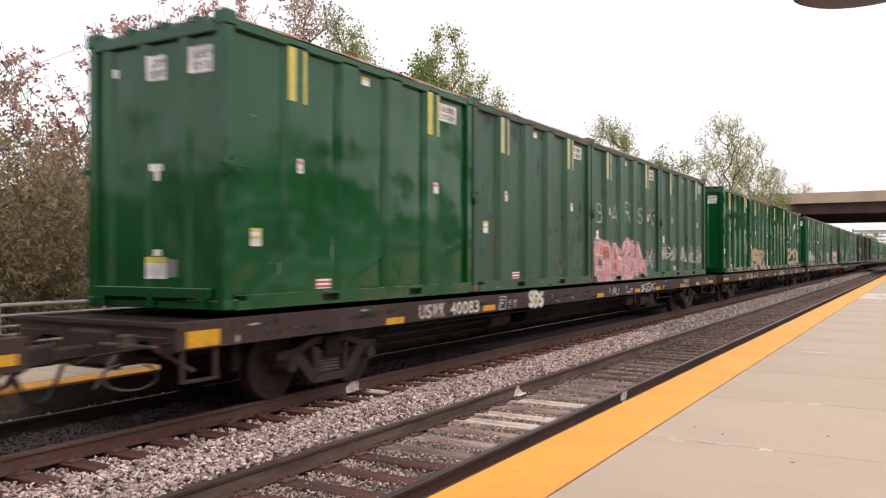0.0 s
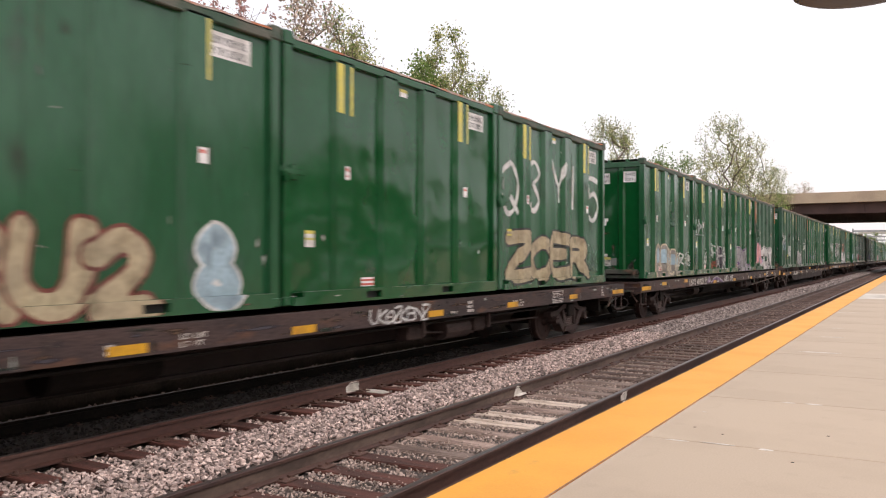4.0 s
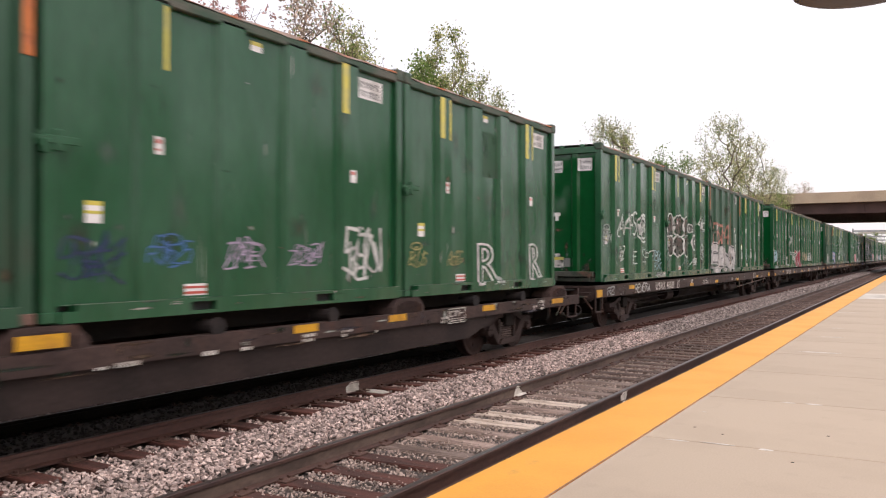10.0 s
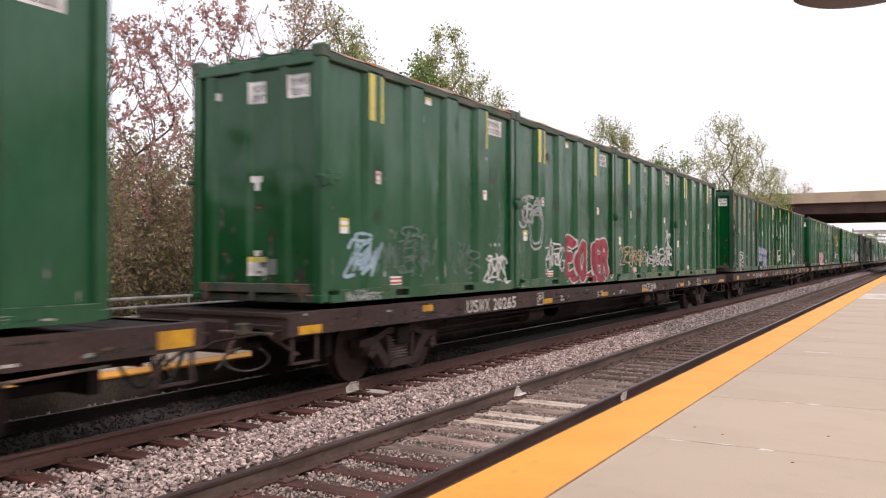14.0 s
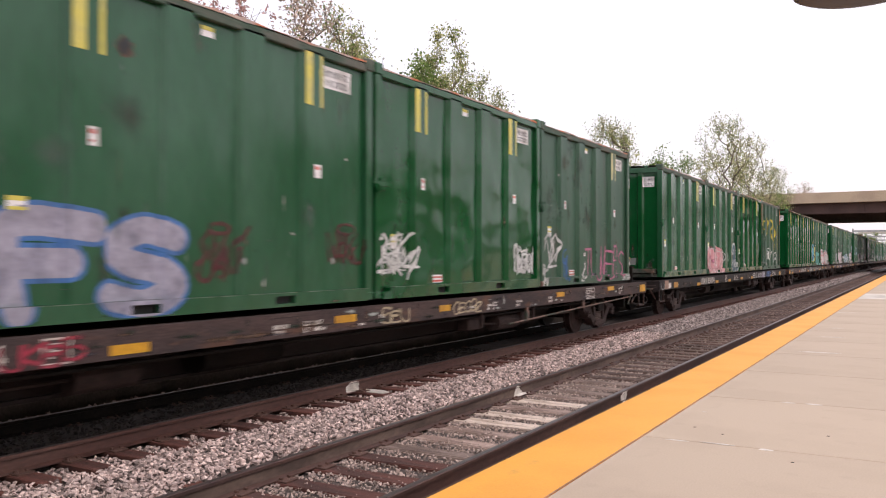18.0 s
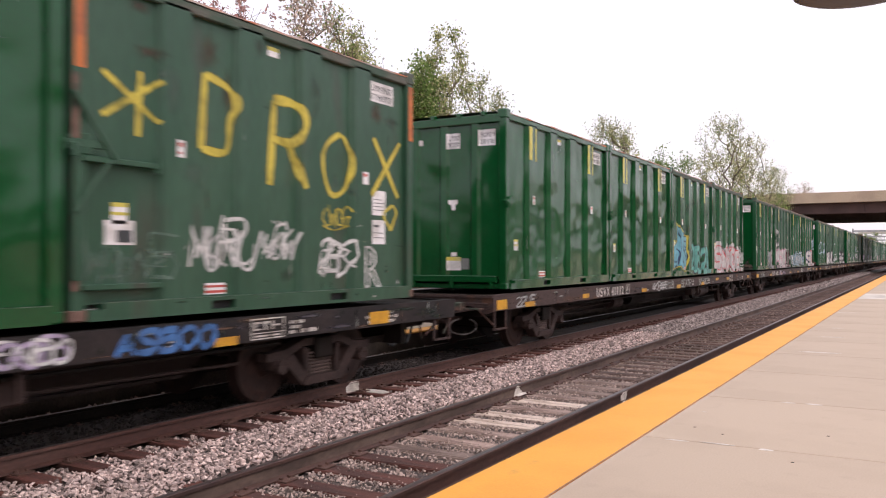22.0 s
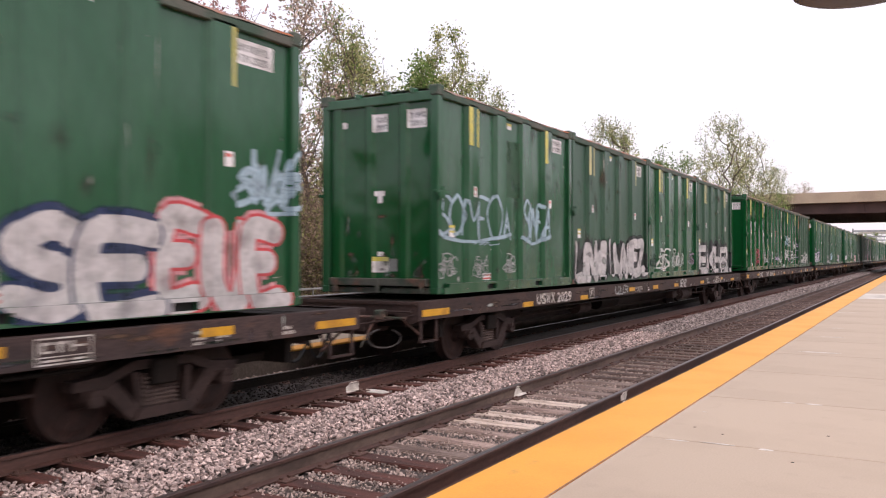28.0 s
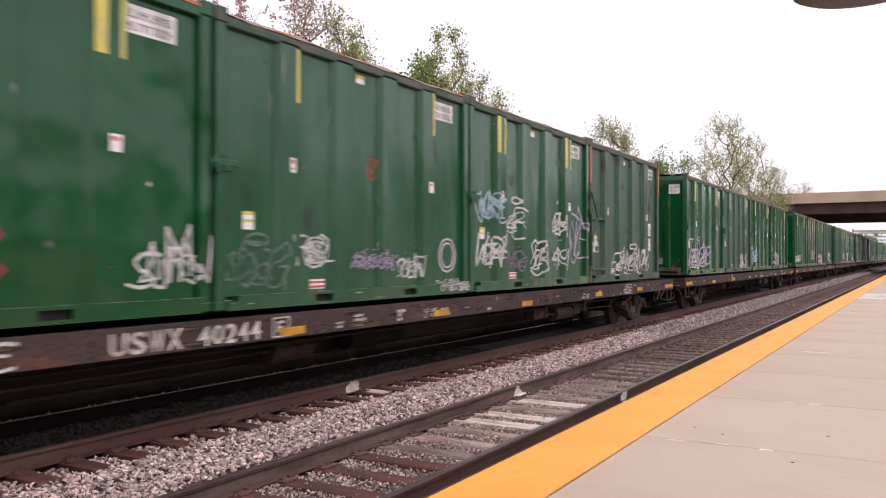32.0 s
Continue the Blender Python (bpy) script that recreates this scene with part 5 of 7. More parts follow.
    part("brake_pipe", mesh_rod((4.2, -1.2, 0.78), (CAR - 4.2, -1.2, 0.78), 0.022), STEELDK, t)
    xm, wm, num, xn, wn = number
    i = seed - 300
    zo = 0 if style == 0 else -0.13
    if i == 8:
        part("primed_panel", boxed((0.59, -hw - 0.016, 0.875, 1.02, -hw - 0.012, 1.14)), PRIMER, t, "tan primed panel at the end of the sill")
        part("primed_panel", boxed((1.03, -hw - 0.016, 0.885, 1.3, -hw - 0.012, 1.06)), LINE, t, "whitish scraped panel on the sill")
    for x, z, *size in REFLECTORS.get(i, PLAIN_ROW):
        w, h = size or (0.47, 0.1)
        part("reflector", boxed((x, -hw - 0.018, z - h / 2, x + w, -hw - 0.013, z + h / 2)), AMBER, t, "yellow-amber reflector sheet")
    o = part("stencil", marks(11, seed, 8.8, CAR - 1.2), None, t, "small worn white stencils")
    o.location, o["kind"] = (0, -hw - 0.013, zo), "stuff"
    if wm:
        at = 8.1 if i == 1 else 11.3
        V, F = [], []
        for word, x, z, w in (("LD", 0, 0.985, 0.13), ("LMT", 0.19, 0.985, 0.2), ("LT", 0, 0.9, 0.13), ("WT", 0.19, 0.9, 0.15)):
            v, f = lettering(word, at + x, z + zo, w, 0.06, 0.02)
            F += [tuple(q + len(V) for q in g) for g in f]
            V += v
        part("load_mark", solid("load_mark", V, F, CARWHITE), CARWHITE, t, "small white stencilled letters").location = (0, -hw - 0.016, 0)
        part("reporting_mark", solid("reporting_mark", *lettering("USWX", xm, 0.885 + zo, wm, 0.225, 0.02), CARWHITE), CARWHITE, t, "white stencilled letters").location = (0, -hw - 0.016, 0)
        part("car_number", solid("car_number", *lettering(num, xn, 0.885 + zo, wn, 0.22, 0.02), CARWHITE), CARWHITE, t, "white stencilled number").location = (0, -hw - 0.016, 0)
    bm = bmesh.new()
    for a, b, c, d in ((0, 0, 0.58, 0.014), (0, 0.236, 0.58, 0.25), (0, 0, 0.014, 0.25), (0.566, 0, 0.58, 0.25), (0, 0.07, 0.58, 0.08),
                       (0.05, 0.11, 0.08, 0.21), (0.08, 0.185, 0.16, 0.21), (0.08, 0.11, 0.16, 0.13), (0.23, 0.11, 0.26, 0.21), (0.2, 0.185, 0.3, 0.21), (0.35, 0.11, 0.38, 0.21), (0.38, 0.15, 0.5, 0.17), (0.06, 0.03, 0.3, 0.05), (0.36, 0.03, 0.5, 0.05)):
        box(bm, a, -0.003, b, c, 0, d)
    o = part("data_panel", bm, CARWHITE, t, "white framed stencil panel of worn marks")
    o.location, o["kind"] = (20.35 if style == 1 else 21.52, -hw - 0.014, 0.88 + zo), "stuff"
    bm = bmesh.new()
    for a, b, c, d in ((0, 0, 0.3, 0.018), (0, 0.23, 0.3, 0.248), (0, 0, 0.018, 0.248), (0.282, 0, 0.3, 0.248), (0.08, 0.06, 0.11, 0.2), (0.11, 0.17, 0.2, 0.2), (0.11, 0.11, 0.18, 0.135)):
        box(bm, a, -0.003, b, c, 0, d)
    o = part("test_stencil", bm, CARWHITE, t, "small white framed stencil")
    o.location, o["kind"] = (9.58 if i == 8 else 8.5 if style == 1 else max(7.68, xn + wn + 0.2), -hw - 0.014, 0.88 + zo), "stuff"
    if seed in (303, 307, 309):
        bm = boxed((CAR - 0.12, -1.0, 1.1, CAR - 0.06, -0.86, 1.85 if seed == 303 else 1.6), bevel=0.01)
        if seed == 303:
            box(bm, CAR - 0.16, -1.0, 1.45, CAR - 0.04, -0.82, 1.75, bevel=0.03)
        part("hand_brake", bm, STEELDK, t, "dark hand brake on a post at the car end")
    if style == 1:
        for y in (-1.05, -0.35):
            bm = bmesh.new()
            for a, b in (((0.08, y, 1.0), (0.08, y, 1.38)), ((0.08, y, 1.38), (0.08, y + 0.45, 1.38)), ((0.08, y + 0.45, 1.38), (0.08, y + 0.45, 1.0))):
                rod(bm, a, b, 0.022, 8)
            part("hand_rail", bm, HANDRAIL, t, "worn yellow-brown hand rail hoop")
        for s in (-1, 1):
            for x in (1.05, 7.0, 13.12, 19.25, 25.35):
                bm = bmesh.new()
                arch = [(x + u, z) for u, z in ((0.46, 1.0), (0.43, 1.10), (0.30, 1.225), (-0.30, 1.225), (-0.43, 1.10), (-0.46, 1.0))]
                lo, hi = sorted((s * 0.85, s * 1.3))
                prism(bm, arch, lo, hi)
                for k in range(-3, 4):
                    lo, hi = sorted((s * 1.3, s * 1.335))
                    box(bm, x + 0.1 * k - 0.014, lo, 1.0, x + 0.1 * k + 0.014, hi, 1.0 + 0.2 * math.sqrt(1 - (0.1 * k / 0.42) ** 2) - 0.01)
                part("pedestal", bm, STEEL, t, "rusty ribbed hump under the container corners")
            for x in (2.2, 2.75, 4.9, 9.2, 11.1, 15.2, 17.3, 21.4, 23.4):
                bm = bmesh.new()
                rod(bm, (x, s * 1.0, 1.075), (x, s * 1.33, 1.075), 0.085, 14)
                rod(bm, (x, s * 1.3, 1.075), (x, s * 1.345, 1.075), 0.11, 14)
                part("roller", bm, STEEL_BLK, t, "black guide roller")
            part("bearing_ledge", boxed((0.9, s * 0.72 - 0.1, 1.0, CAR - 0.9, s * 0.72 + 0.1, 1.225)), STEELDK, t)
    return t


def mesh_rod(a, b, r):
    bm = bmesh.new()
    rod(bm, a, b, r, 14)
    return bm


# ---- spray paint on the containers ----
SPRAY = {}
def sprays(*paints):
    """Spray paint: full in the middle of a stroke, speckled at its edge, rubbed off in places."""
    for key, col in paints:
        m = SPRAY[key] = mat("spray_" + key, col, 0.55, col2=tuple(v * 0.78 + 0.012 for v in col), s1=2.5, s2=14, var=0.16, bump=0.03, col3=(col[0] * 0.5 + 0.01, col[1] * 0.5 + 0.03, col[2] * 0.5 + 0.012), fac3=(0.6, 0.75), s3=4.0)
        N, L = m.node_tree.nodes, m.node_tree.links
        cover, coord = N.new("ShaderNodeAttribute"), N.new("ShaderNodeTexCoord")
        cover.attribute_name = "cover"
        speck, rub = N.new("ShaderNodeTexNoise"), N.new("ShaderNodeTexNoise")
        speck.inputs["Scale"].default_value, speck.inputs["Detail"].default_value = 45.0, 2.0
        rub.inputs["Scale"].default_value, rub.inputs["Detail"].default_value = 3.2, 6.0
        edge, worn, alpha = N.new("ShaderNodeMath"), N.new("ShaderNodeMapRange"), N.new("ShaderNodeMath")
        L.new(coord.outputs["Object"], speck.inputs["Vector"])
        L.new(coord.outputs["Object"], rub.inputs["Vector"])
        grain = N.new("ShaderNodeMath")
        grain.operation = "MULTIPLY_ADD"
        grain.inputs[1].default_value, grain.inputs[2].default_value = -0.7, 0.0
        L.new(speck.outputs["Fac"], grain.inputs[0])
        edge.operation, edge.use_clamp = "MULTIPLY_ADD", True
        edge.inputs[1].default_value = 1.75
        L.new(cover.outputs["Fac"], edge.inputs[0])
        L.new(grain.outputs[0], edge.inputs[2])
        worn.inputs["From Min"].default_value, worn.inputs["From Max"].default_value = 0.34, 0.50
        thin = key in ("faint", "scuff", "moss", "dkred", "dust", "greasy")
        worn.inputs["To Min"].default_value, worn.inputs["To Max"].default_value = (0.15, 0.75) if thin else (0.62, 1.0)
        L.new(rub.outputs["Fac"], worn.inputs["Value"])
        alpha.operation = "MULTIPLY"
        L.new(edge.outputs[0], alpha.inputs[0])
        L.new(worn.outputs[0], alpha.inputs[1])
        L.new(alpha.outputs[0], N["Principled BSDF"].inputs["Alpha"])


sprays(("plum", (0.045, 0.038, 0.05)), ("rustspot", (0.085, 0.045, 0.026)), ("moss", (0.050, 0.050, 0.038)), ("taupe", (0.25, 0.22, 0.20)), ("cream", (0.62, 0.52, 0.38)), ("dust", (0.16, 0.22, 0.17)),
       ("redgrey", (0.13, 0.05, 0.045)), ("scuff", (0.10, 0.15, 0.12)), ("palescuff", (0.36, 0.38, 0.35)), ("greasy", (0.006, 0.020, 0.010)), ("white", (0.62, 0.61, 0.60)),
       ("grey", (0.36, 0.38, 0.37)), ("faint", (0.12, 0.19, 0.15)), ("thin", (0.55, 0.55, 0.53)), ("whitefill", (0.56, 0.53, 0.53)), ("greyfill", (0.30, 0.28, 0.29)),
       ("black", (0.018, 0.02, 0.022)), ("dark", (0.014, 0.035, 0.022)), ("pink", (0.62, 0.30, 0.32)), ("pinkline", (0.50, 0.17, 0.28)), ("salmon", (0.48, 0.22, 0.18)),
       ("red", (0.36, 0.05, 0.035)))
sprays(("redline", (0.55, 0.06, 0.07)), ("dkred", (0.11, 0.025, 0.03)), ("crimson", (0.30, 0.025, 0.05)), ("orange", (0.5, 0.17, 0.05)), ("rust", (0.16, 0.04, 0.03)),
       ("rustdrip", (0.22, 0.10, 0.03)), ("tan", (0.43, 0.35, 0.23)), ("olive", (0.30, 0.28, 0.10)), ("yellow", (0.55, 0.45, 0.06)), ("lime", (0.40, 0.45, 0.10)),
       ("blue", (0.05, 0.15, 0.38)), ("navy", (0.015, 0.03, 0.09)), ("navyfill", (0.02, 0.07, 0.10)), ("ltblue", (0.34, 0.46, 0.54)), ("skyfill", (0.16, 0.42, 0.52)),
       ("teal", (0.13, 0.38, 0.34)), ("lilac", (0.42, 0.34, 0.48)), ("lavender", (0.34, 0.32, 0.40)), ("mauve", (0.24, 0.16, 0.24)), ("purple", (0.12, 0.05, 0.16)),
       ("green", (0.014, 0.066, 0.026)))


def face_y(x, z):
    """Depth of the container's outer skin."""
    if z < 0.1795 and 0.16 < x < 5.9:
        return -0.035
    if x < 0.1605 or x > 5.8995:
        return -0.01
    return side_profile(x)


def coated(name, V, F, key):
    """Paint as a mesh; a fourth number of a vertex says how thickly it covers."""
    me = solid(name, [v[:3] for v in V], F, SPRAY[key])
    me.attributes.new("cover", "FLOAT", "POINT").data.foreach_set("value", [v[3] if len(v) > 3 else 1.0 for v in V])
    return me


def lay(thing_ob, V, F, key, off, name="graffiti", label=""):
    """Lays flat paint over the folds of the side sheet."""
    V = [(min(6.05, max(0.01, v[0])), v[1], max(0.012, v[2]), *v[3:]) for v in V]
    bm = bmesh.new()
    me = coated("paint", V, F, key)
    bm.from_mesh(me)
    bpy.data.meshes.remove(me)
    x0, x1, z0 = min(v[0] for v in V), max(v[0] for v in V), min(v[2] for v in V)
    for k in [0.16, 0.161, 5.899, 5.9] + SIDE_KNOTS:
        if x0 < k < x1:
            bmesh.ops.bisect_plane(bm, geom=bm.verts[:] + bm.edges[:] + bm.faces[:], plane_co=(k, 0, 0), plane_no=(1, 0, 0))
    if z0 < 0.18:
        for k in (0.179, 0.18):
            bmesh.ops.bisect_plane(bm, geom=bm.verts[:] + bm.edges[:] + bm.faces[:], plane_co=(0, 0, k), plane_no=(0, 0, 1))
        for u in (1.76, 3.92):
            if x0 < u + 0.37 and x1 > u:
                for co, no in (((u, 0, 0), (1, 0, 0)), ((u + 0.37, 0, 0), (1, 0, 0)), ((0, 0, 0.04), (0, 0, 1)), ((0, 0, 0.135), (0, 0, 1))):
                    bmesh.ops.bisect_plane(bm, geom=bm.verts[:] + bm.edges[:] + bm.faces[:], plane_co=co, plane_no=no)
                hole = [f for f in bm.faces if u < f.calc_center_median().x < u + 0.37 and 0.04 < f.calc_center_median().z < 0.135]
                bmesh.ops.delete(bm, geom=hole, context="FACES")
    for v in bm.verts:
        v.co.y = face_y(v.co.x, v.co.z) - off + v.co.y
    me = bpy.data.meshes.new(name)
    bm.to_mesh(me)
    bm.free()
    me.materials.append(SPRAY[key])
    ob = part(name, me, None, thing_ob, label)
    ob["kind"] = "stuff"
    return ob


def ribbon(V, F, pts, width, depth, closed=False, soft=0.4, even=False):
    """A sprayed line along smooth points (u, v), thin at both edges."""
    n = len(pts)
    fine = []
    for i in range(n if closed else n - 1):
        p0, p1, p2, p3 = (pts[(i - 1) % n] if closed or i else pts[0]), pts[i], pts[(i + 1) % n], (pts[(i + 2) % n] if closed or i + 2 < n else pts[-1])
        for s in range(5):
            t = s / 5
            fine.append(tuple(0.5 * (2 * b + (c - a) * t + (2 * a - 5 * b + 4 * c - d) * t * t + (3 * b - a - 3 * c + d) * t ** 3) for a, b, c, d in zip(p0, p1, p2, p3)))
    fine.append(pts[0] if closed else pts[-1])
    k = len(V)
    for i, p in enumerate(fine):
        q, r = fine[max(0, i - 1)], fine[min(len(fine) - 1, i + 1)]
        dx, dz = r[0] - q[0], r[1] - q[1]
        m = math.hypot(dx, dz) or 1
        w = width * (1.0 if even else 0.9 + 0.16 * math.sin(i * 0.9)) / 2
        y = -depth - 0.00004 * i
        across = ((1 + soft, 0.0), (1 - soft, 1.0), (soft - 1, 1.0), (-1 - soft, 0.0)) if soft else ((1, 1.0), (-1, 1.0))
        for g, c in across:
            V.append((p[0] - dz / m * w * g, y, p[1] + dx / m * w * g, c))
    n = len(across)
    for i in range(len(fine) - 1):
        a, b = k + n * i, k + n * i + n
        F.extend((a + q, a + q + 1, b + q + 1, b + q) for q in range(n - 1))


# letter strokes on a grid of ten by ten: pairs of digits, strokes parted by blanks
ABC = {"A": "0059 5990 2373", "B": "0009 0969876505 0575927000", "C": "97692805216092", "D": "0009 097896847000", "E": "99090090 0565", "F": "990900 0565", "G": "976928052160939454", "H": "0009 9099 0595", "I": "5059", "J": "89825012",
       "K": "0009 991490", "L": "090090", "M": "0009549990", "N": "00099099", "O": "5917043071957859", "P": "0009 0969876505", "Q": "5917043071957859 5390", "R": "0009 0969876505 4590", "S": "9859173574925001", "T": "0999 5950",
       "U": "090330709399", "V": "095099", "W": "0920567099", "X": "0990 0099", "Y": "095499 5450", "Z": "09990090", "0": "5917043071957859", "1": "375950", "2": "074987640090", "3": "08599745 45925001", "4": "790393 7970",
       "5": "99190566935001", "8": "551759875502509255", "6": "7939051350935606", "*": "0288 0882 5059", "?": "07599854 5251", "=": "0393 0797", "~": "04375496", "o": "5816143241647658", "-": "0494"}


def strokes_of(ch):
    return [[(int(w[i]) / 9, int(w[i + 1]) / 9) for i in range(0, len(w), 2)] for w in ABC[ch].split()]


def written(V, F, text, x, z, w, h, width, rnd, wild=0.1, slant=0.1, depth=0.0, reach=1.1, sharp=0.0):
    """Letters of one hand, sprayed side by side into a box."""
    cell = w / len(text)
    for i, ch in enumerate(text):
        if ch == " ":
            continue
        tall, drop, lean = 1 - rnd.uniform(0, wild * 2), rnd.uniform(0, wild), slant + rnd.uniform(-wild, wild)
        span = cell * reach * (0.45 if ch in "I1" and len(text) > 1 else 0.86)
        left = x + cell * i + (cell - span) / 2
        for st in strokes_of(ch):
            pts = [(left + span * (a + rnd.uniform(-wild, wild) * 0.5) + lean * h * (b - 0.5), z + h * (drop + tall * (b + rnd.uniform(-wild, wild) * 0.4))) for a, b in st]
            if rnd.random() < sharp:
                for p, q in zip(pts, pts[1:]):
                    e = 0.3 * width / (math.hypot(q[0] - p[0], q[1] - p[1]) or 1)
                    ribbon(V, F, [(p[0] + (p[0] - q[0]) * e, p[1] + (p[1] - q[1]) * e), (q[0] + (q[0] - p[0]) * e, q[1] + (q[1] - p[1]) * e)], width, depth, soft=0.25)
                    depth += 0.0003
            else:
                ribbon(V, F, pts, width * rnd.uniform(0.85, 1.15), depth)
            depth += 0.0007
    return depth


COUNT = [0]


def tag(car, j, x, z, w, h, key, outline="", text="", flourish=""):
    """A quick sprayed signature; where it cannot be read, tangled strokes of its size."""
    COUNT[0] += 1
    rnd = random.Random(COUNT[0])
    V, F = [], []
    width = min(0.055, max(0.018, h * 0.075)) * rnd.uniform(0.85, 1.15) * (1.35 if key == "ltblue" else 1)
    if text:
        depth = written(V, F, text, x, z, w, h, width, rnd, 0.1, rnd.uniform(0.0, 0.16), reach=1.2, sharp=0.0 if key == "ltblue" else 0.4)
    else:
        n = max(2, round(w / h * 2.5))
        depth = written(V, F, [rnd.choice("ABCEGKMNORSUWZ2458") for _ in range(n)], x, z, w, h, width, rnd, 0.2, rnd.uniform(-0.05, 0.3), reach=1.6, sharp=0.5)
        if w * h > 0.2:
            depth = written(V, F, [rnd.choice("ACEGKMNRSUWZ") for _ in range(n)], x + 0.1 * w, z + 0.12 * h, w * 0.8, h * 0.7, width * 0.7, rnd, 0.25, rnd.uniform(-0.1, 0.3), depth, 1.5, 0.5)
        flourish = flourish or rnd.choice(("", "", "line", "dots", "ring"))
    if flourish == "line":
        ribbon(V, F, [(x - 0.05 * w, z + h * 0.1), (x + 0.4 * w, z - 0.06 * h), (x + 1.02 * w, z + h * 0.16)], width, depth)
    if flourish == "dots":
        for k in range(3):
            ribbon(V, F, [(x + w * (0.3 + 0.2 * k), z + h * 1.08), (x + w * (0.33 + 0.2 * k), z + h * 1.12)], width * 1.3, depth)
    if flourish == "ring":
        c, r = x + w * 0.5, min(0.2, w * 0.28)
        ribbon(V, F, [(c + r * math.cos(k * 0.7854), z + h * 1.1 + 0.35 * r * math.sin(k * 0.7854)) for k in range(8)], width, depth, closed=True)
    lay(WHERE[car, j], V, F, key, 0.004, label="sprayed %s %s" % (WORDS.get(key, key), "letters" if text else "scrawl"))


def fat(V, F, pts, width, depth, soft=0.0):
    """A thick line with round ends and joints; soft: with a thin sprayed fringe."""
    ribbon(V, F, pts, width, depth, soft=soft, even=True)
    for u, v in pts if not soft else (pts[0], pts[-1]):
        k = len(V)
        d = -depth - 0.0004 - 0.00002 * (k % 23)
        V.append((u, d, v))
        V.extend((u + math.cos(0.5236 * s) * width / 2 * (1 + soft), d, v + math.sin(0.5236 * s) * width / 2 * (1 + soft), 0.0 if soft else 1.0) for s in range(12))
        F.extend((k, k + 1 + s, k + 1 + (s + 1) % 12) for s in range(12))


def bubble(car, j, x, z, w, h, key, outline, text="", halo="", line=0.0, body=0.0, wild=0.06, haze=3.6):
    """Fat rounded throw-up letters that overlap, each with its outline; halo: a third colour sprayed round all."""
    COUNT[0] += 1
    rnd = random.Random(COUNT[0])
    n = len(text) or max(2, round(w / h * 1.7))
    text = text or [rnd.choice("ABCEOSRDG2") for _ in range(n)]
    cell = w / n
    line = line or min(0.05, h * 0.05)
    body = min(cell * 0.42, h * 0.27, body or 1.0)
    hollow = key in ("none", "green")
    fill, back, over, lines = ([], []), ([], []), ([], []), ([], [])
    for i, ch in enumerate(text):
        depth = 0.0032 * i
        tilt, up = rnd.uniform(-wild, wild) * 1.6, rnd.uniform(-wild, wild) * h
        span = cell * 1.12 - body
        for q, st in enumerate(strokes_of(ch)):
            depth += 0.00015 * q
            pts = [(x + cell * i - 0.06 * cell + body / 2 + span * a + tilt * h * (b - 0.5), z + up + body / 2 + (h - body) * b) for a, b in st]
            if hollow:
                ribbon(*lines, pts, line * 0.9, depth)
                continue
            if halo:
                fat(*over, pts, body + haze * line, 0.0002 * i + 0.00007 * q, 0.12)
            fat(*back, pts, body + 1.7 * line, depth)
            fat(*fill, pts, body, depth + 0.0014)
    ob = WHERE[car, j]
    for (V, F), k, off, word in ((over, halo, 0.0015, "halo"), (back, outline, 0.003, "outline"), (fill, key, 0.003, "rounded lettering"), (lines, outline, 0.003, "lines")):
        if V:
            lay(ob, V, F, k, off, label="sprayed %s %s" % (WORDS.get(k, k), word))


def lobes(car, j, x, z, w, h, key, outline, shapes, line=0.035):
    """Piled-up sprayed loops, each filled and ringed; shapes in shares of the box."""
    fill, rings = ([], []), ([], [])
    for i, (cu, cv, a, b) in enumerate(shapes):
        pts = [(x + w * (cu + a * math.cos(k * 0.5236) * (1 + 0.08 * math.sin(i + 2 * k))), z + h * (cv + b * math.sin(k * 0.5236))) for k in range(12)]
        k, d = len(fill[0]), -0.0006 * i
        fill[0].append((x + w * cu, d, z + h * cv))
        fill[0].extend((u, d, v, 0.8) for u, v in pts)
        fill[1].extend((k, k + 1 + q, k + 1 + (q + 1) % 12) for q in range(12))
        ribbon(*rings, pts, line, 0.0006 * i + 0.0003, closed=True)
    for (V, F), k, word in ((fill, key, "loops"), (rings, outline, "outlines")):
        lay(WHERE[car, j], V, F, k, 0.004, label="sprayed %s %s" % (WORDS.get(k, k), word))


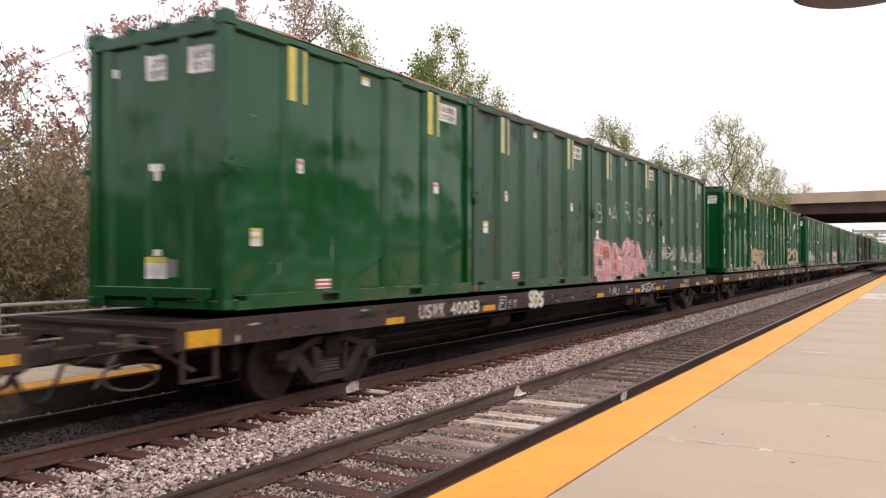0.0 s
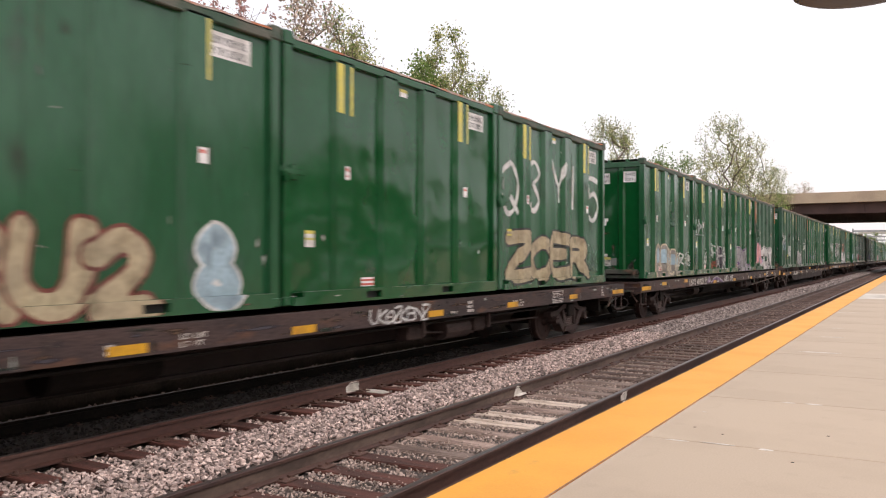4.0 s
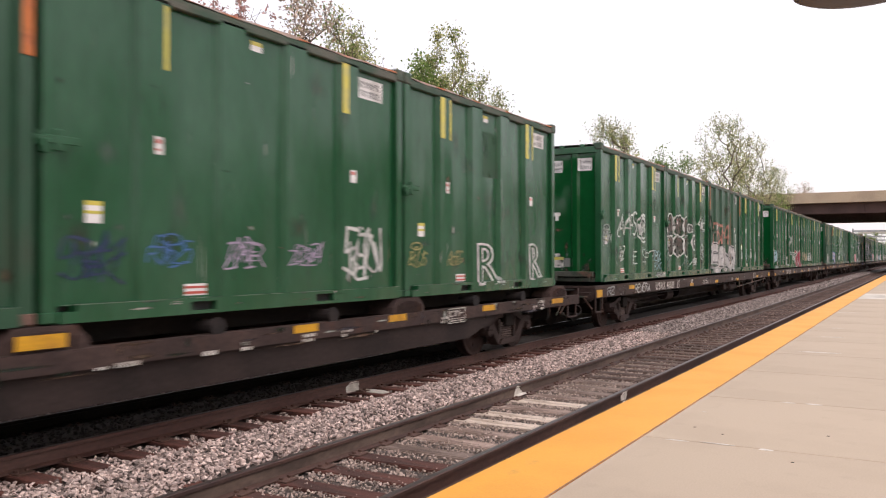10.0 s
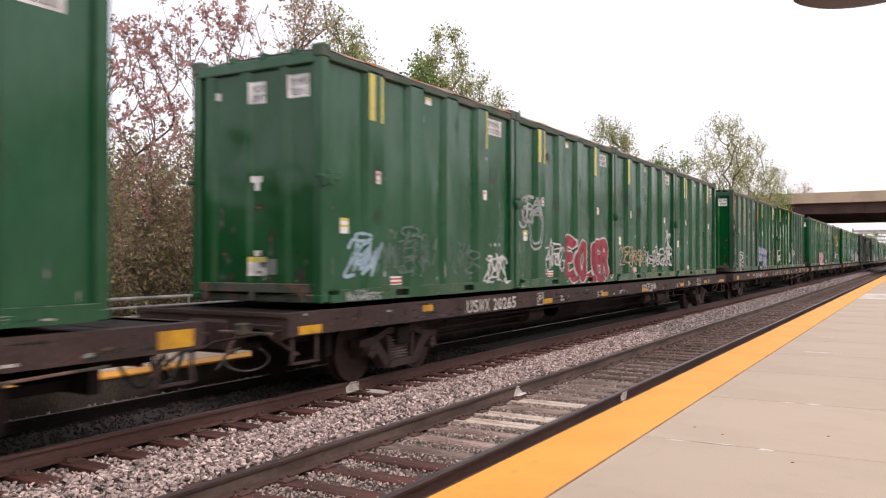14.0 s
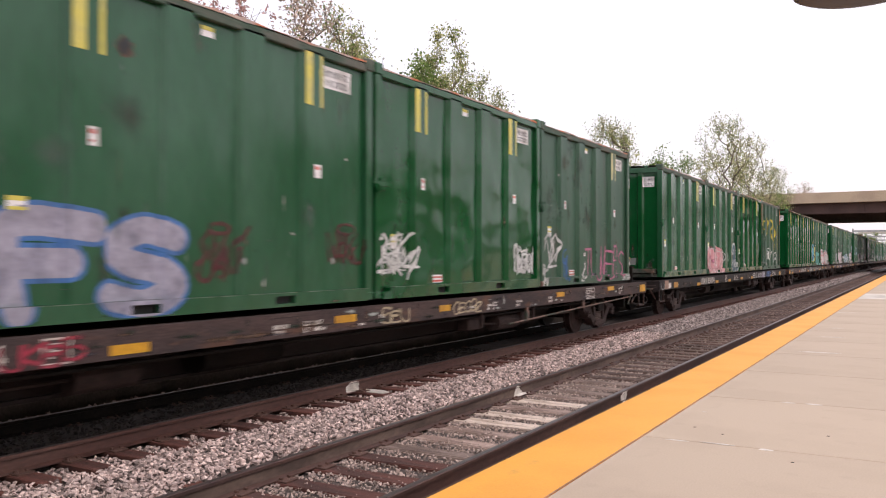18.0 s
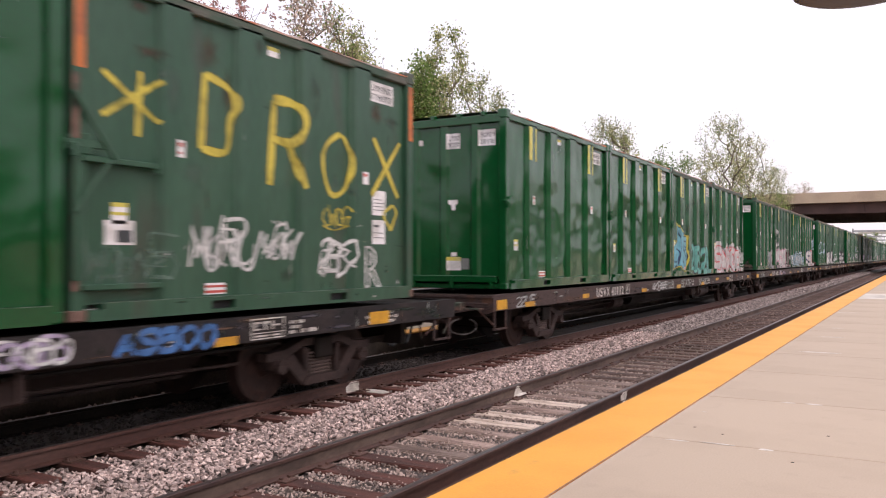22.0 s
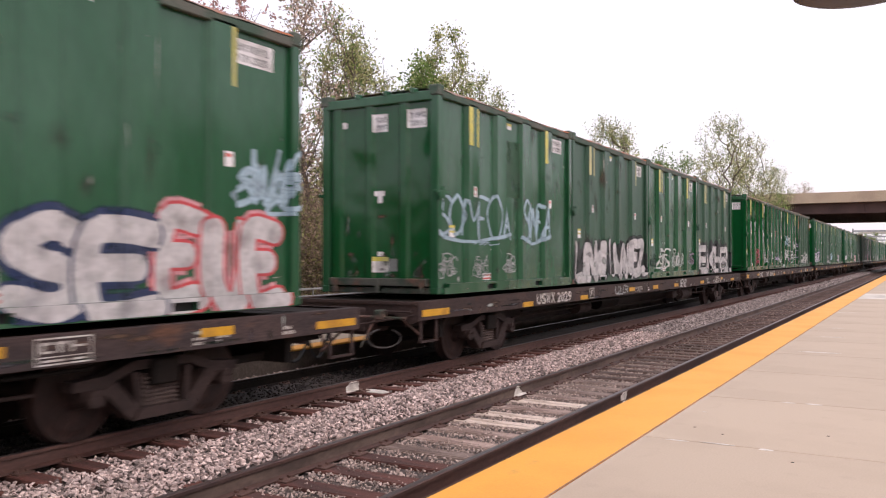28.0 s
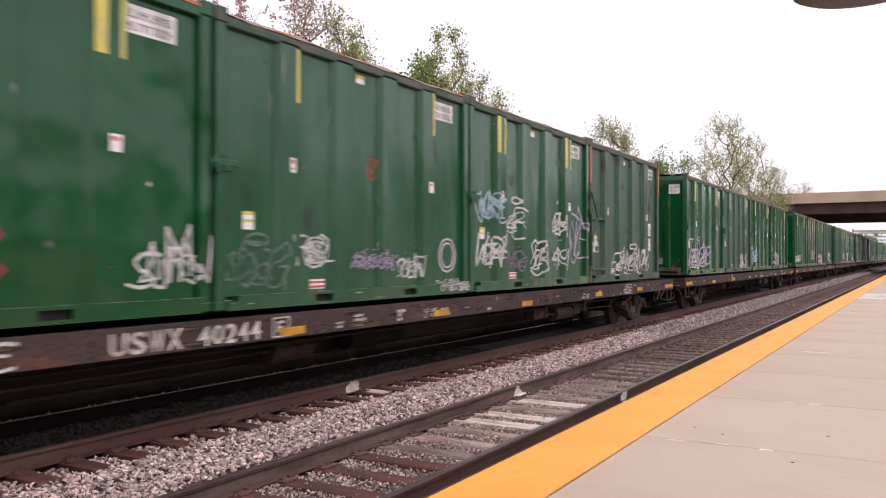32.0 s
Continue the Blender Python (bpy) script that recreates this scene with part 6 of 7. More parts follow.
def cloud(car, j, x, z, w, h, key, outline, text=""):
    """A two-row throw-up of tall lobes: one outer line, faint inner lines."""
    ob = WHERE[car, j]
    fill, rim, red = ([], []), ([], []), ([], [])
    for row, n, lo, hi in ((0, 4, 0.46, 1.0), (1, 4, 0.0, 0.5)):
        for i in range(n):
            cx, cz = x + w * (i + 0.5) / n, z + h * (lo + hi) / 2
            a, b, d = w / n * 0.60, h * (hi - lo) * (0.60 - 0.06 * ((i + row) % 2)), 0.0014 * (i + 4 * row)
            ring = []
            for k in range(16):
                q = k * 0.3927
                e = 1 / max(abs(math.cos(q)), abs(math.sin(q))) ** 0.25
                ring.append((cx + a * e * math.cos(q) * 0.92, cz + b * e * math.sin(q) * 0.9))
            k0 = len(fill[0])
            fill[0].append((cx, -d, cz))
            fill[0].extend((u, -d, v) for u, v in ring)
            fill[1].extend((k0, k0 + 1 + k, k0 + 1 + (k + 1) % 16) for k in range(16))
            ribbon(*rim, ring, 0.05, d, closed=True)
            ribbon(*red, [(cx - a * 0.35, cz - b * 0.5), (cx - a * 0.3, cz + b * 0.5), (cx + a * 0.3, cz + b * 0.45), (cx + a * 0.35, cz - b * 0.4)], 0.05, d)
    lay(ob, *fill, key, 0.002, label="sprayed %s fill" % WORDS.get(key, key))
    lay(ob, *rim, outline, 0.002, label="sprayed %s outline" % WORDS.get(outline, outline))
    lay(ob, *red, text or "redgrey", 0.003, label="sprayed %s inner lines" % WORDS.get(text, text or "dull red"))


def arches(car, j, x, z, w, h, key, outline, text=""):
    """Tall fat arches side by side with blue patches and round counters below."""
    ob = WHERE[car, j]
    rnd = random.Random(9)
    fill, blue, rim = ([], []), ([], []), ([], [])
    for i, (c, r, top) in enumerate(((0.13, 0.13, 1.0), (0.36, 0.12, 0.97), (0.55, 0.11, 0.86), (0.72, 0.10, 0.84), (0.88, 0.11, 0.74))):
        edge = [(x + w * (c - r), z + h * 0.03 * i)] + [(x + w * (c - r * math.cos(k * 0.3927)), z + h * (top - 0.3 + 0.3 * math.sin(k * 0.3927))) for k in range(9)] + [(x + w * (c + r), z + h * 0.03 * i)]
        for (V, F), inset, lift in ((fill, 1.0, 0.0), (blue, 0.7, 0.0012)):
            k0 = len(V)
            mid = (x + w * c, z + h * (0.45 if inset == 1 else top * 0.66))
            V.append((mid[0], -lift - 0.0003 * i, mid[1]))
            for u, v in edge:
                V.append((mid[0] + (u - x - w * c) * inset, -lift - 0.0003 * i, v if inset == 1 else mid[1] + (v - z - h * 0.5) * 0.42))
            F.extend((k0, k0 + 1 + q, k0 + 1 + (q + 1) % len(edge)) for q in range(len(edge)))
        ribbon(*rim, edge, 0.05, 0.0012 * i)
    for c, v, r in ((0.2, 0.24, 0.12), (0.56, 0.26, 0.10), (0.86, 0.2, 0.11)):
        ribbon(*rim, [(x + w * (c + r * math.cos(k * 0.7854)), z + h * (v + 1.5 * r * math.sin(k * 0.7854))) for k in range(8)], 0.05, 0.008, closed=True)
    ribbon(*rim, [(x - 0.03, z), (x - 0.05, z + h * 0.4), (x - 0.02, z + h * 0.7)], 0.09, 0.009)
    lay(ob, *fill, key, 0.002, label="sprayed %s arches" % WORDS.get(key, key))
    lay(ob, *blue, text, 0.002, label="sprayed %s patches" % WORDS.get(text, text))
    lay(ob, *rim, outline, 0.005, label="sprayed %s outline" % WORDS.get(outline, outline))


def spike(car, j, x, z, w, h, key, outline, text=""):
    """An angular piece with a tall spike."""
    ob = WHERE[car, j]
    edge = [(0, 0.04), (0.02, 0.5), (0.16, 0.56), (0.27, 0.62), (0.24, 0.98), (0.46, 0.84), (0.7, 0.74), (0.97, 0.72), (0.95, 0.45), (1.0, 0.3), (0.93, 0.06), (0.6, 0.0), (0.4, 0.1)]
    for col, grow, off in ((outline, 1.0, 0.002), ("black", 0.93, 0.004), (key, 0.88, 0.006)):
        V = [(x + w * 0.5, 0, z + h * 0.36)] + [(x + w * (0.5 + (u - 0.5) * grow), 0, z + h * (0.36 + (v - 0.36) * grow)) for u, v in edge]
        lay(ob, V, [(0, 1 + i, 1 + (i + 1) % len(edge)) for i in range(len(edge))], col, off, label="sprayed %s shape" % WORDS.get(col, col))
    V, F = [], []
    for st in ([(0.08, 0.2), (0.3, 0.22), (0.42, 0.5), (0.3, 0.85)], [(0.2, 0.44), (0.36, 0.4), (0.34, 0.14)], [(0.52, 0.2), (0.72, 0.18), (0.7, 0.36), (0.55, 0.42), (0.6, 0.58), (0.88, 0.6)], [(0.76, 0.5), (0.9, 0.46), (0.78, 0.4), (0.9, 0.28)], [(0.1, 0.1), (0.26, 0.12)]):
        ribbon(V, F, [(x + w * u, z + h * v) for u, v in st], 0.045, 0.0)
    lay(ob, V, F, "navy", 0.009, label="sprayed dark blue lines")


def piece(car, j, x, z, w, h, key, outline, text=""):
    """One solid painted band with an uneven top; wavy letter lines run over it."""
    COUNT[0] += 1
    rnd = random.Random(COUNT[0])
    ob = WHERE[car, j]
    n = len(text) or max(2, round(w / h * 1.2))
    k = n * 4
    tops = [0.80 + 0.16 * math.sin(i * 1.9 + rnd.uniform(-0.6, 0.6)) + rnd.uniform(-0.03, 0.05) for i in range(k + 1)]
    feet = [0.06 * math.sin(i * 1.3 + 1) + 0.03 for i in range(k + 1)]
    tops[0] = tops[-1] = 0.6
    V, F = [], []
    for i in range(k + 1):
        bulge = 0.02 * w * math.sin(i * 2.2)
        V += [(x + w * i / k, 0, z + h * feet[i]), (x + w * i / k + bulge * (0 < i < k), 0, z + h * min(1, tops[i]))]
    F = [(2 * i, 2 * i + 2, 2 * i + 3, 2 * i + 1) for i in range(k)]
    lay(ob, V, F, key, 0.002, label="sprayed %s band" % WORDS.get(key, key))
    if key == outline:
        return
    V, F = [], []
    line = min(0.06, h * 0.06)
    rim = [(x + w * (0.02 + 0.96 * i / k), z + h * (min(1, tops[i]) - 0.07)) for i in range(k + 1)] + [(x + w * (0.02 + 0.96 * i / k), z + h * (feet[i] + 0.06)) for i in range(k, -1, -1)]
    ribbon(V, F, rim, line, 0.0, closed=True)
    for i in range(n):
        for st in strokes_of(text[i % len(text)] if text else rnd.choice("ABCEOSRDG2")):
            ribbon(V, F, [(x + w / n * (i + 0.18 + 0.7 * a), z + h * (0.15 + 0.6 * b)) for a, b in st], line, 0.0015 + 0.0012 * i)
    lay(ob, V, F, outline, 0.004, label="sprayed %s lines" % WORDS.get(outline, outline))


def dabs(car, j, x, z, w, h, keys, n):
    """Soft blotches of paint scattered in a box, one colour after another."""
    COUNT[0] += 1
    rnd = random.Random(COUNT[0])
    for q, key in enumerate(keys):
        V, F = [], []
        for i in range(n):
            cx, cz = x + w * rnd.uniform(0.1, 0.9), z + h * rnd.uniform(0.15, 0.85)
            k, a, b = len(V), rnd.uniform(0.06, 0.2) * min(1.0, w), rnd.uniform(0.06, 0.2) * h
            V.append((cx, -0.0003 * i, cz, 0.9))
            V.extend((cx + math.cos(0.6283 * u) * a * rnd.uniform(0.6, 1.2), -0.0003 * i, cz + math.sin(0.6283 * u) * b * rnd.uniform(0.6, 1.2), 0.15) for u in range(10))
            F.extend((k, k + 1 + u, k + 1 + (u + 1) % 10) for u in range(10))
        lay(WHERE[car, j], V, F, key, 0.008 + 0.002 * q, label="sprayed %s blotches" % WORDS.get(key, key))


def sill_wear(car, seed):
    """Scrapes, rust and grease on the near side sill of a flat car."""
    rnd = random.Random(seed)
    for key, n in (("palescuff", 16), ("rustspot", 40), ("greasy", 46), ("plum", 24)):
        V, F = [], []
        for i in range(n):
            x, z = rnd.uniform(0.3, CAR - 0.3), rnd.uniform(0.885, 1.13)
            k, tall = len(V), rnd.random() < 0.4
            a, b = (rnd.uniform(0.01, 0.05), rnd.uniform(0.05, 0.16)) if tall else (rnd.uniform(0.05, 0.22 if key == "palescuff" else 0.5), rnd.uniform(0.008, 0.045))
            V.append((x, -0.00003 * i, z, 1.0))
            V.extend((x + math.cos(0.69813 * u) * a * rnd.uniform(0.5, 1.1), -0.00003 * i, min(1.148, max(0.868, z + math.sin(0.69813 * u) * b * rnd.uniform(0.5, 1.1))), 0.35) for u in range(9))
            F.extend((k, k + 1 + u, k + 1 + (u + 1) % 9) for u in range(9))
        ob = part("wear", coated("wear", V, F, key), None, WHERE[car], "scrapes, rust and grease on the sill")
        ob.location, ob["kind"] = (0, -1.36 - 0.0135, 0 if car != 4 else -0.13), "stuff"


def wear(ob, style, seed):
    """Scratches, rubbed patches and greasy smears on one container side."""
    rnd = random.Random(seed)
    V, F = [], []
    for i in range(25):
        x, t = 0.17 + i * 0.2385, rnd.uniform(0.004, 0.008)
        V += [(x, -0.002, 0.1785 - t), (x, -0.002, 0.1785)]
        if i:
            F.append((2 * i - 2, 2 * i, 2 * i + 1, 2 * i - 1))
    lay(ob, V, F, "dust", 0.002, "worn_edge", "pale worn paint along the edge of the base rail")
    if style in (1, 2) and rnd.random() < 0.2:
        x, z = rnd.choice((1.75, 2.95, 4.1)), rnd.uniform(2.7, 3.05)
        for key, size, off in (("rustspot", 0.13, 0.003), ("black", 0.09, 0.005)):
            V = [(x, 0, z)] + [(x + math.cos(q * 0.5712) * size * rnd.uniform(0.5, 1.1), 0, z + math.sin(q * 0.5712) * size * rnd.uniform(0.5, 1.2)) for q in range(11)]
            lay(ob, V, [(0, 1 + q, 1 + (q + 1) % 11) for q in range(11)], key, off, "tear", "dark ragged tear in the side sheet" if key == "black" else "rusty rim of a tear")
    if style == 1 and rnd.random() < 0.18:
        mid = rnd.choice((1.86, 3.0, 4.14))
        a, b = rnd.uniform(1.5, 2.2), rnd.uniform(2.6, 3.1)
        V = [(mid - 0.34, 0, a), (mid + 0.34, 0, a), (mid + 0.34, 0, b), (mid - 0.34, 0, b)]
        lay(ob, V, [(0, 1, 2, 3)], "green", 0.006, "repair_plate", "slightly darker green plate welded over the sheet")
    for key, n, z0, z1, word in (("scuff", (1, 5, 7, 4)[style], 0.4, 3.2, "wide dull patches"), ("moss", (0, 4, 6, 6)[style], 0.3, 3.2, "wide grimy patches"), ("rustspot", (0, 0, 2, 5)[style], 2.5, 3.3, "rust stains below the top rail")):
        V, F = [], []
        for i in range(n):
            x, z, a, b = rnd.uniform(0.4, 5.6), rnd.uniform(z0, z1), rnd.uniform(0.08, 0.4), rnd.uniform(0.1, 0.55)
            k = len(V)
            V.append((x, -0.00005 * i, z, 0.62))
            V.extend((x + math.cos(0.5236 * q) * a * rnd.uniform(0.5, 1.1), -0.00005 * i, min(3.32, max(0.2, z + math.sin(0.5236 * q) * b * rnd.uniform(0.5, 1.1))), 0.12) for q in range(12))
            F.extend((k, k + 1 + q, k + 1 + (q + 1) % 12) for q in range(12))
        if V:
            lay(ob, V, F, key, 0.0012, "wear", word)
    for key, n, low, word in (("scuff", (6, 26, 40, 20)[style], 0.35, "dull scuffs and scratches"), ("palescuff", (3, 13, 16, 9)[style], 0.5, "pale scraped marks"), ("greasy", (2, 7, 9, 5)[style], 0.2, "dark greasy smears"), ("rustspot", (1, 6, 10, 5)[style], 0.3, "rust spots")):
        V, F = [], []
        for _ in range(n):
            x = rnd.uniform(0.2, 5.85)
            z = rnd.uniform(0.02, 0.17) if rnd.random() < low * 0.7 else rnd.uniform(0.2, 0.9) if rnd.random() < low else rnd.uniform(0.4, 3.2)
            form = rnd.random()
            if z < 0.18:
                a, b = rnd.uniform(0.03, 0.2), rnd.uniform(0.006, 0.022)
            elif form < 0.45:
                a, b = rnd.uniform(0.006, 0.018), rnd.uniform(0.06, 0.4)
            elif form < 0.65:
                a, b = rnd.uniform(0.03, 0.14), rnd.uniform(0.005, 0.012)
            else:
                a, b = rnd.uniform(0.015, 0.07), rnd.uniform(0.02, 0.10)
            tilt = rnd.uniform(-0.25, 0.25) if z > 0.2 else 0.0
            k, depth = len(V), rnd.uniform(0, 0.0008)
            V.append((x, -depth, z))
            for s in range(9):
                q, r = 0.69813 * s, rnd.uniform(0.45, 1.1)
                u, v = math.cos(q) * a * r, math.sin(q) * b * r
                V.append((x + (u - tilt * v * 0.3) * 1.2, -depth, min(3.3, z + (v + tilt * u) * 1.2), 0.2))
            F.extend((k, k + 1 + s, k + 1 + (s + 1) % 9) for s in range(9))
        lay(ob, V, F, key, 0.002, "wear", word)


def letters(car, j, x, z, w, h, key, outline="", text=""):
    """Sprayed capitals, with or without an outline."""
    COUNT[0] += 1
    ob = WHERE[car, j]
    seed = COUNT[0]
    if key == "none":
        lay(ob, *lettering(text, x, z, w, h, 0.02, True, 0.07, seed), outline, 0.008, label="sprayed %s hollow letters" % WORDS.get(outline, outline))
        return
    if outline:
        lay(ob, *lettering(text, x, z, w, h, 0.12, False, 0.06, seed, 0.95), outline, 0.003, label="sprayed %s outline" % WORDS.get(outline, outline))
    if not outline:
        V, F = [], []
        written(V, F, text, x, z, w, h, min(0.15, max(0.032, h * (0.125 if key in ("tan", "salmon", "grey") else 0.105))), random.Random(seed), 0.05, 0.02, reach=1.15, sharp=1.0 if key in ("salmon", "tan", "cream") else 0.0)
        lay(ob, V, F, key, 0.006, label="sprayed %s letters" % WORDS.get(key, key))
        return
    lay(ob, *lettering(text, x, z, w, h, 0.045, False, 0.06, seed, 0.95), key, 0.007, label="sprayed %s letters" % WORDS.get(key, key))


def sill(car, x, w, key, text="", z=0.885, h=0.22, width=0.035):
    """A scrawl on the side sill of a car."""
    COUNT[0] += 1
    rnd = random.Random(COUNT[0])
    V, F = [], []
    written(V, F, text or [rnd.choice("ABCEGKNORSUZ25") for _ in range(max(2, round(w / 0.2)))], x, z, w, h, width, rnd, 0.08 if text else 0.16, 0.1, reach=1.0 if text else 1.25)
    ob = part("graffiti", coated("graffiti", V, F, key), None, WHERE[car], "sprayed %s %s" % (WORDS.get(key, key), "letters" if text else "scrawl"))
    ob.location, ob["kind"] = (0, -1.36 - 0.015, 0), "stuff"


WORDS = {"ltblue": "light blue", "whitefill": "off-white", "greyfill": "grey", "pinkline": "pink", "redline": "red", "dkred": "dark red", "rustdrip": "rust-brown", "rust": "rust-brown", "navyfill": "dark blue", "navy": "dark blue", "skyfill": "sky blue", "thin": "thin white", "faint": "faded grey", "green": "dark green"}
WHERE = {}


def paint_all(boxes):
    WHERE.update(boxes)
    tag(1, 1, 3.75, 0.26, 0.7, 0.4, "faint")
    tag(1, 1, 4.9, 0.29, 0.8, 0.37, "faint")
    letters(1, 2, 0.54, 1.5, 0.38, 0.45, "grey", "", "B")
    letters(1, 2, 1.65, 1.52, 0.53, 0.47, "grey", "", "A")
    letters(1, 2, 2.81, 1.56, 0.51, 0.57, "grey", "", "R")
    letters(1, 2, 3.98, 1.59, 0.47, 0.47, "grey", "", "S")
    bubble(1, 2, 0.32, 0.11, 4.08, 0.95, "pink", "white", "DASA", body=0.44, halo="pink", wild=0.1, haze=6.0)
    dabs(1, 2, 0.5, 0.2, 3.6, 0.75, ("salmon", "orange"), 9)
    letters(1, 2, 4.92, 0.27, 0.55, 0.61, "white", "", "X")
    tag(1, 2, 4.55, 0.4, 0.32, 0.33, "white")
    tag(1, 2, 5.32, 0.33, 0.4, 0.36, "grey")
    dabs(1, 2, 4.75, 1.35, 0.95, 0.85, ("salmon", "rustspot", "taupe", "black", "ltblue"), 7)
    tag(1, 3, 0.12, 0.5, 0.95, 0.43, "white", "", "", "ring")
    tag(1, 3, 1.2, 0.5, 0.9, 0.42, "white", "", "", "ring")
    tag(1, 3, 2.35, 0.45, 0.9, 0.43, "white", "", "", "ring")
    tag(1, 3, 3.5, 0.42, 0.95, 0.45, "white", "", "", "ring")
    tag(1, 3, 4.7, 0.38, 1.0, 0.48, "white", "", "", "ring")
    tag(2, 0, 1.44, 0.45, 0.51, 0.14, "blue")
    tag(2, 0, 2.61, 0.27, 0.64, 0.19, "faint")
    bubble(2, 1, 0.12, 0.02, 4.0, 0.95, "tan", "rust", "KERU2", body=0.34, line=0.05)
    bubble(2, 1, 4.68, -0.01, 0.7, 1.0, "ltblue", "white", "8")
    letters(2, 3, 0.21, 1.48, 0.78, 1.13, "white", "", "Q")
    letters(2, 3, 1.48, 1.55, 0.58, 1.12, "white", "", "3")
    letters(2, 3, 2.74, 1.78, 0.71, 1.02, "white", "", "Y")
    letters(2, 3, 3.89, 1.67, 0.22, 1.09, "white", "", "I")
    letters(2, 3, 4.97, 1.5, 0.73, 1.1, "white", "", "5")
    bubble(2, 3, 0.48, 0.13, 4.3, 0.98, "tan", "black", "ZOER", body=0.4)
    tag(2, 3, 4.81, 0.2, 0.86, 0.65, "faint")
    arches(3, 0, 1.19, -0.04, 2.94, 1.1, "taupe", "cream", "ltblue")
    tag(3, 0, 3.97, 0.3, 0.54, 0.54, "white")
    tag(3, 0, 4.79, 0.3, 0.86, 0.45, "white")
    tag(3, 0, 3.2, 1.61, 0.18, 0.71, "faint")
    letters(3, 1, 0.18, 1.49, 1.08, 0.52, "grey", "", "HHX")
    letters(3, 1, 0.2, 1.4, 1.15, 0.08, "grey", "", "-")
    tag(3, 1, 1.5, 0.3, 0.65, 0.56, "white")
    tag(3, 1, 2.69, 0.58, 0.64, 0.5, "white")
    tag(3, 1, 2.73, 0.2, 0.83, 0.29, "red")
    lobes(3, 1, 3.42, 0.16, 1.35, 0.92, "plum", "white", [(0.28, 0.88, 0.09, 0.12), (0.34, 0.55, 0.08, 0.22), (0.44, 0.88, 0.08, 0.11), (0.13, 0.62, 0.11, 0.18), (0.14, 0.28, 0.11, 0.17), (0.46, 0.45, 0.06, 0.2), (0.77, 0.75, 0.1, 0.22), (0.61, 0.75, 0.09, 0.17), (0.6, 0.38, 0.1, 0.18), (0.83, 0.3, 0.17, 0.3)])
    lobes(3, 1, 4.82, 0.14, 0.8, 0.9, "plum", "white", [(0.12, 0.62, 0.1, 0.36), (0.34, 0.62, 0.11, 0.36), (0.72, 0.8, 0.15, 0.19), (0.86, 0.56, 0.13, 0.2), (0.56, 0.45, 0.13, 0.28), (0.8, 0.24, 0.12, 0.25), (0.28, 0.14, 0.2, 0.1)])
    tag(3, 1, -0.17, 0.32, 0.73, 0.43, "dark")
    bubble(3, 2, 1.75, 0.03, 2.85, 1.0, "greyfill", "purple", "BLOL", halo="greyfill", body=0.42)
    tag(3, 2, -0.1, 0.41, 0.81, 0.29, "faint")
    letters(3, 3, 1.59, 1.41, 0.44, 0.49, "thin", "", "C")
    letters(3, 3, 2.67, 1.47, 0.5, 0.46, "thin", "", "A")
    letters(3, 3, 3.95, 1.48, 0.46, 0.44, "thin", "", "N")
    letters(3, 3, 5.07, 1.52, 0.44, 0.45, "thin", "", "O")
    bubble(3, 3, 0.31, 0.35, 1.82, 1.0, "pink", "lilac", "EMA", body=0.38)
    bubble(3, 3, 2.14, 0.02, 2.81, 1.13, "whitefill", "black", "2COT", body=0.46, line=0.04, halo="whitefill")
    tag(3, 3, 0.15, 2.24, 0.75, 0.97, "orange")
    tag(3, 3, 0.18, 2.71, 0.62, 0.42, "white")
    tag(4, 0, 0.25, 1.3, 1.1, 0.65, "grey")
    tag(4, 0, 0.3, 1.35, 0.9, 0.55, "white")
    tag(4, 0, 0.95, 1.02, 0.7, 0.57, "ltblue")
    letters(4, 0, 1.33, 0.48, 1.52, 0.29, "black", "", "XCHURCH")
    letters(4, 0, 1.35, 0.5, 1.52, 0.29, "lime", "", "XCHURCH")
    tag(4, 0, 0.34, 0.56, 0.66, 0.24, "navy")
    bubble(4, 0, 2.62, 0.7, 0.95, 0.56, "grey", "white", "BBR", line=0.04, body=0.12)
    letters(4, 0, 3.6, 0.98, 0.22, 0.24, "white", "", "O")
    tag(4, 0, 2.71, 1.45, 0.66, 0.65, "dark")
    tag(4, 0, 3.85, 1.6, 0.6, 0.75, "faint")
    tag(4, 0, 2.71, 0.11, 0.81, 0.15, "white")
    bubble(4, 1, 0.91, 0.04, 2.2, 0.95, "greyfill", "white", "CAK", body=0.5, line=0.03)
    dabs(4, 1, 0.8, 0.1, 2.3, 0.8, ("palescuff", "grey"), 8)
    tag(4, 1, 3.73, 0.96, 1.23, 0.62, "white")
    tag(4, 1, 4.74, 0.43, 0.78, 0.56, "white")
    tag(4, 1, 2.03, 1.05, 0.14, 1.79, "faint")
    tag(4, 1, 3.0, 2.63, 0.23, 0.55, "faint")
    tag(4, 2, 1.21, 0.52, 0.64, 0.27, "blue")
    tag(4, 2, 2.32, 0.48, 0.67, 0.4, "lilac")
    tag(4, 2, 3.44, 0.52, 0.71, 0.3, "lilac")
    tag(4, 2, 4.63, 0.29, 0.87, 0.68, "white")
    tag(4, 3, 0.15, 0.45, 0.58, 0.32, "olive")
    tag(4, 3, 1.36, 0.48, 0.6, 0.23, "olive")
    letters(4, 3, 2.34, 0.15, 1.22, 0.76, "none", "white", "R")
    letters(4, 3, 4.64, 0.16, 0.93, 0.74, "none", "white", "R")
    tag(4, 2, 0.3, 0.36, 0.62, 0.51, "navy")
    tag(5, 0, 1.3, 1.2, 1.89, 0.65, "white", "", "ZAARS")
    letters(5, 0, 3.18, 1.04, 0.89, 0.88, "none", "white", "O")
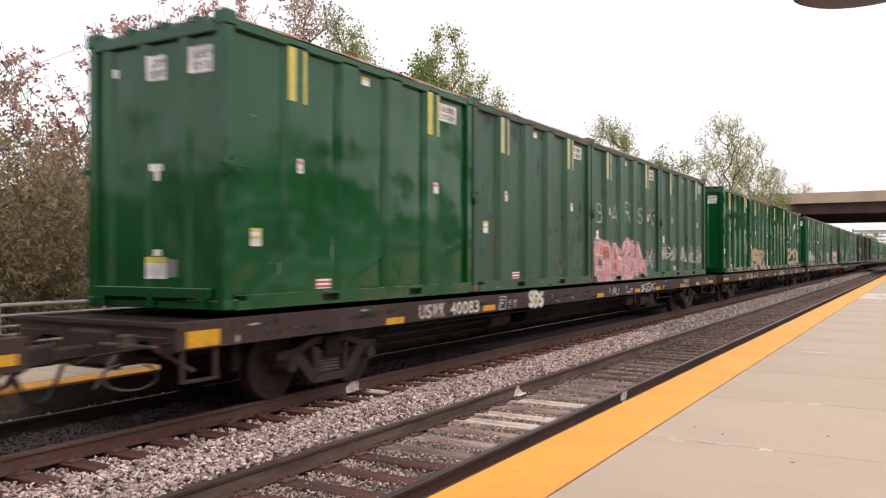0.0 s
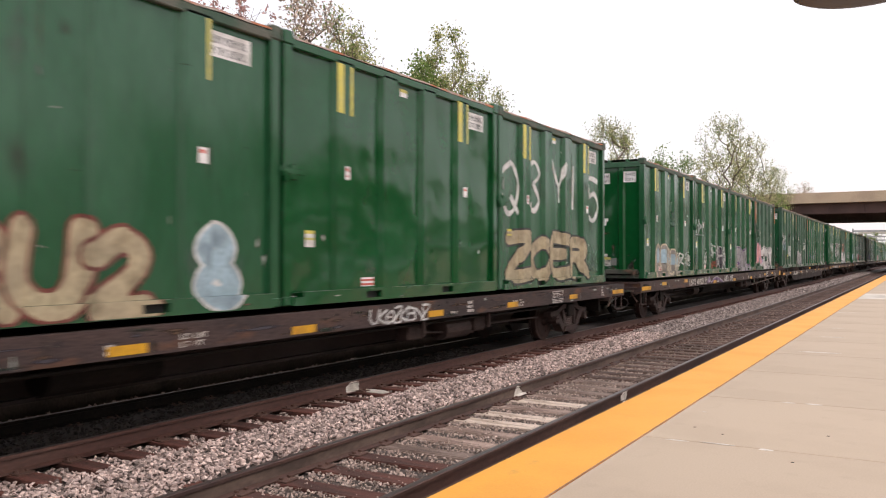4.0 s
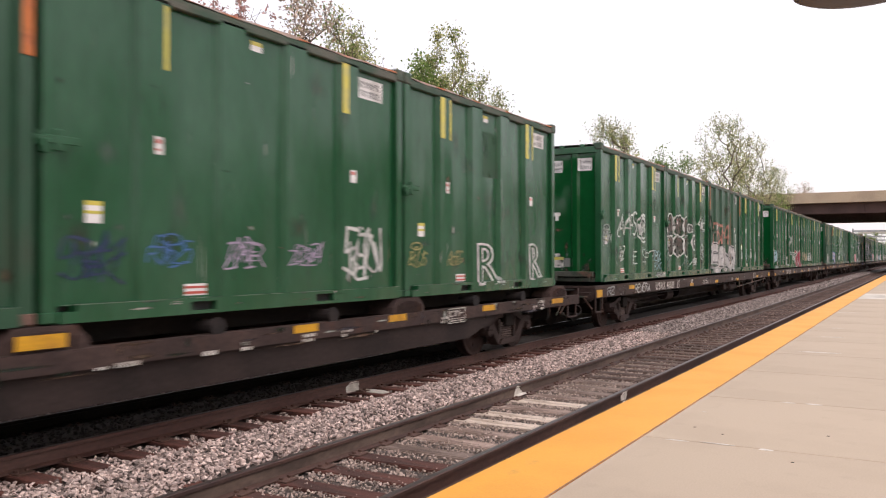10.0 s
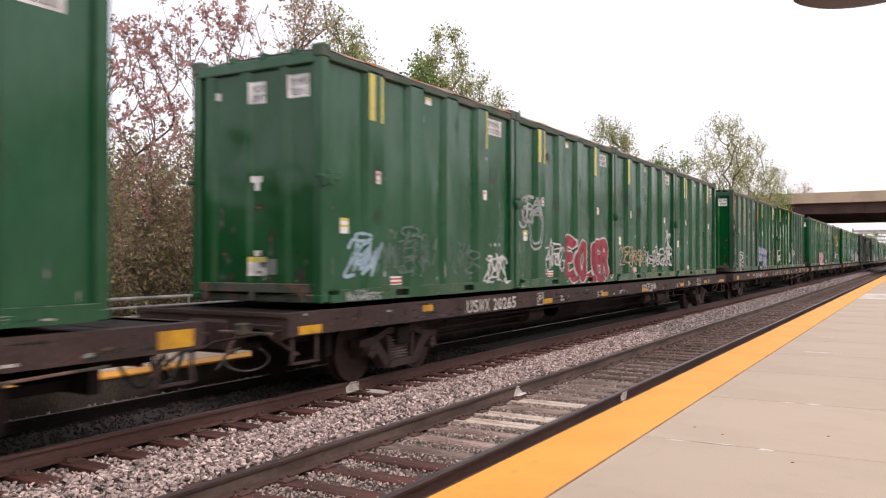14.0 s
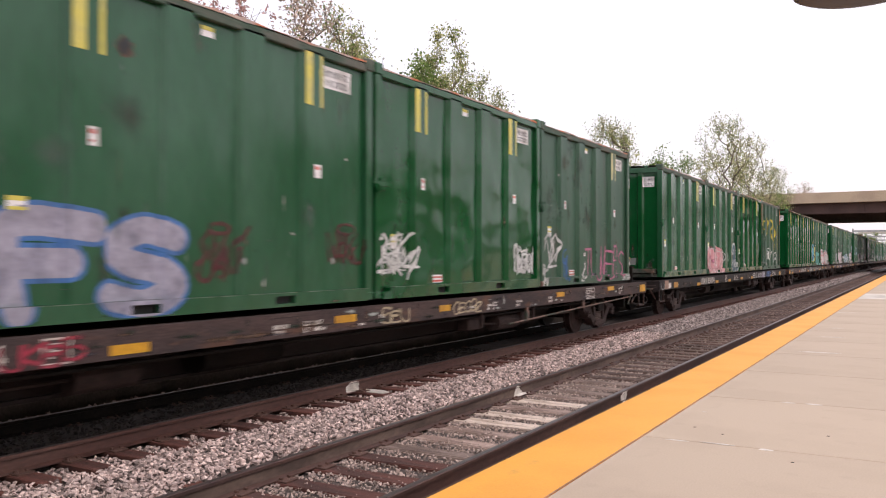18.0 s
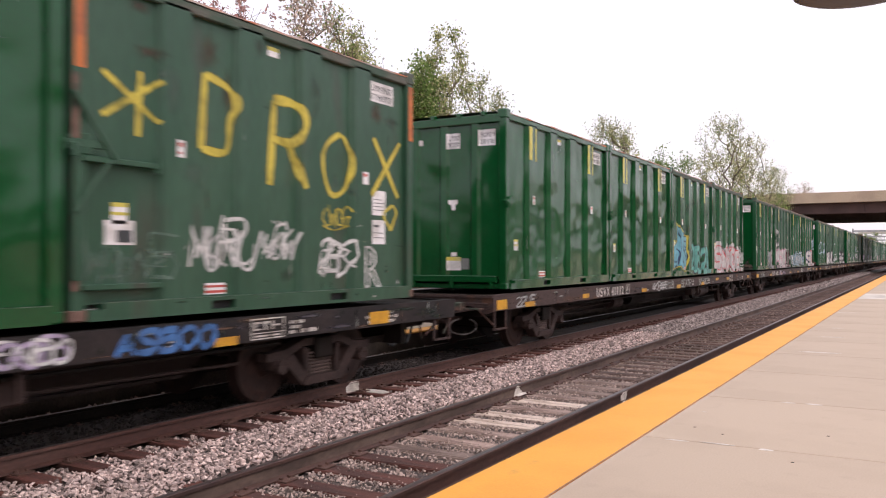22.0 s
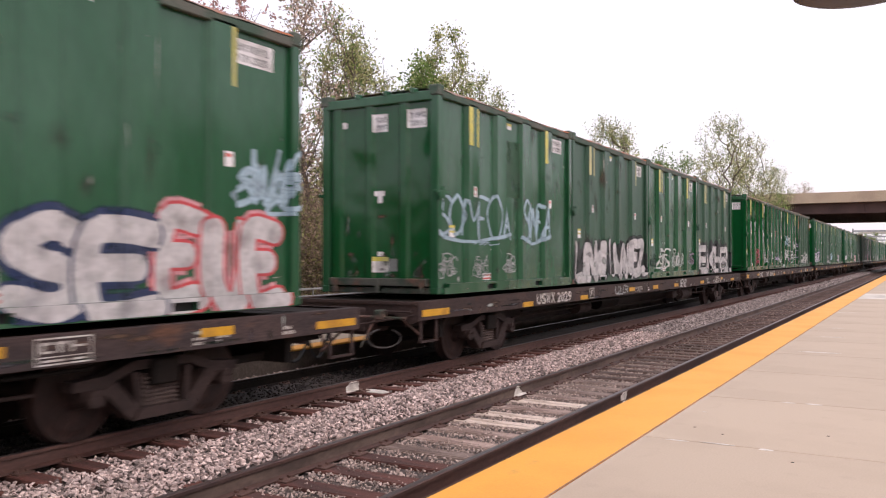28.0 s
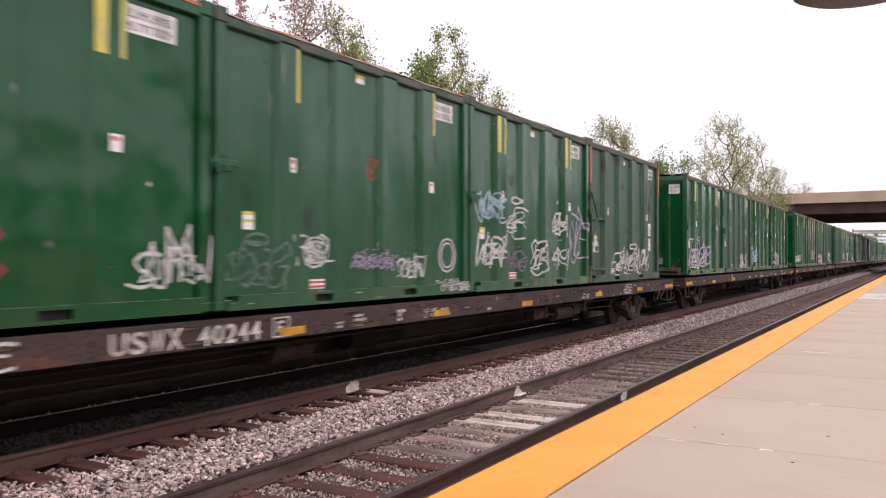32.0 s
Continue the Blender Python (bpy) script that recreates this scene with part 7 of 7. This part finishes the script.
    tag(5, 0, 3.36, 1.25, 0.56, 0.47, "white")
    tag(5, 0, 0.23, 0.93, 0.73, 0.43, "grey")
    tag(5, 0, 1.53, 0.51, 0.51, 0.35, "white")
    tag(5, 0, 2.64, 0.43, 2.04, 0.4, "white", "", "HE SUP?")
    tag(5, 0, 4.76, 0.52, 0.97, 0.3, "ltblue", "", "ENBOK")
    tag(5, 0, 4.8, 0.22, 0.97, 0.26, "ltblue", "", "FLORK")
    tag(5, 0, 4.9, -0.02, 0.9, 0.23, "white")
    cloud(5, 1, 0.44, 0.66, 2.41, 1.35, "moss", "white")
    letters(5, 1, -0.15, 1.32, 0.53, 0.33, "moss", "white", "o")
    letters(5, 1, 3.01, 1.51, 0.41, 0.25, "moss", "white", "o")
    letters(5, 1, 3.41, 0.93, 0.48, 0.43, "moss", "white", "o")
    tag(5, 1, -0.15, 0.22, 0.65, 0.54, "faint")
    tag(5, 1, 2.26, 0.25, 0.82, 0.41, "faint")
    tag(5, 1, 3.41, 0.31, 0.9, 0.36, "white")
    tag(5, 1, 4.55, 1.56, 0.9, 0.52, "white")
    tag(5, 1, 4.6, 0.56, 0.79, 0.61, "grey")
    letters(5, 2, 0.96, 1.15, 2.6, 0.8, "salmon", "", "RSH4")
    bubble(5, 2, 0.71, 0.02, 4.03, 1.06, "whitefill", "black", "EANO", body=0.4, line=0.05, halo="whitefill", wild=0.02)
    letters(5, 2, 4.16, -0.01, 0.17, 2.69, "rustdrip", "", "I")
    tag(5, 2, -0.07, 0.38, 0.61, 0.4, "faint")
    tag(5, 2, 4.74, 0.2, 0.79, 0.7, "grey")
    tag(5, 3, 0.09, 0.5, 0.75, 0.43, "grey")
    tag(5, 3, 1.37, 0.49, 0.52, 0.46, "ltblue")
    tag(5, 3, 2.43, 0.52, 0.63, 0.44, "white")
    tag(5, 3, 3.56, 0.37, 0.65, 0.55, "grey")
    tag(6, 0, 0.7, 0.3, 0.57, 0.56, "ltblue")
    tag(6, 0, 1.42, 0.35, 1.62, 0.62, "faint")
    tag(6, 0, 3.66, 0.29, 0.85, 0.66, "faint")
    tag(6, 0, 4.85, 0.09, 0.93, 0.7, "white")
    tag(6, 0, 0.52, -0.01, 0.77, 0.15, "grey")
    tag(6, 1, 0.3, 1.23, 0.98, 0.78, "grey")
    letters(6, 1, 0.72, 0.81, 0.68, 0.95, "none", "grey", "O")
    tag(6, 1, 1.54, 0.28, 0.96, 0.62, "white")
    bubble(6, 1, 2.77, 0.06, 2.96, 0.98, "crimson", "white", "EOLER", body=0.34, line=0.045)
    tag(6, 2, 0.61, 0.37, 2.05, 0.52, "tan")
    tag(6, 2, 2.99, 0.34, 2.83, 0.58, "white")
    tag(6, 2, 5.01, 0.69, 0.64, 0.88, "white")
    letters(7, 0, 0.14, 1.91, 0.78, 1.14, "tan", "", "E")
    letters(7, 0, 1.42, 1.86, 0.62, 1.34, "tan", "", "P")
    letters(7, 0, 2.53, 1.67, 0.61, 1.63, "tan", "", "M")
    letters(7, 0, 3.68, 2.03, 0.66, 0.9, "tan", "", "S")
    letters(7, 0, 3.68, 1.35, 0.71, 0.63, "tan", "", "A")
    letters(7, 0, 1.47, 1.45, 0.52, 0.33, "white", "", "=")
    letters(7, 0, 1.18, -0.01, 1.36, 0.9, "none", "white", "BR")
    tag(7, 0, 2.6, 0.21, 0.85, 0.54, "grey", "", "R8O")
    tag(7, 0, 0.07, 0.46, 0.85, 0.38, "faint")
    tag(7, 0, 3.68, 0.31, 0.57, 0.77, "mauve")
    tag(7, 0, 4.87, 0.34, 0.72, 0.24, "lime")
    bubble(7, 1, 0.45, 0.02, 2.0, 1.05, "lavender", "blue", "FS", body=0.5, line=0.055, wild=0.02)
    tag(7, 1, 2.77, 0.32, 0.6, 0.58, "dkred")
    tag(7, 1, 5.12, 0.5, 0.74, 0.47, "dkred")
    tag(7, 2, 0.08, 0.31, 1.06, 0.67, "white")
    tag(7, 2, 0.29, 0.35, 0.6, 0.49, "white")
    tag(7, 2, 4.86, 0.3, 0.86, 0.56, "white")
    tag(7, 2, 4.79, 0.28, 1.02, 0.57, "white")
    tag(7, 3, 0.31, 0.34, 0.73, 0.77, "white")
    tag(7, 3, 1.24, 0.0, 0.31, 0.66, "blue")
    tag(7, 3, 2.44, 0.02, 0.24, 0.61, "white")
    tag(7, 3, 2.72, 0.08, 2.98, 0.78, "pinkline", "", "TUNERS")
    dabs(7, 3, 2.8, 0.05, 2.9, 0.4, ("mauve",), 5)
    tag(7, 3, 5.32, -0.03, 0.87, 0.19, "white")
    tag(7, 3, 0.08, 0.0, 0.17, 0.59, "white")
    tag(7, 3, 2.72, 1.76, 0.26, 0.47, "faint")
    tag(7, 3, 0.53, 1.41, 0.61, 0.36, "faint")
    bubble(8, 1, 0.29, 0.03, 2.73, 0.85, "pink", "white", "OUDO", halo="pink", wild=0.1, haze=8.0)
    dabs(8, 1, 0.4, 0.1, 2.4, 0.7, ("pinkline",), 5)
    letters(8, 1, 2.82, 0.35, 0.62, 0.56, "none", "white", "O")
    tag(8, 1, 3.77, 0.44, 0.59, 0.3, "grey")
    bubble(8, 1, 4.75, 0.02, 1.05, 1.15, "navyfill", "white", "2B", body=0.2, line=0.08, wild=0.02)
    letters(8, 3, 0.38, 1.87, 0.81, 0.72, "yellow", "", "*")
    letters(8, 3, 1.72, 1.83, 0.48, 0.92, "yellow", "", "D")
    letters(8, 3, 2.86, 1.49, 0.63, 1.09, "yellow", "", "R")
    letters(8, 3, 3.87, 1.48, 0.65, 0.92, "yellow", "", "O")
    letters(8, 3, 5.06, 1.52, 0.69, 0.88, "yellow", "", "X")
    tag(8, 3, 3.91, 1.02, 0.54, 0.33, "yellow")
    letters(8, 3, 5.31, 0.96, 0.5, 0.53, "yellow", "", "o")
    tag(8, 3, 1.52, 0.45, 0.97, 0.58, "white")
    tag(8, 3, 2.7, 0.55, 0.59, 0.47, "white")
    tag(8, 3, 3.77, 0.33, 0.75, 0.6, "white")
    tag(8, 3, 0.17, 0.29, 1.09, 0.5, "faint")
    letters(8, 3, 4.72, 0.17, 0.61, 0.6, "none", "white", "R")
    spike(9, 2, 0.38, 0.13, 1.92, 1.73, "skyfill", "yellow")
    bubble(9, 2, 2.76, 0.05, 1.14, 1.0, "teal", "black", "2B", body=0.2, line=0.05)
    bubble(9, 2, 4.28, 0.05, 1.2, 0.98, "teal", "black", "2B", body=0.2, line=0.05)
    bubble(9, 3, 0.42, 0.05, 5.05, 0.92, "whitefill", "redline", "SANER", halo="whitefill", body=0.46, line=0.05, wild=0.1, haze=8.0)
    tag(9, 3, 5.4, 0.08, 0.81, 0.92, "white")
    bubble(10, 0, 3.81, 0.01, 1.45, 0.95, "greyfill", "black", "SE", body=0.36)
    bubble(10, 1, 0.13, 1.2, 1.0, 0.9, "whitefill", "black", "2E", body=0.34)
    bubble(10, 1, 0.46, -0.04, 3.76, 1.14, "whitefill", "pinkline", "MSKR", halo="whitefill", body=0.5, line=0.04)
    bubble(10, 1, 4.34, 0.02, 1.5, 1.08, "dkred", "white", "LO", body=0.4, line=0.035)
    tag(10, 2, 0.59, 0.04, 5.69, 0.82, "ltblue")
    tag(10, 2, 0.83, 0.1, 5.11, 0.68, "white")
    tag(10, 2, 3.33, 0.03, 0.56, 0.71, "grey")
    tag(10, 2, 3.84, 0.22, 0.79, 0.62, "faint")
    tag(10, 2, 4.99, 0.26, 0.91, 0.5, "grey")
    bubble(10, 3, 2.05, 0.0, 1.75, 1.05, "whitefill", "navy", "SE", halo="navy", body=0.48, line=0.045)
    bubble(10, 3, 3.8, 0.0, 1.97, 1.1, "whitefill", "redline", "EUE", halo="pink", body=0.38, line=0.045)
    tag(10, 3, 4.99, 1.16, 1.25, 0.72, "ltblue")
    tag(11, 0, 0.06, 0.95, 2.86, 0.8, "ltblue", "", "SOMEOA", "line")
    tag(11, 0, 1.3, 0.78, 1.0, 0.16, "ltblue", "", "~~", "")
    tag(11, 0, 3.42, 0.95, 1.36, 0.8, "ltblue", "", "SOMEA", "line")
    tag(11, 0, 0.03, 0.26, 0.71, 0.33, "grey")
    tag(11, 0, 1.28, 0.27, 0.66, 0.36, "grey")
    tag(11, 0, 2.48, 0.29, 0.66, 0.31, "grey")
    piece(11, 1, 0.3, 0.1, 5.6, 1.05, "black", "black")
    bubble(11, 1, 0.21, 0.06, 5.6, 1.0, "whitefill", "black", "LNWIVNEZ", line=0.03, wild=0.08, halo="black", haze=6.0)
    dabs(11, 1, 0.3, 0.05, 5.3, 0.8, ("greyfill", "palescuff"), 12)
    tag(11, 2, 1.16, 0.21, 1.03, 0.78, "white")
    tag(11, 2, 2.63, 0.3, 0.9, 0.47, "white")
    tag(11, 2, 3.76, 0.29, 0.56, 0.43, "white")
    tag(11, 2, 4.85, 0.32, 0.92, 0.54, "mauve")
    tag(11, 2, 0.24, 0.29, 0.69, 0.4, "dark")
    piece(11, 3, 0.15, -0.04, 5.88, 1.42, "black", "black")
    letters(11, 3, 0.37, 0.02, 5.4, 1.02, "whitefill", "black", "EACHER")
    dabs(11, 3, 0.5, 0.02, 5.2, 0.8, ("palescuff", "greyfill"), 12)
    tag(12, 0, 2.75, 0.25, 0.81, 0.65, "crimson")
    tag(12, 0, 5.07, 0.27, 0.91, 0.59, "white")
    tag(12, 1, 0.26, 0.26, 0.95, 0.53, "faint")
    tag(12, 1, 1.57, 0.48, 0.57, 0.41, "white")
    tag(12, 1, 2.65, 0.43, 1.06, 0.28, "lilac")
    tag(12, 1, 3.84, 0.28, 0.7, 0.41, "white")
    tag(12, 1, 5.08, 0.04, 0.95, 0.19, "white")
    tag(12, 1, 3.08, 1.79, 0.2, 0.37, "red")
    tag(12, 2, 0.38, 1.3, 1.06, 0.57, "ltblue")
    tag(12, 2, 1.7, 1.02, 0.67, 0.67, "white")
    tag(12, 2, 0.45, 0.42, 1.12, 0.78, "white")
    tag(12, 2, 1.7, 0.35, 0.67, 0.44, "mauve")
    tag(12, 2, 2.79, 0.28, 0.75, 0.7, "white")
    tag(12, 2, 3.92, 1.06, 0.67, 0.56, "white")
    tag(12, 2, 4.01, 0.32, 0.6, 0.62, "white")
    tag(12, 2, 4.86, 0.44, 1.31, 1.43, "lilac")
    tag(12, 3, 1.96, 0.18, 3.01, 0.67, "white")
    letters(12, 1, 5.08, 0.34, 0.68, 0.62, "none", "white", "O")
    letters(12, 1, 1.63, 0.48, 0.48, 0.41, "none", "white", "S")
    for a in ((1, 9.02, 0.75, "white", "SDS", 0.87, 0.27, 0.1), (1, 9.2, 0.45, "yellow", "", 0.9, 0.14, 0.03), (1, 14.0, 0.7, "grey"), (1, 16.7, 1.3, "white"), (3, 11.5, 1.5, "white", "DEK ONE", 0.9, 0.21, 0.04), (5, 3.2, 1.4, "white", "REVERA"), (5, 0.9, 0.5, "grey"), (7, 7.1, 1.0, "crimson"), (7, 13.1, 0.7, "tan"), (7, 15.2, 1.0, "tan"), (8, 18.4, 0.7, "lilac", "", 0.88, 0.25, 0.05), (8, 19.62, 1.35, "blue", "AS500", 0.88, 0.23, 0.075), (8, 15.85, 2.25, "white", "RB15 JAKSO"), (8, 18.4, 0.75, "white"), (8, 0.18, 0.35, "grey", "U"),
              (9, 10.4, 0.75, "white"), (9, 11.1, 1.6, "grey", "AERBOUB"), (9, 13.65, 1.65, "grey", "BEATEV"), (9, 11.2, 0.6, "white"), (9, 16.2, 1.4, "grey"), (9, 1.0, 0.9, "grey"), (10, 1.2, 1.1, "grey"), (10, 7.2, 2.3, "lilac"), (10, 16.7, 0.8, "white"), (10, 19.9, 0.8, "grey"), (11, 9.6, 1.0, "grey"), (11, 16.1, 0.85, "white", "SENZ"), (12, 3.4, 1.1, "white", "EMAKE"), (2, 14.8, 1.6, "white"), (6, 15.0, 1.4, "white")):
        sill(*a)
    for key, width, pts in (("purple", 0.09, [(8.25, 0.93), (8.45, 1.05), (8.56, 1.08), (8.66, 1.05), (8.9, 0.93), (9.36, 1.02), (9.93, 1.05), (10.63, 0.94), (11.0, 0.9)]), ("white", 0.03, [(8.24, 0.97), (8.42, 1.09), (8.55, 1.13), (8.65, 1.1), (8.9, 0.93), (9.36, 1.07), (9.93, 1.11), (10.63, 0.99), (11.08, 0.89), (11.25, 0.98), (11.22, 1.12)]), ("lilac", 0.1, [(8.45, 0.95), (8.56, 1.0), (8.62, 0.93)])):
        V, F = [], []
        ribbon(V, F, pts, width, 0.0 if key == "purple" else 0.004)
        part("graffiti", coated("graffiti", V, F, key), None, WHERE[3], "sprayed %s wave" % key).location = (0, -1.377, 0)
    tag(13, 0, 0.3, 0.3, 3.2, 0.9, "lilac")
    tag(13, 0, 0.6, 0.2, 2.6, 0.7, "white")
    rnd = random.Random(8)
    for car in range(13, 20):
        for j in range(4):
            if (car, j) != (13, 0) and rnd.random() < 0.75:
                x = rnd.uniform(0.3, 3.5)
                if rnd.random() < 0.35:
                    bubble(car, j, x, 0.15, rnd.uniform(1.0, 2.2), rnd.uniform(0.6, 1.0), rnd.choice(("whitefill", "greyfill", "pink")), rnd.choice(("black", "white")))
                else:
                    tag(car, j, x, rnd.uniform(0.2, 0.5), rnd.uniform(0.8, 2.2), rnd.uniform(0.4, 0.8), rnd.choice(("white", "grey", "white", "ltblue")))
    for car in range(0, 14):
        sill_wear(car, 900 + car)
        for j in range(0 if car else 3, 4):
            wear(boxes[car, j], int(STYLES[car][j]), 50 + car * 4 + j)


# ---- the train ----
SPEED = 9.74
PITCH_C = 6.136
NUMBERS = [(4.9, 0.85, "40061", 5.9, 1.0), (4.86, 0.8, "40083", 5.85, 1.05), (4.94, 0.92, "2026", 5.96, 0.75), (5.54, 0.96, "40023", 6.64, 1.0), (4.44, 0.86, "638604", 5.36, 1.22), (5.2, 1.06, "40021", 6.4, 0.95), (4.64, 0.9, "20265", 5.65, 1.0),
           (5.35, 0.93, "40044", 6.4, 0.95), (5.34, 0.96, "85004", 6.4, 1.17), (5.53, 1.0, "40112", 6.64, 1.02), (4.82, 1.05, "40261", 6.05, 0.9), (4.56, 1.0, "2029", 5.65, 0.85), (5.43, 0.94, "40244", 6.57, 1.0)]
# seconds at which the first container of each car comes level with the eye's own line
TIMES = [-1.75, 1.132, 3.977, 6.843, 9.637, 12.46, 15.315, 18.185, 21.038, 23.898, 26.758, 29.631, 32.488, 35.361]
while len(TIMES) < 21:
    TIMES.append(TIMES[-1] + 2.86)
Y_SIDE = Y_FAR - WID / 2
STYLES = "1111 0222 0101 1113 2311 1131 1111 3102 1103 0011 1211 1212 0113 1211 1012 2101 1121 0112 1211 0121 1112".split()
PROTO = {}
FLEET, BOXES = [], {}
for i, tau in enumerate(TIMES):
    x = SPEED * tau - 4.046
    num = NUMBERS[i] if i < len(NUMBERS) else (0, 0, "", 0, 0)
    old = i == 4
    car = flat_car(num, 1 if old else 0, 300 + i)
    car.location = (x - FRONT, Y_FAR, 0)
    FLEET.append(car)
    BOXES[i] = car
    for j in range(4):
        k = (int(STYLES[i][j]), i > 13)
        at = pose(x + j * PITCH_C, Y_SIDE, 1.235)
        if k in PROTO:
            c = copy_thing(PROTO[k], at)
            if k[0] in (1, 2):
                peel = random.Random(i * 4 + j)
                for strip in [o for o in c.children if o.name.startswith("reflector_strip")]:
                    if peel.random() < 0.22:
                        bpy.data.objects.remove(strip)
        else:
            c = PROTO[k] = container(k[0], 100 + 10 * k[0], k[1])
            c.matrix_basis = at
        FLEET.append(c)
        BOXES[i, j] = c
paint_all(BOXES)


# ---- what moves ----
def motions():
    for ob in FLEET:
        x, y, z = ob.location
        walk(ob, [(s, pose(x - SPEED * s, y, z)) for s in (0, 8, 16, 24, 32)])
    turn = math.degrees(SPEED / WHEEL_R / 15)
    shared = {}
    for car in FLEET:
        for truck in car.children:
            if not truck.name.startswith("truck"):
                continue
            for w in truck.children:
                if not w.name.startswith("wheelset"):
                    continue
                side = w.location.x > 0
                x, y, z = w.location
                if side not in shared:
                    walk(w, [(k / 15, pose(x, y, z, 0, -turn * k, 0)) for k in range(481)])
                    shared[side] = w.animation_data
                else:
                    w.rotation_mode = "QUATERNION"
                    keys = w.animation_data_create()
                    keys.action = shared[side].action
                    keys.action_slot = shared[side].action_slot


motions()
